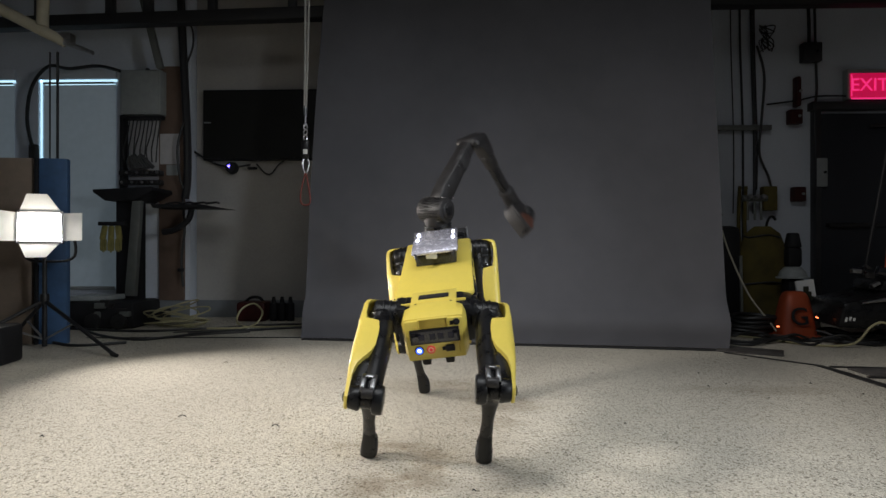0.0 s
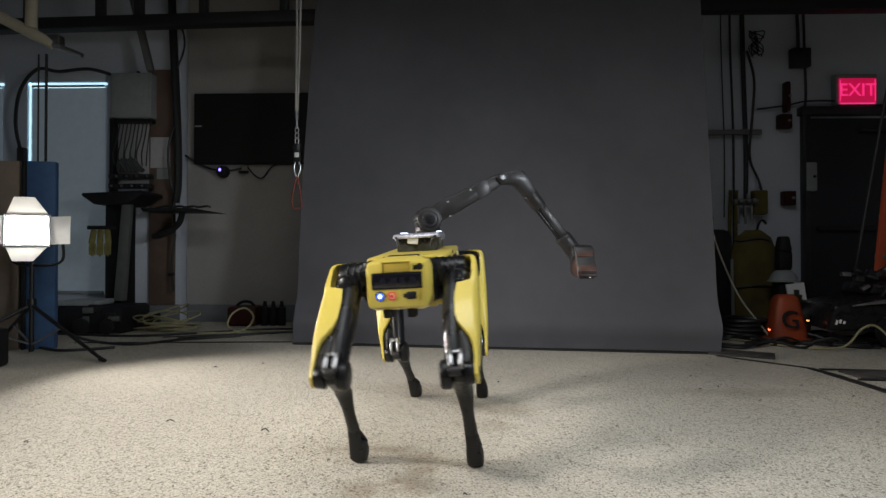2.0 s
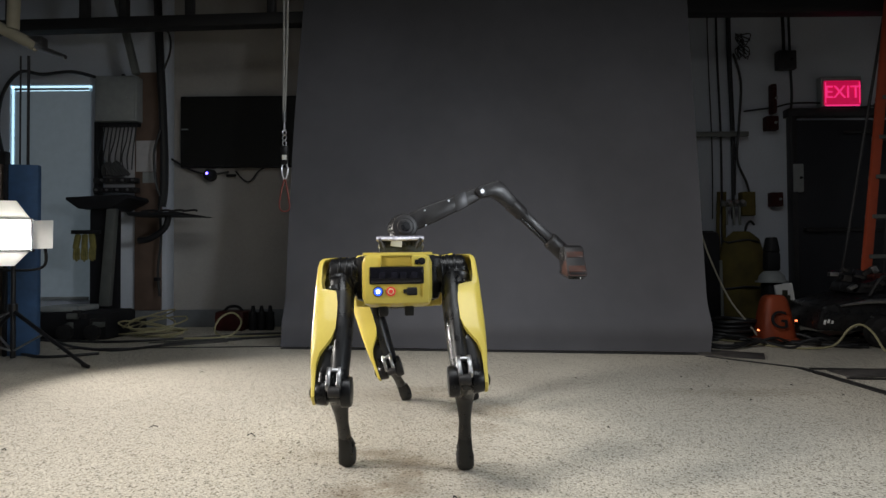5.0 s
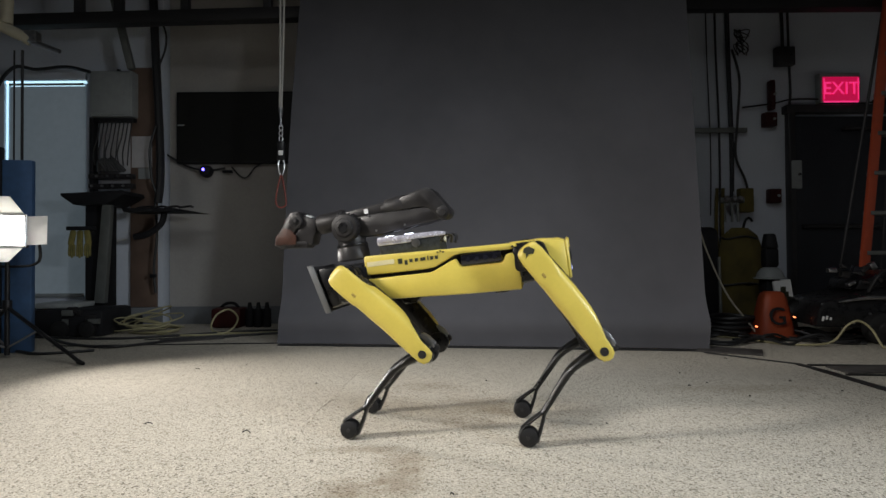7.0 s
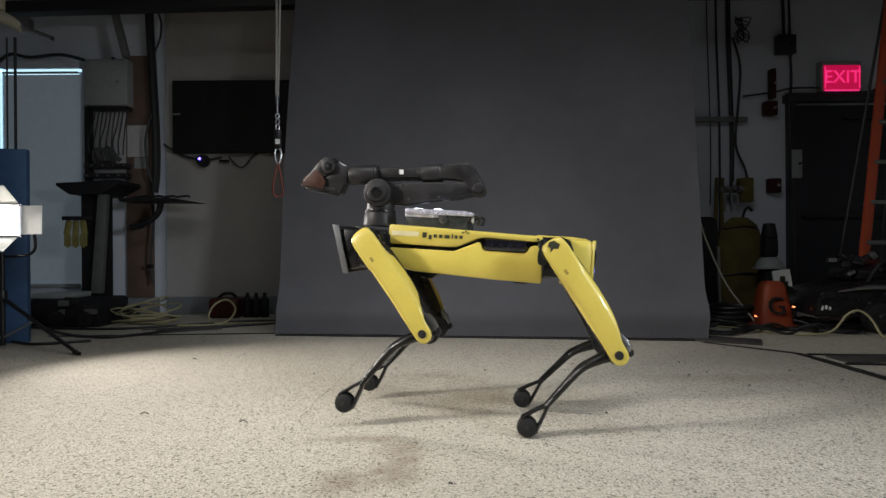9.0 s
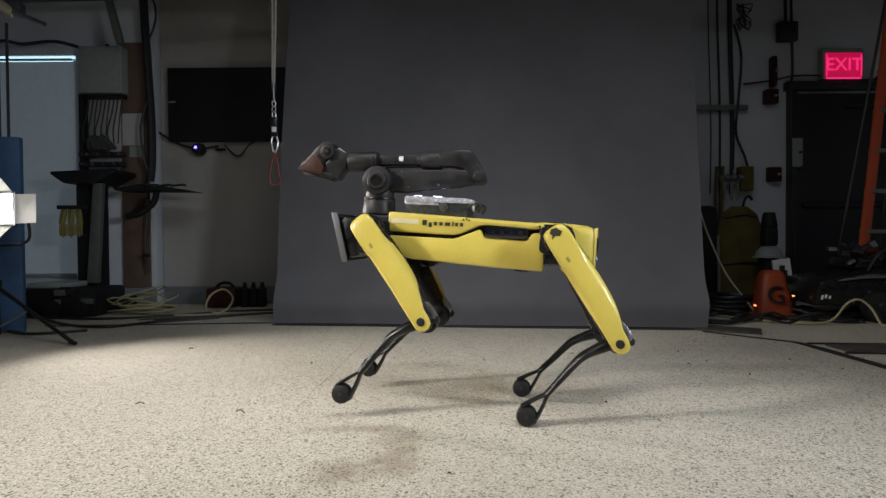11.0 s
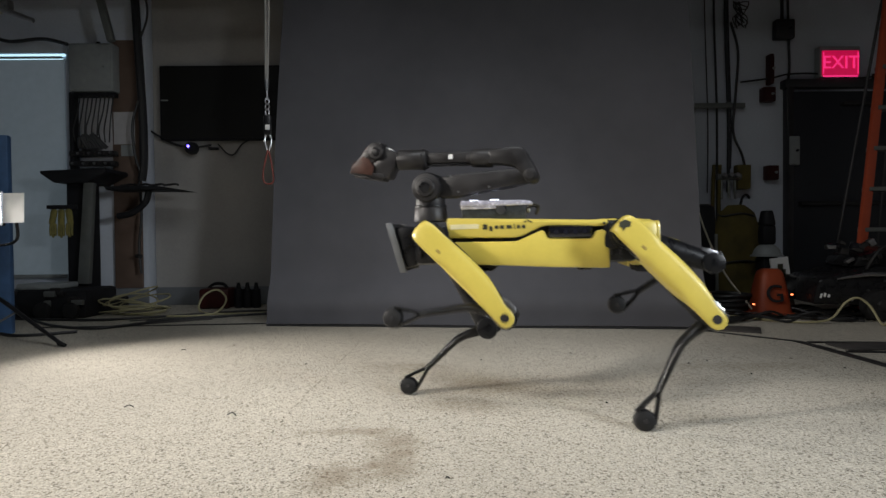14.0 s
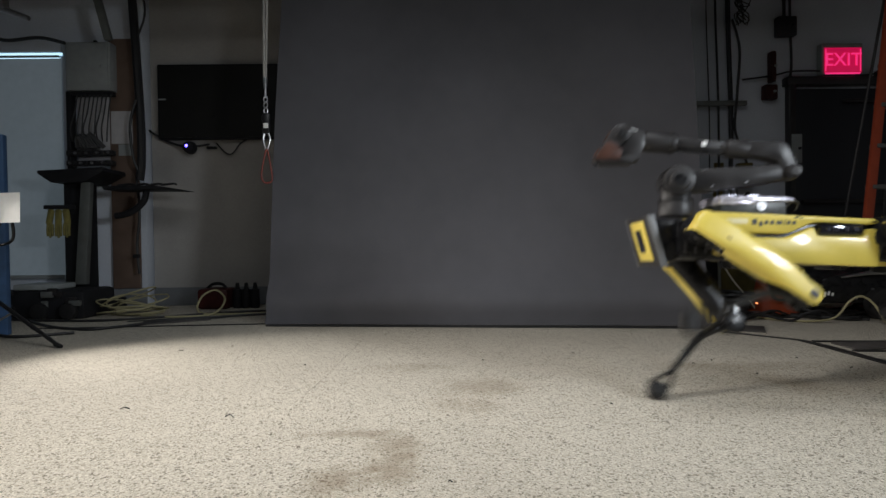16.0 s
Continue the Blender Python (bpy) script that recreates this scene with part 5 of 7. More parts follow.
    part("knee_cap", mirror_y(rod(fresh(), (-0.004, 0.008, -0.335), (-0.004, -0.020, -0.335), 0.012, 0.012, 12, 0.002), sy), GRAPH, th)
    # shin: bowed strut, waisted when seen from behind, that splits above the foot
    line = smooth_line([(0.0, 0, 0.004), (0.013, 0, -0.030), (0.025, 0, -0.070), (0.031, 0, -0.105), (0.0275, 0, -0.142), (0.019, 0, -0.198), (0.0105, 0, -0.258)], 5)
    deep = np.interp([p.z for p in line], [-0.258, -0.198, -0.142, -0.105, -0.07, -0.03, 0.004], [0.0095, 0.0105, 0.0118, 0.0130, 0.0145, 0.0180, 0.022])
    wide = np.interp([p.z for p in line], [-0.258, -0.225, -0.185, -0.145, -0.105, -0.075, -0.045, -0.02, 0.004], [0.0178, 0.0168, 0.0160, 0.0190, 0.0240, 0.0260, 0.0250, 0.0190, 0.0150])
    rings = []
    for k, p in enumerate(line):
        d = (line[min(k + 1, len(line) - 1)] - line[max(k - 1, 0)]).normalized()
        ahead = Vector((0, 1, 0)).cross(d)
        rings.append([p + ahead * deep[k] * math.cos(a) + Vector((0, wide[k] * math.sin(a), 0)) for a in [2 * math.pi * q / 16 for q in range(16)]])
    bm = loft(fresh(), rings)
    rod(bm, (0, -0.018, 0), (0, 0.012, 0), 0.023, 0.023, 20, 0.004)
    sh = part("shin", bm, SHIN_M, robot, "dark grey bowed lower leg")
    part("foot_strut", tube(fresh(), [(0.012, 0, -0.245), (0.022, 0, -0.288), (0.0285, 0, -0.330)], [0.0054, 0.0060, 0.0069], 12, 4, 3.1), SHIN_M, sh)
    part("foot_strut", tube(fresh(), [(0.010, 0, -0.247), (-0.009, 0, -0.285), (-0.0265, 0, -0.328)], [0.0054, 0.0059, 0.0069], 12, 4, 3.1), SHIN_M, sh)
    ft = part("foot", rod(fresh(), (0, -0.023, -SHIN), (0, 0.023, -SHIN), 0.030, 0.030, 26, 0.013), RUBBER, sh, "round rubber foot")
    part("sole_pin", rod(fresh(), (0, -0.0238, -SHIN), (0, 0.0238, -SHIN), 0.006, 0.006, 10), GRAPH, ft)
    part("white_mark", mirror_y(box(fresh(), (0.026, 0.0165, -0.105), (0.010, 0.002, 0.024), 0.0008), sy), ARML, sh)
    # the thigh's drawn length is 0.32; this one is a little longer
    for ob in (th, *th.children, *[c for k in th.children for c in k.children]):
        for v in ob.data.vertices:
            if v.co.z < -0.08:
                v.co.z = -0.08 + (v.co.z + 0.08) * (-THIGH.z - 0.08) / 0.24
    return hip, th, sh


PARTS = {name: leg_parts(name, sx, sy) for name, sx, sy in LEGS}


def arm_parts():
    bm = rod(fresh(), (0, 0, -0.110), (0, 0, -0.058), 0.056, 0.051, 28, 0.006)
    rod(bm, (0, 0, -0.062), (0, 0, -0.02), 0.047, 0.047, 28, 0.004)
    tur = part("arm_turret", bm, GRAPH, robot, "graphite arm turret")
    part("band", rod(fresh(), (0, 0, -0.064), (0, 0, -0.054), 0.053, 0.053, 28, 0.002), BLACK, tur)
    dr = part("shoulder_drum", rod(fresh(), (0, -0.058, 0), (0, 0.058, 0), 0.047, 0.047, 32, 0.008), GRAPH, tur, "ribbed shoulder drum")
    for s in (1, -1):
        part("end_cap", rod(fresh(), (0, 0.057 * s, 0), (0, 0.064 * s, 0), 0.033, 0.029, 26, 0.003), GRAPH, dr)
        part("end_ring", rod(fresh(), (0, 0.063 * s, 0), (0, 0.066 * s, 0), 0.019, 0.017, 22), BLACK, dr)
    for k in range(24):
        a = 2 * math.pi * k / 24
        part("rib", box(fresh(), (0.047 * math.cos(a), 0, 0.047 * math.sin(a)), (0.005, 0.09, 0.005), 0.001, Matrix.Rotation(-a, 4, "Y")), BLACK, dr)
    bm = prism(fresh(), [(0.03, 0.036), (0.09, 0.041), (0.23, 0.029), (0.318, 0.022), (0.335, 0.016), (0.342, -0.018), (0.30, -0.028), (0.12, -0.033), (0.03, -0.030)], -0.028, 0.028, 0.009)
    ua = part("upper_arm", bm, ARMC, robot, "dark upper arm link")
    part("grey_segment", prism(fresh(), [(0.225, 0.031), (0.28, 0.0275), (0.265, -0.031), (0.21, -0.032)], -0.0292, -0.004, 0.004), ARML, ua, "lighter grey arm segment")
    for x, z in ((0.08, -0.028), (0.20, 0.02), (0.10, 0.024), (0.33, 0.0)):
        for s in (1, -1):
            part("screw", rod(fresh(), (x, 0.027 * s, z), (x, 0.0300 * s, z), 0.0035, 0.004, 8), STEEL, ua)
    bm = prism(fresh(), [(-0.024, -0.010), (-0.010, -0.024), (0.012, -0.023), (0.028, -0.002), (0.050, 0.028), (0.085, 0.036), (0.135, 0.038), (0.135, 0.082), (0.060, 0.092), (0.030, 0.090), (0.016, 0.076), (-0.014, 0.022)], -0.031, 0.031, 0.009)
    rod(bm, (0, -0.042, 0), (0, 0.042, 0), 0.021, 0.021, 22, 0.004)
    fa = part("forearm", bm, ARMC, robot, "dark forearm with an angled elbow")
    for s in (1, -1):
        part("elbow_cap", rod(fresh(), (0, 0.042 * s, 0), (0, 0.047 * s, 0), 0.014, 0.012, 18), GRAPH, fa)
    part("roll_collar", rod(rod(fresh(), (0.122, 0, 0.060), (0.192, 0, 0.060), 0.031, 0.029, 26, 0.005), (0.192, 0, 0.060), (0.208, 0, 0.060), 0.022, 0.020, 20), GRAPH, fa)
    part("tube", box(fresh(), (0.275, 0, 0.063), (0.18, 0.034, 0.036), 0.008), ARMC, fa)
    part("lower_spar", box(fresh(), (0.275, 0, 0.041), (0.19, 0.024, 0.007), 0.002), BLACK, fa)
    part("pivot_bolt", rod(rod(fresh(), (0, -0.046, 0), (0, -0.0495, 0), 0.009, 0.008, 16), (0, -0.0495, 0), (0, -0.051, 0), 0.0042, 0.004, 6), STEEL, fa, "bright steel elbow bolt")
    part("white_mark", box(fresh(), (0.259, 0.0175, 0.065), (0.014, 0.002, 0.016)), WHITE, fa)
    part("wrist_barrel", rod(rod(fresh(), (0.340, 0, 0.060), (0.440, 0, 0.060), 0.032, 0.034, 26, 0.006), (0.352, 0, 0.060), (0.360, 0, 0.060), 0.0348, 0.0348, 26), GRAPH, fa, "graphite wrist barrel")
    c, s = math.cos(0.05), math.sin(0.05)

    def side(pts):
        return [(x * c - z * s, x * s + z * c) for x, z in pts]

    lift = Matrix.Rotation(-0.05, 4, "Y")
    bm = prism(fresh(), side([(-0.004, 0.020), (0.016, 0.026), (0.040, 0.034), (0.062, 0.020), (0.070, -0.020), (0.100, -0.046), (0.100, -0.064), (0.012, -0.066), (0.004, -0.034), (-0.004, -0.026)]), -0.030, 0.030, 0.006)
    g = part("gripper", bm, ARMC, robot, "graphite gripper with a red-brown jaw")
    part("upper_jaw", prism(fresh(), side([(0.045, 0.040), (0.058, 0.049), (0.086, 0.046), (0.098, 0.032), (0.146, -0.044), (0.148, -0.056), (0.128, -0.046), (0.070, -0.020), (0.050, 0.004)]), -0.037, 0.037, 0.006), ARMC, g, "graphite upper jaw")
    for k in (1, -1):
        part("jaw_cheek", prism(fresh(), side([(0.066, -0.036), (0.088, -0.012), (0.112, -0.004), (0.142, -0.046), (0.146, -0.062), (0.070, -0.062)]), 0.034 * k, 0.0385 * k, 0.001), RUST, g, "red-brown jaw cheek")
        part("hinge_cap", rod(fresh(), lift @ Vector((0.066, 0.035 * k, 0.016)), lift @ Vector((0.066, 0.043 * k, 0.016)), 0.026, 0.024, 22, 0.003), GRAPH, g)
        part("hinge_ring", rod(fresh(), lift @ Vector((0.066, 0.042 * k, 0.016)), lift @ Vector((0.066, 0.0455 * k, 0.016)), 0.015, 0.013, 18, 0.001), BLACK, g)
        part("hinge_bolt", rod(fresh(), lift @ Vector((0.066, 0.044 * k, 0.016)), lift @ Vector((0.066, 0.047 * k, 0.016)), 0.005, 0.005, 6), ARML, g)
    part("upper_lip", prism(fresh(), side([(0.132, -0.024), (0.138, -0.022), (0.151, -0.044), (0.146, -0.052)]), -0.032, 0.032, 0.002), RUST, g, "red-brown upper lip")
    part("jaw_band", prism(fresh(), side([(0.098, 0.026), (0.104, 0.029), (0.117, 0.008), (0.112, 0.005)]), -0.032, 0.032, 0.002), RUST, g, "red-brown jaw band")
    part("mouth", box(fresh(), lift @ Vector((0.138, 0, -0.052)), (0.026, 0.058, 0.010), 0.002, lift), DARK, g)
    part("lower_jaw", prism(fresh(), side([(0.030, -0.052), (0.110, -0.056), (0.150, -0.058), (0.151, -0.064), (0.142, -0.068), (0.024, -0.068)]), -0.036, 0.036, 0.004), ARMC, g, "graphite lower jaw")
    part("lower_lip", prism(fresh(), side([(0.112, -0.053), (0.150, -0.055), (0.153, -0.060), (0.112, -0.060)]), -0.030, 0.030, 0.002), RUST, g, "red-brown lower lip")
    part("jaw_frame", prism(fresh(), side([(0.030, -0.066), (0.138, -0.066), (0.136, -0.076), (0.034, -0.076)]), -0.030, 0.030, 0.004), GRAPH, g, "graphite lower frame")
    part("palm_camera", box(fresh(), lift @ Vector((0.139, 0, -0.072)), (0.010, 0.026, 0.008), 0.002, lift), GLASSY, g)
    part("white_tag", box(fresh(), lift @ Vector((0.028, 0.008, 0.0325)), (0.024, 0.024, 0.003), 0.001, lift @ Matrix.Rotation(radians(-18), 4, "Y")), WHITE, g)
    return tur, ua, fa, g


TURRET, UPPER, FORE, GRIP = arm_parts()

# ---- how the robot moves: torso (place, yaw, pitch, roll), four feet, six arm angles ----
KEYED = []


def key(t, torso_at, fl, fr, rl, rr, arm):
    KEYED.append((t, *torso_at, *fl, *fr, *rl, *rr, *arm))


key(0, (-0.078, 1.951, 0.487, 1.579, -0.309, -0.126), (-0.157, 2.345, 0.030), (0.113, 2.334, 0.030), (-0.264, 1.614, 0.030), (0.059, 1.581, 0.030), (-0.623, -0.672, 1.650, -0.874, 0.550, -0.477))
key(0.1, (-0.094, 1.940, 0.500, 1.589, -0.274, -0.128), (-0.157, 2.345, 0.030), (0.113, 2.334, 0.030), (-0.264, 1.614, 0.030), (0.059, 1.581, 0.030), (-0.978, -0.521, 1.596, -1.242, 0.384, 0.013))
key(0.2, (-0.103, 1.929, 0.551, 1.594, -0.084, -0.061), (-0.157, 2.345, 0.030), (0.113, 2.334, 0.030), (-0.264, 1.614, 0.030), (0.059, 1.581, 0.030), (-1.271, -0.437, 1.413, -1.490, 0.253, 0.816))
key(0.3, (-0.098, 1.954, 0.521, 1.506, 0.052, -0.059), (-0.157, 2.345, 0.030), (0.113, 2.334, 0.030), (-0.264, 1.614, 0.030), (0.059, 1.581, 0.030), (-1.305, -0.579, 1.499, -1.471, 0.236, 0.896))
key(0.4, (-0.096, 1.974, 0.522, 1.443, 0.029, -0.072), (-0.157, 2.345, 0.030), (0.113, 2.334, 0.030), (-0.264, 1.614, 0.030), (0.059, 1.581, 0.030), (-1.264, -0.589, 1.572, -1.460, 0.204, 0.940))
key(0.5, (-0.130, 1.923, 0.524, 1.573, 0.030, -0.031), (-0.157, 2.345, 0.030), (0.113, 2.334, 0.030), (-0.264, 1.614, 0.030), (0.059, 1.581, 0.030), (-1.339, -0.454, 1.262, -1.538, 0.247, 0.799))
key(0.6, (-0.103, 1.943, 0.520, 1.538, 0.041, -0.046), (-0.157, 2.345, 0.030), (0.113, 2.334, 0.030), (-0.264, 1.614, 0.030), (0.059, 1.581, 0.030), (-1.323, -0.551, 1.439, -1.497, 0.240, 0.871))
key(0.7, (-0.104, 1.940, 0.520, 1.545, 0.043, -0.044), (-0.157, 2.345, 0.030), (0.113, 2.334, 0.030), (-0.264, 1.614, 0.030), (0.059, 1.581, 0.030), (-1.327, -0.547, 1.426, -1.500, 0.244, 0.864))
key(0.8, (-0.107, 1.934, 0.519, 1.564, 0.045, -0.038), (-0.157, 2.345, 0.030), (0.113, 2.334, 0.030), (-0.264, 1.614, 0.030), (0.059, 1.581, 0.030), (-1.339, -0.536, 1.391, -1.509, 0.250, 0.845))
key(0.9, (-0.105, 1.947, 0.519, 1.522, 0.042, -0.050), (-0.157, 2.345, 0.030), (0.113, 2.334, 0.030), (-0.264, 1.614, 0.030), (0.059, 1.581, 0.030), (-1.313, -0.556, 1.451, -1.491, 0.237, 0.874))
key(1, (-0.119, 2.006, 0.512, 1.389, -0.069, -0.104), (-0.157, 2.345, 0.030), (0.113, 2.334, 0.030), (-0.264, 1.614, 0.030), (0.059, 1.581, 0.030), (-1.256, -0.465, 1.500, -1.499, 0.118, 0.925))
key(1.1, (-0.098, 2.028, 0.521, 1.265, -0.058, -0.102), (-0.157, 2.345, 0.030), (0.113, 2.334, 0.030), (-0.264, 1.614, 0.030), (0.059, 1.581, 0.030), (-1.144, -0.566, 1.707, -1.461, 0.110, 1.034))
key(1.2, (-0.100, 2.034, 0.521, 1.264, -0.016, -0.113), (-0.157, 2.345, 0.030), (0.113, 2.334, 0.030), (-0.264, 1.614, 0.030), (0.059, 1.581, 0.030), (-1.159, -0.600, 1.718, -1.419, 0.119, 1.020))
key(1.3, (-0.099, 2.029, 0.520, 1.285, 0.009, -0.111), (-0.157, 2.345, 0.030), (0.113, 2.334, 0.030), (-0.264, 1.614, 0.030), (0.059, 1.581, 0.030), (-1.178, -0.622, 1.714, -1.405, 0.135, 1.006))
key(1.4, (-0.103, 2.015, 0.519, 1.328, 0.022, -0.102), (-0.157, 2.345, 0.030), (0.113, 2.334, 0.030), (-0.264, 1.614, 0.030), (0.059, 1.581, 0.030), (-1.206, -0.615, 1.665, -1.413, 0.157, 0.977))
key(1.5, (-0.099, 1.971, 0.525, 1.401, 0.039, -0.122), (-0.157, 2.345, 0.030), (0.113, 2.334, 0.030), (-0.264, 1.614, 0.030), (0.059, 1.581, 0.030), (-1.214, -0.550, 1.571, -1.440, 0.227, 0.941))
key(1.6, (-0.119, 1.920, 0.514, 1.613, 0.090, -0.032), (-0.157, 2.345, 0.030), (0.113, 2.334, 0.030), (-0.264, 1.614, 0.030), (0.059, 1.581, 0.030), (-1.382, -0.516, 1.285, -1.504, 0.289, 0.770))
key(1.7, (-0.124, 1.913, 0.514, 1.639, 0.071, -0.021), (-0.157, 2.345, 0.030), (0.113, 2.334, 0.030), (-0.264, 1.614, 0.030), (0.059, 1.581, 0.030), (-1.398, -0.479, 1.221, -1.531, 0.281, 0.747))
key(1.8, (-0.118, 1.926, 0.515, 1.580, 0.059, -0.034), (-0.157, 2.345, 0.030), (0.113, 2.334, 0.030), (-0.264, 1.614, 0.030), (0.059, 1.581, 0.030), (-1.350, -0.519, 1.326, -1.514, 0.265, 0.803))
key(1.9, (-0.120, 1.921, 0.515, 1.587, 0.055, -0.031), (-0.157, 2.345, 0.030), (0.113, 2.334, 0.030), (-0.264, 1.614, 0.030), (0.059, 1.581, 0.030), (-1.351, -0.507, 1.304, -1.524, 0.267, 0.794))
key(2, (-0.115, 1.948, 0.525, 1.490, -0.038, -0.053), (-0.157, 2.345, 0.030), (0.113, 2.334, 0.030), (-0.264, 1.614, 0.030), (0.059, 1.581, 0.030), (-1.275, -0.462, 1.402, -1.547, 0.192, 0.894))
key(2.1, (-0.107, 1.988, 0.519, 1.372, -0.027, -0.073), (-0.157, 2.345, 0.030), (0.113, 2.334, 0.030), (-0.264, 1.614, 0.030), (0.059, 1.581, 0.030), (-1.204, -0.559, 1.587, -1.488, 0.164, 0.965))
key(2.2, (-0.106, 2.007, 0.519, 1.316, -0.033, -0.088), (-0.157, 2.345, 0.030), (0.113, 2.334, 0.030), (-0.264, 1.614, 0.030), (0.059, 1.581, 0.030), (-1.171, -0.571, 1.644, -1.468, 0.143, 0.992))
key(2.3, (-0.111, 2.014, 0.518, 1.307, -0.009, -0.098), (-0.157, 2.345, 0.030), (0.113, 2.334, 0.030), (-0.264, 1.614, 0.030), (0.059, 1.581, 0.030), (-1.177, -0.584, 1.644, -1.440, 0.147, 0.979))
key(2.4, (-0.113, 2.005, 0.517, 1.336, -0.004, -0.091), (-0.157, 2.345, 0.030), (0.113, 2.334, 0.030), (-0.264, 1.614, 0.030), (0.059, 1.581, 0.030), (-1.196, -0.578, 1.611, -1.448, 0.157, 0.961))
key(2.5, (-0.117, 2.024, 0.507, 1.343, 0.020, -0.080), (-0.157, 2.345, 0.030), (0.113, 2.334, 0.030), (-0.264, 1.614, 0.030), (0.059, 1.581, 0.030), (-1.244, -0.630, 1.621, -1.416, 0.138, 0.934))
key(2.6, (-0.123, 1.938, 0.512, 1.549, 0.088, -0.048), (-0.157, 2.345, 0.030), (0.113, 2.334, 0.030), (-0.264, 1.614, 0.030), (0.059, 1.581, 0.030), (-1.342, -0.546, 1.356, -1.477, 0.272, 0.801))
key(2.7, (-0.134, 1.904, 0.510, 1.650, 0.103, -0.022), (-0.157, 2.345, 0.030), (0.113, 2.334, 0.030), (-0.264, 1.614, 0.030), (0.059, 1.581, 0.030), (-1.406, -0.465, 1.156, -1.528, 0.310, 0.698))
key(2.8, (-0.134, 1.906, 0.512, 1.629, 0.065, -0.018), (-0.157, 2.345, 0.030), (0.113, 2.334, 0.030), (-0.264, 1.614, 0.030), (0.059, 1.581, 0.030), (-1.380, -0.459, 1.179, -1.547, 0.282, 0.727))
key(2.9, (-0.135, 1.904, 0.511, 1.636, 0.067, -0.016), (-0.157, 2.345, 0.030), (0.113, 2.334, 0.030), (-0.264, 1.614, 0.030), (0.059, 1.581, 0.030), (-1.386, -0.455, 1.165, -1.550, 0.285, 0.718))
key(3, (-0.128, 1.912, 0.520, 1.586, 0.006, -0.022), (-0.157, 2.345, 0.030), (0.113, 2.334, 0.030), (-0.264, 1.614, 0.030), (0.059, 1.581, 0.030), (-1.334, -0.443, 1.242, -1.570, 0.242, 0.792))
key(3.1, (-0.126, 1.942, 0.514, 1.508, 0.022, -0.042), (-0.157, 2.345, 0.030), (0.113, 2.334, 0.030), (-0.264, 1.614, 0.030), (0.059, 1.581, 0.030), (-1.294, -0.517, 1.375, -1.517, 0.229, 0.839))
key(3.2, (-0.118, 1.999, 0.517, 1.325, -0.051, -0.079), (-0.157, 2.345, 0.030), (0.113, 2.334, 0.030), (-0.264, 1.614, 0.030), (0.059, 1.581, 0.030), (-1.169, -0.535, 1.584, -1.494, 0.143, 0.969))
key(3.3, (-0.121, 2.013, 0.516, 1.289, -0.044, -0.093), (-0.157, 2.345, 0.030), (0.113, 2.334, 0.030), (-0.264, 1.614, 0.030), (0.059, 1.581, 0.030), (-1.152, -0.544, 1.610, -1.470, 0.134, 0.975))
key(3.4, (-0.125, 2.004, 0.515, 1.324, -0.013, -0.090), (-0.157, 2.345, 0.030), (0.113, 2.334, 0.030), (-0.264, 1.614, 0.030), (0.059, 1.581, 0.030), (-1.182, -0.556, 1.574, -1.458, 0.156, 0.944))
key(3.5, (-0.116, 2.045, 0.508, 1.295, -0.004, -0.068), (-0.157, 2.345, 0.030), (0.113, 2.334, 0.030), (-0.264, 1.614, 0.030), (0.059, 1.581, 0.030), (-1.222, -0.652, 1.675, -1.418, 0.097, 0.966))
key(3.6, (-0.126, 1.967, 0.512, 1.437, 0.043, -0.067), (-0.157, 2.345, 0.030), (0.113, 2.334, 0.030), (-0.264, 1.614, 0.030), (0.059, 1.581, 0.030), (-1.258, -0.566, 1.470, -1.466, 0.220, 0.871))
key(3.7, (-0.142, 1.905, 0.509, 1.618, 0.073, -0.021), (-0.157, 2.345, 0.030), (0.113, 2.334, 0.030), (-0.264, 1.614, 0.030), (0.059, 1.581, 0.030), (-1.372, -0.453, 1.155, -1.545, 0.288, 0.708))
key(3.8, (-0.147, 1.893, 0.508, 1.653, 0.068, -0.009), (-0.157, 2.345, 0.030), (0.113, 2.334, 0.030), (-0.264, 1.614, 0.030), (0.059, 1.581, 0.030), (-1.393, -0.413, 1.069, -1.571, 0.291, 0.668))
key(3.9, (-0.150, 1.887, 0.508, 1.671, 0.066, -0.003), (-0.157, 2.345, 0.030), (0.113, 2.334, 0.030), (-0.264, 1.614, 0.030), (0.059, 1.581, 0.030), (-1.405, -0.389, 1.018, -1.585, 0.292, 0.645))
key(4, (-0.136, 1.892, 0.513, 1.625, 0.025, -0.008), (-0.157, 2.345, 0.030), (0.113, 2.334, 0.030), (-0.264, 1.614, 0.030), (0.059, 1.581, 0.030), (-1.353, -0.428, 1.150, -1.590, 0.267, 0.730))
key(4.1, (-0.148, 1.897, 0.509, 1.624, 0.035, -0.009), (-0.157, 2.345, 0.030), (0.113, 2.334, 0.030), (-0.264, 1.614, 0.030), (0.059, 1.581, 0.030), (-1.364, -0.411, 1.101, -1.583, 0.266, 0.698))
key(4.2, (-0.131, 1.973, 0.514, 1.373, -0.072, -0.057), (-0.157, 2.345, 0.030), (0.113, 2.334, 0.030), (-0.264, 1.614, 0.030), (0.059, 1.581, 0.030), (-1.183, -0.483, 1.472, -1.545, 0.156, 0.923))
key(4.35, (-0.125, 2.004, 0.515, 1.324, -0.013, -0.090), (-0.157, 2.345, 0.030), (0.113, 2.334, 0.030), (-0.264, 1.614, 0.030), (0.059, 1.581, 0.030), (-1.182, -0.556, 1.574, -1.458, 0.156, 0.944))
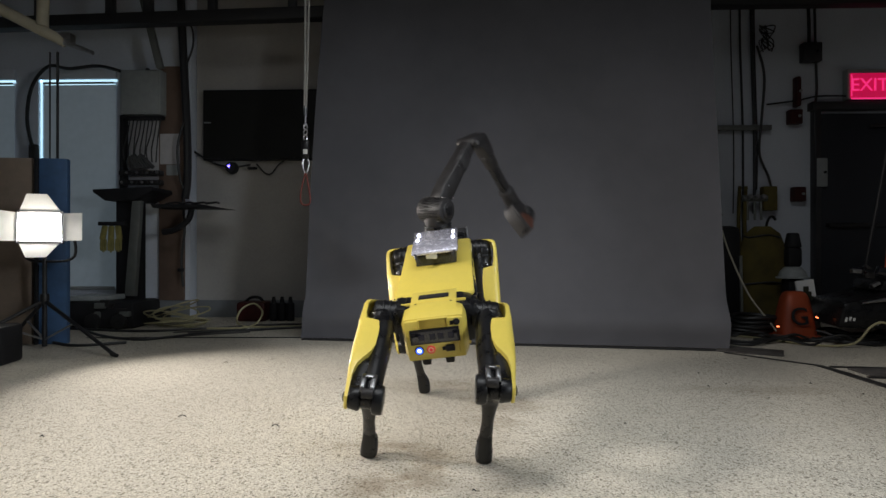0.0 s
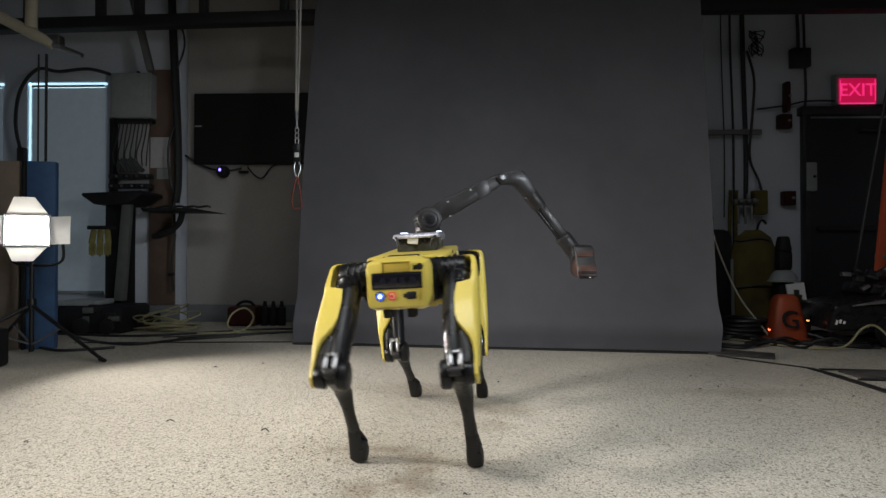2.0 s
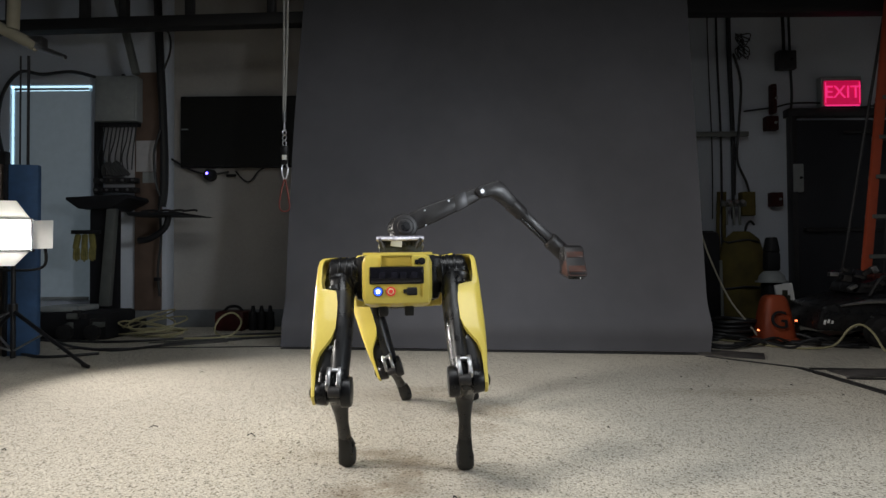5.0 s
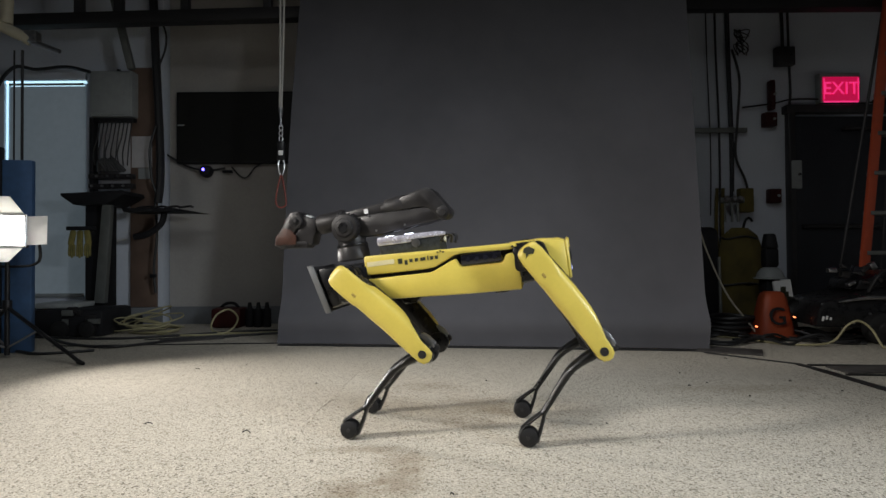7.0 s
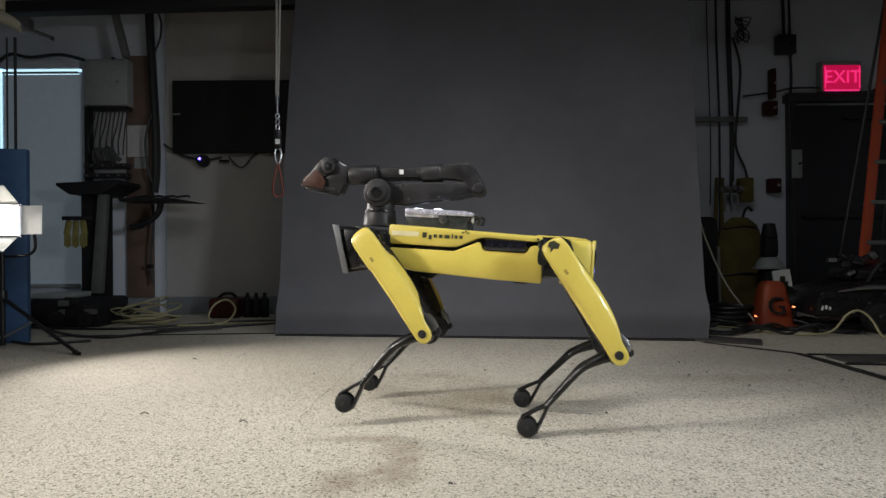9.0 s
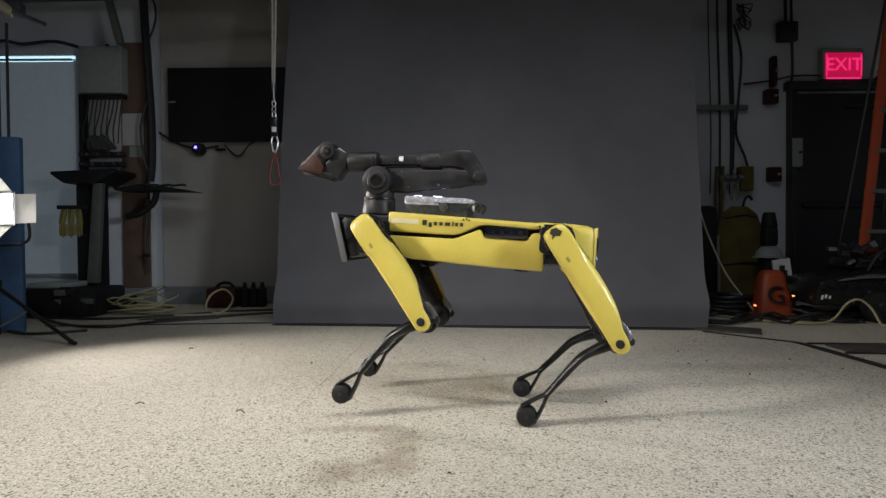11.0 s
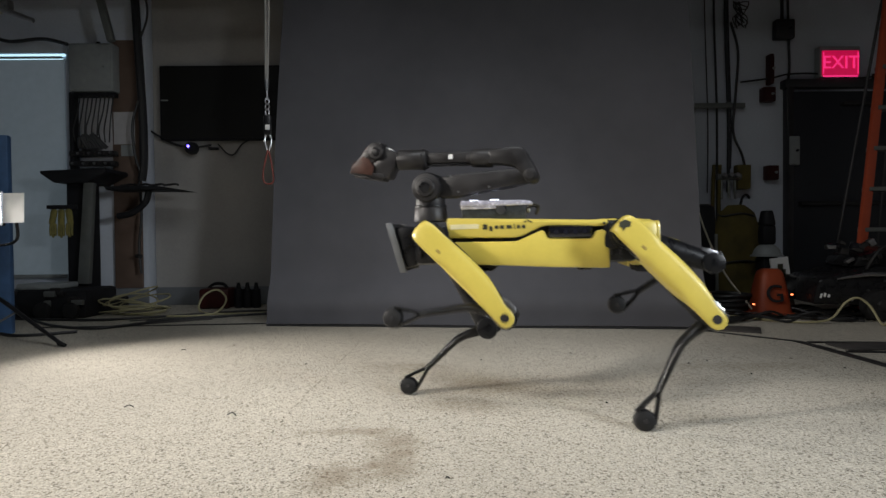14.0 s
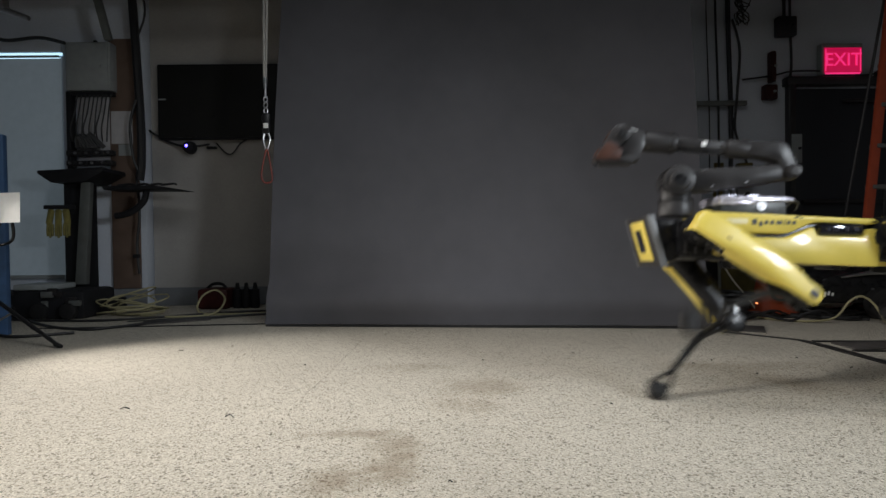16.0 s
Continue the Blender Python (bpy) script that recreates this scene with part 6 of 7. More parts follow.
key(4.6, (-0.126, 1.967, 0.512, 1.437, 0.043, -0.067), (-0.157, 2.345, 0.030), (0.113, 2.334, 0.030), (-0.264, 1.614, 0.030), (0.059, 1.581, 0.030), (-1.258, -0.566, 1.470, -1.466, 0.220, 0.871))
key(4.8, (-0.139, 1.874, 0.512, 1.649, 0.061, -0.001), (-0.157, 2.345, 0.030), (0.113, 2.334, 0.030), (-0.264, 1.614, 0.030), (0.059, 1.581, 0.030), (-1.359, -0.428, 1.094, -1.595, 0.304, 0.686))
key(5, (-0.136, 1.892, 0.513, 1.625, 0.025, -0.008), (-0.157, 2.345, 0.030), (0.113, 2.334, 0.030), (-0.264, 1.614, 0.030), (0.059, 1.581, 0.030), (-1.353, -0.428, 1.150, -1.590, 0.267, 0.730))
key(5.2, (-0.135, 1.926, 0.513, 1.737, 0.030, -0.018), (-0.157, 2.345, 0.030), (-0.010, 2.348, 0.140), (-0.141, 1.584, 0.140), (0.059, 1.581, 0.030), (-1.142, -0.835, 1.462, -1.345, 0.194, 0.618))
key(5.4, (-0.119, 1.953, 0.522, 1.954, 0.027, -0.018), (-0.157, 2.345, 0.030), (-0.135, 2.367, 0.030), (-0.021, 1.561, 0.030), (0.059, 1.581, 0.030), (-0.932, -1.241, 1.775, -1.101, 0.121, 0.506))
key(5.6, (-0.102, 1.980, 0.532, 2.172, 0.024, -0.018), (-0.303, 2.102, 0.141), (-0.135, 2.367, 0.030), (-0.021, 1.561, 0.030), (0.170, 1.809, 0.140), (-0.721, -1.648, 2.088, -0.856, 0.048, 0.393))
key(5.8, (-0.086, 2.006, 0.541, 2.390, 0.022, -0.017), (-0.448, 1.863, 0.031), (-0.135, 2.367, 0.030), (-0.021, 1.561, 0.030), (0.278, 2.047, 0.030), (-0.510, -2.054, 2.400, -0.612, -0.025, 0.281))
key(6.1, (-0.068, 2.037, 0.552, 2.628, 0.018, -0.019), (-0.448, 1.863, 0.031), (-0.290, 2.247, 0.139), (0.118, 1.647, 0.143), (0.278, 2.047, 0.030), (-0.194, -2.664, 2.869, -0.245, -0.134, 0.112))
key(6.3, (-0.061, 2.051, 0.555, 2.714, 0.017, -0.022), (-0.461, 1.884, 0.030), (-0.312, 2.326, 0.106), (0.145, 1.804, 0.094), (0.291, 2.102, 0.031), (0.017, -3.070, 3.182, 0.000, -0.207, 0.000))
key(6.4, (-0.064, 1.987, 0.529, 2.894, -0.099, -0.002), (-0.448, 1.863, 0.031), (-0.446, 2.127, 0.029), (0.257, 1.732, 0.035), (0.278, 2.047, 0.030), (0.017, -3.070, 3.182, 0.000, -0.207, 0.000))
key(6.5, (-0.061, 1.951, 0.513, 2.941, -0.021, -0.012), (-0.445, 1.844, 0.032), (-0.438, 2.107, 0.029), (0.257, 1.736, 0.031), (0.279, 2.037, 0.030), (0.017, -3.070, 3.182, 0.000, -0.207, 0.000))
key(6.6, (-0.056, 1.968, 0.498, 2.992, 0.023, -0.008), (-0.443, 1.836, 0.033), (-0.442, 2.115, 0.029), (0.265, 1.743, 0.033), (0.279, 2.050, 0.030), (-0.001, -3.081, 3.189, 0.000, -0.194, 0.000))
key(6.8, (-0.011, 1.959, 0.565, 2.990, -0.027, -0.030), (-0.352, 1.843, 0.152), (-0.301, 2.153, 0.124), (0.261, 1.752, 0.033), (0.286, 2.052, 0.030), (-0.037, -3.103, 3.203, 0.000, -0.166, 0.000))
key(6.9, (-0.007, 1.955, 0.556, 2.992, -0.002, -0.036), (-0.308, 1.846, 0.119), (-0.258, 2.145, 0.111), (0.261, 1.756, 0.032), (0.286, 2.047, 0.030), (-0.055, -3.114, 3.210, 0.000, -0.153, 0.000))
key(7, (-0.014, 1.937, 0.511, 2.979, 0.119, -0.026), (-0.278, 1.817, 0.031), (-0.245, 2.106, 0.030), (0.258, 1.733, 0.031), (0.282, 2.043, 0.030), (-0.073, -3.125, 3.217, 0.000, -0.139, 0.000))
key(7.2, (0.000, 1.952, 0.554, 2.995, 0.164, -0.030), (-0.274, 1.833, 0.034), (-0.247, 2.141, 0.030), (0.254, 1.759, 0.032), (0.281, 2.065, 0.030), (-0.002, -3.094, 3.188, 0.000, -0.168, 0.000))
key(7.3, (0.031, 1.950, 0.579, 2.984, 0.181, -0.013), (-0.278, 1.785, 0.148), (-0.239, 2.136, 0.146), (0.254, 1.759, 0.031), (0.284, 2.070, 0.030), (0.033, -3.078, 3.173, 0.000, -0.183, 0.000))
key(7.5, (0.065, 1.944, 0.556, 2.968, 0.126, -0.005), (-0.302, 1.648, 0.028), (-0.236, 2.257, 0.032), (0.251, 1.724, 0.031), (0.282, 2.043, 0.030), (0.104, -3.047, 3.143, 0.000, -0.212, 0.000))
key(7.6, (0.068, 1.943, 0.509, 2.963, 0.115, 0.001), (-0.298, 1.666, 0.029), (-0.218, 2.177, 0.031), (0.255, 1.725, 0.030), (0.286, 2.036, 0.030), (0.021, -3.032, 3.089, 0.000, -0.633, 0.000))
key(7.7, (0.071, 1.955, 0.504, 2.936, 0.075, -0.004), (-0.301, 1.678, 0.030), (-0.217, 2.244, 0.032), (0.256, 1.726, 0.029), (0.286, 2.039, 0.030), (-0.063, -3.018, 3.034, 0.000, -1.055, 0.000))
key(7.8, (0.067, 1.969, 0.538, 2.954, -0.081, 0.019), (-0.298, 1.754, 0.153), (-0.227, 2.156, 0.174), (0.261, 1.745, 0.030), (0.290, 2.065, 0.030), (-0.018, -3.035, 3.068, 0.000, -0.761, 0.000))
key(8, (0.064, 1.950, 0.526, 2.943, -0.024, -0.016), (-0.279, 1.831, 0.031), (-0.239, 2.106, 0.029), (0.258, 1.730, 0.029), (0.295, 2.047, 0.030), (0.071, -3.067, 3.138, 0.000, -0.174, 0.000))
key(8.3, (0.084, 1.970, 0.540, 2.934, -0.010, -0.012), (-0.266, 1.844, 0.082), (-0.221, 2.177, 0.058), (0.260, 1.749, 0.029), (0.289, 2.047, 0.030), (0.076, -3.060, 3.114, 0.000, -0.187, 0.000))
key(8.5, (0.071, 1.955, 0.533, 2.952, -0.016, 0.032), (-0.312, 1.697, 0.072), (-0.222, 2.136, 0.108), (0.252, 1.729, 0.030), (0.286, 2.037, 0.030), (0.079, -3.055, 3.098, 0.000, -0.195, 0.000))
key(8.7, (0.077, 1.977, 0.492, 2.937, 0.085, 0.003), (-0.306, 1.685, 0.030), (-0.224, 2.271, 0.032), (0.259, 1.742, 0.029), (0.288, 2.038, 0.029), (0.134, -3.163, 3.061, 0.000, -0.664, 0.000))
key(8.8, (0.081, 1.973, 0.533, 2.938, -0.017, 0.033), (-0.284, 1.724, 0.068), (-0.228, 2.161, 0.109), (0.259, 1.745, 0.029), (0.288, 2.035, 0.030), (0.107, -3.132, 3.082, 0.000, -0.491, 0.000))
key(9, (0.064, 1.953, 0.539, 2.939, -0.057, -0.006), (-0.291, 1.835, 0.075), (-0.254, 2.158, 0.061), (0.256, 1.729, 0.030), (0.285, 2.042, 0.030), (0.053, -3.070, 3.126, 0.000, -0.146, 0.000))
key(9.2, (0.043, 1.974, 0.496, 2.959, 0.058, -0.002), (-0.285, 1.841, 0.031), (-0.242, 2.085, 0.028), (0.252, 1.746, 0.030), (0.287, 2.065, 0.030), (0.052, -3.071, 3.131, 0.000, -0.150, 0.000))
key(9.3, (0.084, 1.970, 0.540, 2.934, -0.010, -0.012), (-0.266, 1.844, 0.082), (-0.221, 2.177, 0.058), (0.260, 1.749, 0.029), (0.289, 2.047, 0.030), (0.076, -3.060, 3.114, 0.000, -0.187, 0.000))
key(9.5, (0.071, 1.955, 0.533, 2.952, -0.016, 0.032), (-0.312, 1.697, 0.072), (-0.222, 2.136, 0.108), (0.252, 1.729, 0.030), (0.286, 2.037, 0.030), (0.079, -3.055, 3.098, 0.000, -0.195, 0.000))
key(9.7, (0.077, 1.977, 0.492, 2.937, 0.085, 0.003), (-0.306, 1.685, 0.030), (-0.224, 2.271, 0.032), (0.259, 1.742, 0.029), (0.288, 2.038, 0.029), (0.134, -3.163, 3.061, 0.000, -0.664, 0.000))
key(9.8, (0.081, 1.973, 0.533, 2.938, -0.017, 0.033), (-0.284, 1.724, 0.068), (-0.228, 2.161, 0.109), (0.259, 1.745, 0.029), (0.288, 2.035, 0.030), (0.107, -3.132, 3.082, 0.000, -0.491, 0.000))
key(10, (0.064, 1.953, 0.539, 2.939, -0.057, -0.006), (-0.291, 1.835, 0.075), (-0.254, 2.158, 0.061), (0.256, 1.729, 0.030), (0.285, 2.042, 0.030), (0.053, -3.070, 3.126, 0.000, -0.146, 0.000))
key(10.2, (0.043, 1.974, 0.496, 2.959, 0.058, -0.002), (-0.285, 1.841, 0.031), (-0.242, 2.085, 0.028), (0.252, 1.746, 0.030), (0.287, 2.065, 0.030), (0.052, -3.071, 3.131, 0.000, -0.150, 0.000))
key(10.35, (0.084, 1.970, 0.540, 2.934, -0.010, -0.012), (-0.266, 1.844, 0.082), (-0.221, 2.177, 0.058), (0.260, 1.749, 0.029), (0.289, 2.047, 0.030), (0.076, -3.060, 3.114, 0.000, -0.187, 0.000))
key(10.55, (0.071, 1.955, 0.533, 2.952, -0.016, 0.032), (-0.312, 1.697, 0.072), (-0.222, 2.136, 0.108), (0.252, 1.729, 0.030), (0.286, 2.037, 0.030), (0.079, -3.055, 3.098, 0.000, -0.195, 0.000))
key(10.75, (0.077, 1.977, 0.492, 2.937, 0.085, 0.003), (-0.306, 1.685, 0.030), (-0.224, 2.271, 0.032), (0.259, 1.742, 0.029), (0.288, 2.038, 0.029), (0.134, -3.163, 3.061, 0.000, -0.664, 0.000))
key(10.85, (0.081, 1.973, 0.533, 2.938, -0.017, 0.033), (-0.284, 1.724, 0.068), (-0.228, 2.161, 0.109), (0.259, 1.745, 0.029), (0.288, 2.035, 0.030), (0.107, -3.132, 3.082, 0.000, -0.491, 0.000))
key(11.05, (0.064, 1.953, 0.539, 2.939, -0.057, -0.006), (-0.291, 1.835, 0.075), (-0.254, 2.158, 0.061), (0.256, 1.729, 0.030), (0.285, 2.042, 0.030), (0.053, -3.070, 3.126, 0.000, -0.146, 0.000))
key(11.25, (0.043, 1.974, 0.496, 2.959, 0.058, -0.002), (-0.285, 1.841, 0.031), (-0.242, 2.085, 0.028), (0.252, 1.746, 0.030), (0.287, 2.065, 0.030), (0.052, -3.071, 3.131, 0.000, -0.150, 0.000))
key(11.3, (0.053, 1.968, 0.490, 2.951, 0.117, -0.008), (-0.306, 1.676, 0.029), (-0.246, 2.253, 0.032), (0.255, 1.748, 0.030), (0.296, 2.076, 0.030), (0.042, -3.080, 3.184, 0.000, -0.188, 0.000))
key(11.5, (0.078, 1.972, 0.536, 2.952, -0.034, 0.027), (-0.294, 1.740, 0.055), (-0.210, 2.153, 0.106), (0.248, 1.740, 0.029), (0.280, 2.041, 0.030), (0.041, -3.081, 3.190, 0.000, -0.192, 0.000))
key(11.7, (0.090, 1.996, 0.541, 2.932, -0.040, -0.004), (-0.238, 1.857, 0.140), (-0.210, 2.200, 0.148), (0.254, 1.754, 0.029), (0.283, 2.069, 0.030), (0.058, -3.079, 3.182, 0.000, -0.203, 0.000))
key(11.8, (0.081, 1.983, 0.497, 2.951, 0.098, -0.002), (-0.234, 1.828, 0.031), (-0.203, 2.143, 0.029), (0.255, 1.758, 0.027), (0.284, 2.063, 0.030), (0.066, -3.078, 3.179, 0.000, -0.209, 0.000))
key(12, (0.039, 1.973, 0.489, 2.980, 0.020, 0.008), (-0.262, 1.816, 0.028), (-0.229, 2.123, 0.029), (0.262, 1.723, 0.029), (0.283, 2.050, 0.030), (0.083, -3.075, 3.171, 0.000, -0.220, 0.000))
key(12.2, (0.066, 1.990, 0.575, 2.972, 0.029, -0.014), (-0.266, 1.826, 0.031), (-0.246, 2.151, 0.029), (0.273, 1.784, 0.058), (0.312, 2.094, 0.033), (0.093, -3.055, 3.161, 0.000, -0.197, 0.000))
key(12.3, (0.058, 2.035, 0.577, 2.970, 0.037, -0.020), (-0.375, 1.874, 0.031), (-0.276, 2.237, 0.242), (0.288, 1.844, 0.238), (0.371, 2.048, 0.029), (0.099, -3.046, 3.156, 0.000, -0.186, 0.000))
key(12.4, (0.068, 2.028, 0.568, 2.962, 0.032, -0.014), (-0.373, 1.864, 0.025), (-0.405, 2.256, 0.270), (0.269, 1.826, 0.278), (0.371, 2.049, 0.029), (0.104, -3.036, 3.151, 0.000, -0.175, 0.000))
key(12.5, (0.056, 1.986, 0.561, 2.991, 0.027, -0.005), (-0.254, 1.849, 0.029), (-0.455, 2.199, 0.115), (0.259, 1.777, 0.110), (0.468, 2.021, 0.029), (0.109, -3.026, 3.146, 0.000, -0.163, 0.000))
key(12.7, (0.086, 1.978, 0.522, 2.955, 0.078, -0.001), (-0.205, 1.814, 0.029), (-0.470, 2.172, 0.029), (0.246, 1.776, 0.028), (0.486, 2.015, 0.030), (0.129, -3.059, 3.162, 0.000, -0.160, 0.000))
key(12.8, (0.095, 2.009, 0.566, 2.884, -0.046, -0.038), (-0.205, 1.959, 0.268), (-0.326, 2.136, 0.028), (0.386, 1.741, 0.027), (0.495, 2.064, 0.279), (0.139, -3.076, 3.170, 0.000, -0.159, 0.000))
key(12.9, (0.086, 1.999, 0.530, 2.947, 0.026, 0.010), (-0.299, 1.866, 0.308), (-0.325, 2.130, 0.028), (0.383, 1.736, 0.026), (0.425, 2.076, 0.313), (0.149, -3.093, 3.178, 0.000, -0.157, 0.000))
key(13, (0.088, 1.966, 0.517, 2.956, 0.017, 0.000), (-0.413, 1.856, 0.130), (-0.201, 2.103, 0.029), (0.493, 1.702, 0.029), (0.326, 2.063, 0.122), (0.159, -3.110, 3.186, 0.000, -0.156, 0.000))
key(13.2, (0.116, 2.000, 0.458, 2.959, 0.077, 0.023), (-0.429, 1.856, 0.031), (-0.146, 2.081, 0.027), (0.551, 1.707, 0.029), (0.311, 2.072, 0.029), (0.128, -3.077, 3.143, 0.000, -0.194, 0.000))
key(13.3, (0.122, 2.028, 0.493, 2.976, 0.053, -0.007), (-0.395, 1.858, 0.033), (-0.270, 2.233, 0.084), (0.583, 1.791, 0.106), (0.345, 2.066, 0.029), (0.112, -3.061, 3.122, 0.000, -0.212, 0.000))
key(13.4, (0.127, 2.008, 0.497, 2.937, -0.006, -0.007), (-0.277, 1.877, 0.028), (-0.257, 2.231, 0.298), (0.439, 1.759, 0.308), (0.436, 2.024, 0.029), (0.096, -3.044, 3.101, 0.000, -0.231, 0.000))
key(13.5, (0.119, 2.003, 0.513, 3.000, 0.020, 0.013), (-0.288, 1.838, 0.027), (-0.312, 2.200, 0.277), (0.380, 1.768, 0.287), (0.433, 2.023, 0.029), (0.081, -3.028, 3.080, 0.000, -0.250, 0.000))
key(13.7, (0.144, 1.978, 0.452, 3.017, 0.080, -0.003), (-0.122, 1.816, 0.029), (-0.355, 2.127, 0.028), (0.346, 1.800, 0.023), (0.585, 2.016, 0.029), (0.000, -3.045, 3.062, 0.000, -0.186, 0.000))
key(13.8, (0.214, 1.961, 0.540, 2.950, 0.071, -0.047), (-0.094, 1.860, 0.114), (-0.301, 2.216, 0.043), (0.405, 1.784, 0.034), (0.564, 2.057, 0.113), (-0.040, -3.053, 3.053, 0.000, -0.155, 0.000))
key(13.9, (0.226, 1.965, 0.532, 2.956, 0.064, -0.003), (-0.116, 1.826, 0.295), (-0.091, 2.097, 0.029), (0.591, 1.734, 0.025), (0.613, 2.039, 0.325), (-0.080, -3.061, 3.045, 0.000, -0.123, 0.000))
key(14, (0.262, 1.974, 0.522, 2.985, 0.014, -0.007), (-0.123, 1.852, 0.297), (-0.090, 2.098, 0.029), (0.580, 1.703, 0.026), (0.618, 2.065, 0.305), (-0.121, -3.070, 3.036, 0.000, -0.091, 0.000))
key(14.2, (0.361, 1.947, 0.478, 2.964, 0.155, -0.003), (-0.119, 1.808, 0.028), (0.162, 2.061, 0.028), (0.827, 1.716, 0.024), (0.615, 2.036, 0.030), (-0.089, -3.063, 3.022, 0.000, -0.087, 0.000))
key(14.3, (0.391, 1.962, 0.489, 3.009, 0.121, 0.012), (-0.121, 1.812, 0.028), (0.158, 2.056, 0.028), (0.828, 1.712, 0.023), (0.608, 2.018, 0.029), (-0.073, -3.059, 3.014, 0.000, -0.084, 0.000))
key(14.4, (0.435, 2.018, 0.544, 3.005, 0.150, -0.042), (0.101, 1.787, 0.027), (0.166, 2.205, 0.245), (0.883, 1.875, 0.274), (0.804, 1.985, 0.028), (-0.057, -3.055, 3.007, 0.000, -0.082, 0.000))
key(14.5, (0.434, 1.973, 0.516, 3.057, -0.022, 0.020), (0.103, 1.772, 0.026), (0.133, 2.132, 0.281), (0.804, 1.745, 0.285), (0.806, 1.970, 0.028), (-0.041, -3.052, 3.000, 0.000, -0.080, 0.000))
key(14.7, (0.528, 1.953, 0.455, 3.061, 0.079, 0.026), (0.334, 1.742, 0.028), (0.110, 2.066, 0.029), (0.769, 1.692, 0.028), (1.006, 1.966, 0.028), (-0.067, -3.055, 2.986, 0.000, -0.082, 0.000))
key(14.8, (0.570, 1.943, 0.474, 3.062, 0.122, 0.025), (0.336, 1.730, 0.030), (0.110, 2.066, 0.029), (0.763, 1.684, 0.027), (1.002, 1.958, 0.029), (-0.079, -3.057, 2.979, 0.000, -0.084, 0.000))
key(14.9, (0.625, 1.975, 0.536, 2.981, 0.094, -0.046), (0.376, 1.838, 0.127), (0.216, 2.190, 0.028), (0.945, 1.818, 0.009), (1.073, 2.065, 0.136), (-0.092, -3.059, 2.972, 0.000, -0.085, 0.000))
key(15, (0.655, 1.973, 0.518, 3.052, -0.006, 0.028), (0.311, 1.819, 0.284), (0.329, 2.044, 0.028), (0.981, 1.654, 0.027), (1.051, 2.075, 0.274), (-0.105, -3.061, 2.964, 0.000, -0.086, 0.000))
key(15.2, (0.719, 1.946, 0.462, 3.096, 0.061, 0.032), (0.291, 1.768, 0.026), (0.576, 2.001, 0.028), (1.160, 1.662, 0.024), (1.019, 1.965, 0.028), (-0.136, -3.090, 2.977, 0.000, 0.063, 0.000))
key(15.3, (0.743, 1.924, 0.484, 3.129, 0.065, 0.020), (0.298, 1.755, 0.029), (0.573, 1.995, 0.029), (1.168, 1.669, 0.023), (1.010, 1.951, 0.028), (-0.151, -3.105, 2.984, 0.000, 0.138, 0.000))
key(15.4, (0.792, 1.959, 0.569, 3.084, 0.132, -0.106), (0.462, 1.841, 0.015), (0.633, 2.148, 0.133), (1.378, 1.958, 0.257), (1.148, 1.954, 0.028), (-0.166, -3.120, 2.990, 0.000, 0.212, 0.000))
key(15.5, (0.833, 1.981, 0.538, 3.123, -0.001, -0.084), (0.503, 1.733, 0.026), (0.578, 2.145, 0.283), (1.370, 1.923, 0.257), (1.209, 1.958, 0.027), (-0.182, -3.134, 2.996, 0.000, 0.287, 0.000))
key(15.7, (0.920, 1.974, 0.450, 3.103, 0.019, 0.061), (0.722, 1.705, 0.029), (0.528, 2.047, 0.029), (1.126, 1.653, 0.028), (1.438, 1.941, 0.027), (-0.165, -3.108, 2.980, 0.000, 0.238, 0.000))
key(15.9, (0.992, 1.981, 0.470, 3.131, 0.067, 0.031), (0.722, 1.703, 0.031), (0.540, 2.037, 0.028), (1.258, 1.744, 0.009), (1.570, 2.103, 0.069), (-0.148, -3.082, 2.964, 0.000, 0.190, 0.000))
key(16, (1.033, 1.958, 0.512, 3.117, -0.020, 0.044), (0.711, 1.757, 0.285), (0.712, 2.000, 0.029), (1.327, 1.625, 0.029), (1.538, 2.079, 0.257), (-0.139, -3.068, 2.956, 0.000, 0.166, 0.000))


def eased(ts, vs, at):
    """A curve through the keys that never overshoots them."""
    h, d = np.diff(ts), np.diff(vs) / np.diff(ts)
    m = np.zeros(len(vs))
    m[0], m[-1] = d[0], d[-1]
    for i in range(1, len(vs) - 1):
        if d[i - 1] * d[i] > 0:
            w1, w2 = 2 * h[i] + h[i - 1], h[i] + 2 * h[i - 1]
            m[i] = (w1 + w2) / (w1 / d[i - 1] + w2 / d[i])
    i = np.clip(np.searchsorted(ts, at, side="right") - 1, 0, len(h) - 1)
    u = (at - ts[i]) / h[i]
    return (2 * u ** 3 - 3 * u ** 2 + 1) * vs[i] + (u ** 3 - 2 * u ** 2 + u) * h[i] * m[i] + (-2 * u ** 3 + 3 * u ** 2) * vs[i + 1] + (u ** 3 - u ** 2) * h[i] * m[i + 1]


def turn(axis, a):
    return Matrix.Rotation(a, 4, axis)


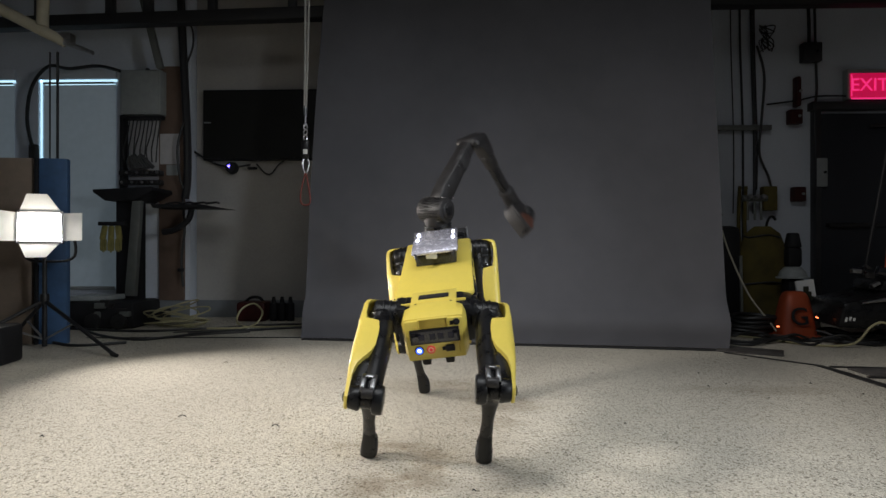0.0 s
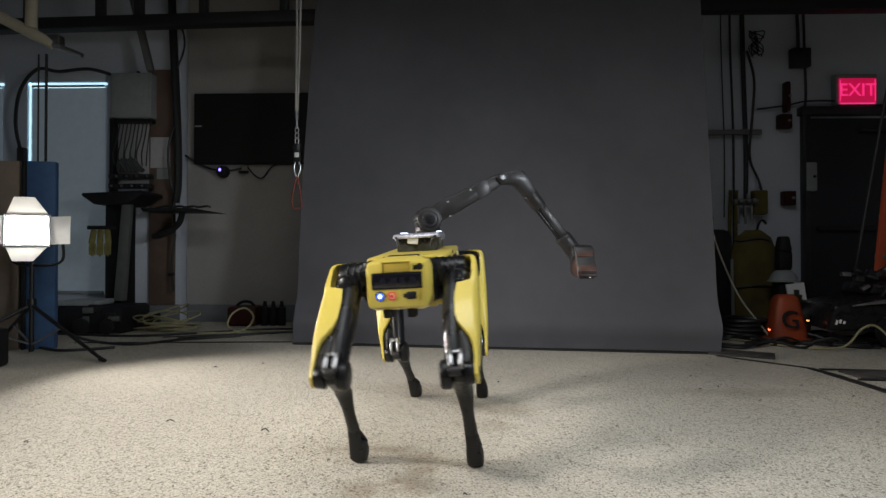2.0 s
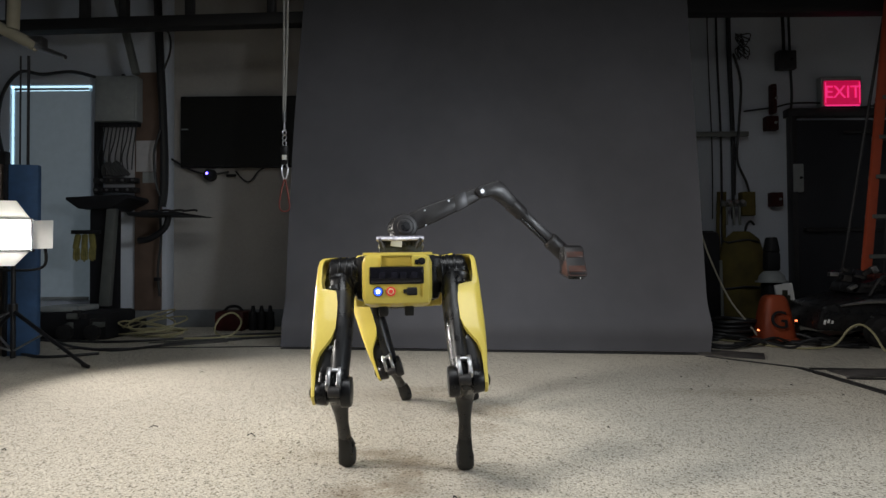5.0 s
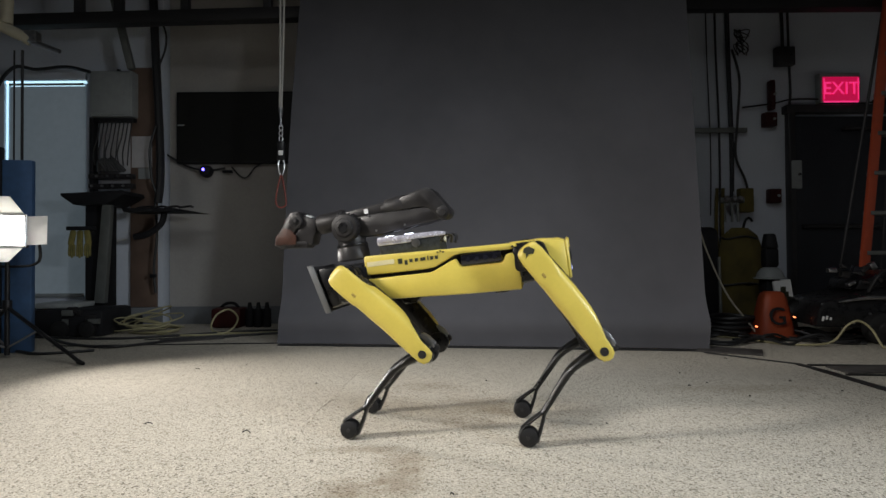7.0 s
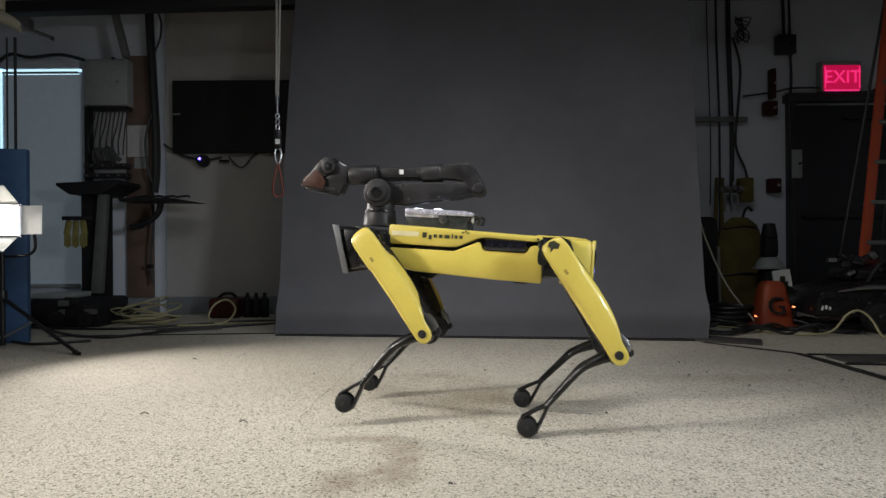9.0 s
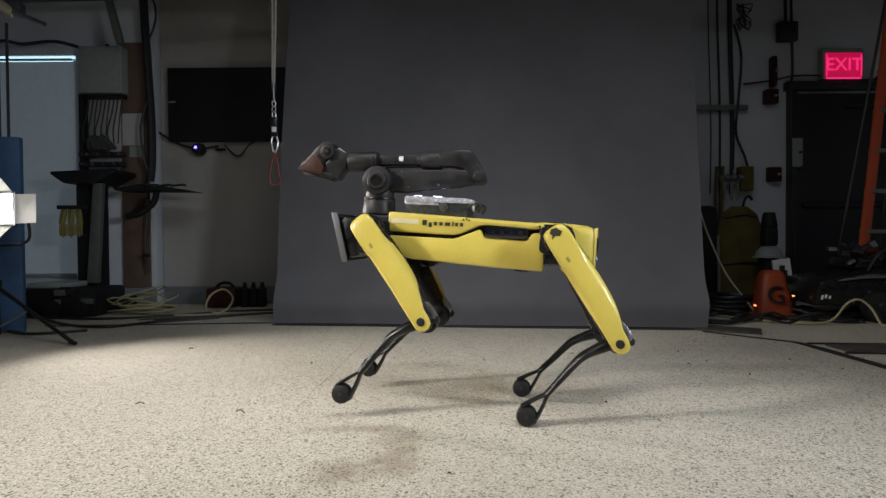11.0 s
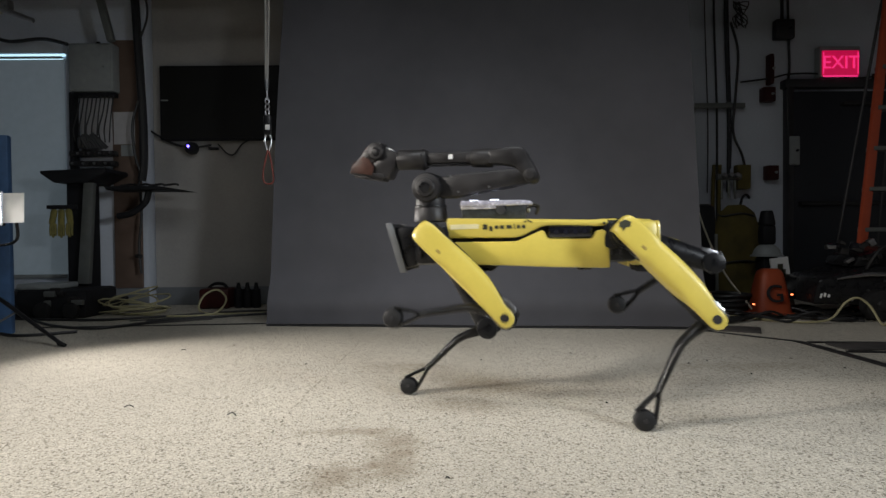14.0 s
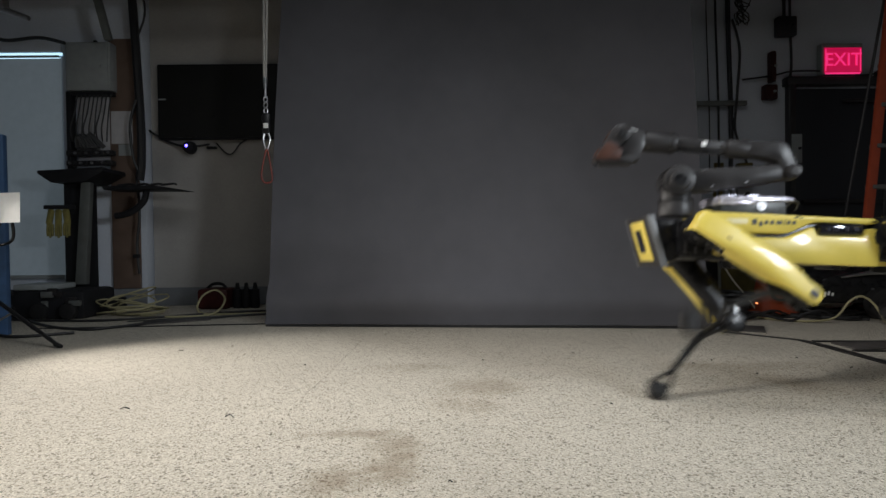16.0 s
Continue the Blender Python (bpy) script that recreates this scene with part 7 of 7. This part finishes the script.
def leg_pose(sx, sy, foot):
    """Hip, thigh and shin poses, in the robot's space, that put the foot there."""
    root = Vector((HIP_X[sx], sy * HIP_Y, HIP_Z))
    v = foot - root
    reach = math.sqrt(max(v.y ** 2 + v.z ** 2 - OUT ** 2, 1e-6))
    a = math.atan2(v.z, v.y) + math.atan2(reach, sy * OUT)
    hip = Matrix.Translation(root) @ turn("X", a)
    q = hip.inverted() @ foot - Vector((0, sy * OUT, 0))
    l1, l2 = math.hypot(THIGH.x, THIGH.z), SHIN
    dist = min(max(math.hypot(q.x, q.z), 0.12), l1 + l2 - 0.0005)
    bend = math.acos((l1 * l1 + l2 * l2 - dist * dist) / (2 * l1 * l2))
    lift = math.acos((l1 * l1 + dist * dist - l2 * l2) / (2 * l1 * dist))
    b = math.atan2(-q.x, -q.z) + lift + math.atan2(THIGH.x, -THIGH.z)
    c = -(math.pi - bend) - math.atan2(THIGH.x, -THIGH.z)
    thigh = hip @ Matrix.Translation((0, sy * OUT, 0)) @ turn("Y", b)
    return hip, thigh, thigh @ Matrix.Translation(THIGH) @ turn("Y", c)


def motions():
    table = np.array(KEYED)
    times = np.round(np.arange(0, 16.01, 0.1), 2)
    cols = np.array([eased(table[:, 0], table[:, i], times) for i in range(1, table.shape[1])]).T
    rows = {ob: [] for ob in (robot, TURRET, UPPER, FORE, GRIP, *[o for trio in PARTS.values() for o in trio])}
    for t, v in zip(times, cols):
        base = Matrix.Translation(v[0:3]) @ turn("Z", v[3]) @ turn("Y", v[4]) @ turn("X", v[5])
        rows[robot].append((t, base))
        inv = base.inverted()
        for k, (name, sx, sy) in enumerate(LEGS):
            for ob, m in zip(PARTS[name], leg_pose(sx, sy, inv @ Vector(v[6 + 3 * k:9 + 3 * k]))):
                rows[ob].append((t, m))
        a0, a1, a2, yaw, pitch, roll = v[18:24]
        m = Matrix.Translation(ARM_ROOT) @ turn("Z", a0)
        rows[TURRET].append((t, m))
        m = m @ turn("Y", a1)
        rows[UPPER].append((t, m))
        m = m @ Matrix.Translation(ARM_UP) @ turn("Y", a2)
        rows[FORE].append((t, m))
        rows[GRIP].append((t, m @ Matrix.Translation(ARM_FORE) @ turn("Z", yaw) @ turn("Y", pitch) @ turn("X", roll)))
    for ob, r in rows.items():
        walk(ob, r)


motions()
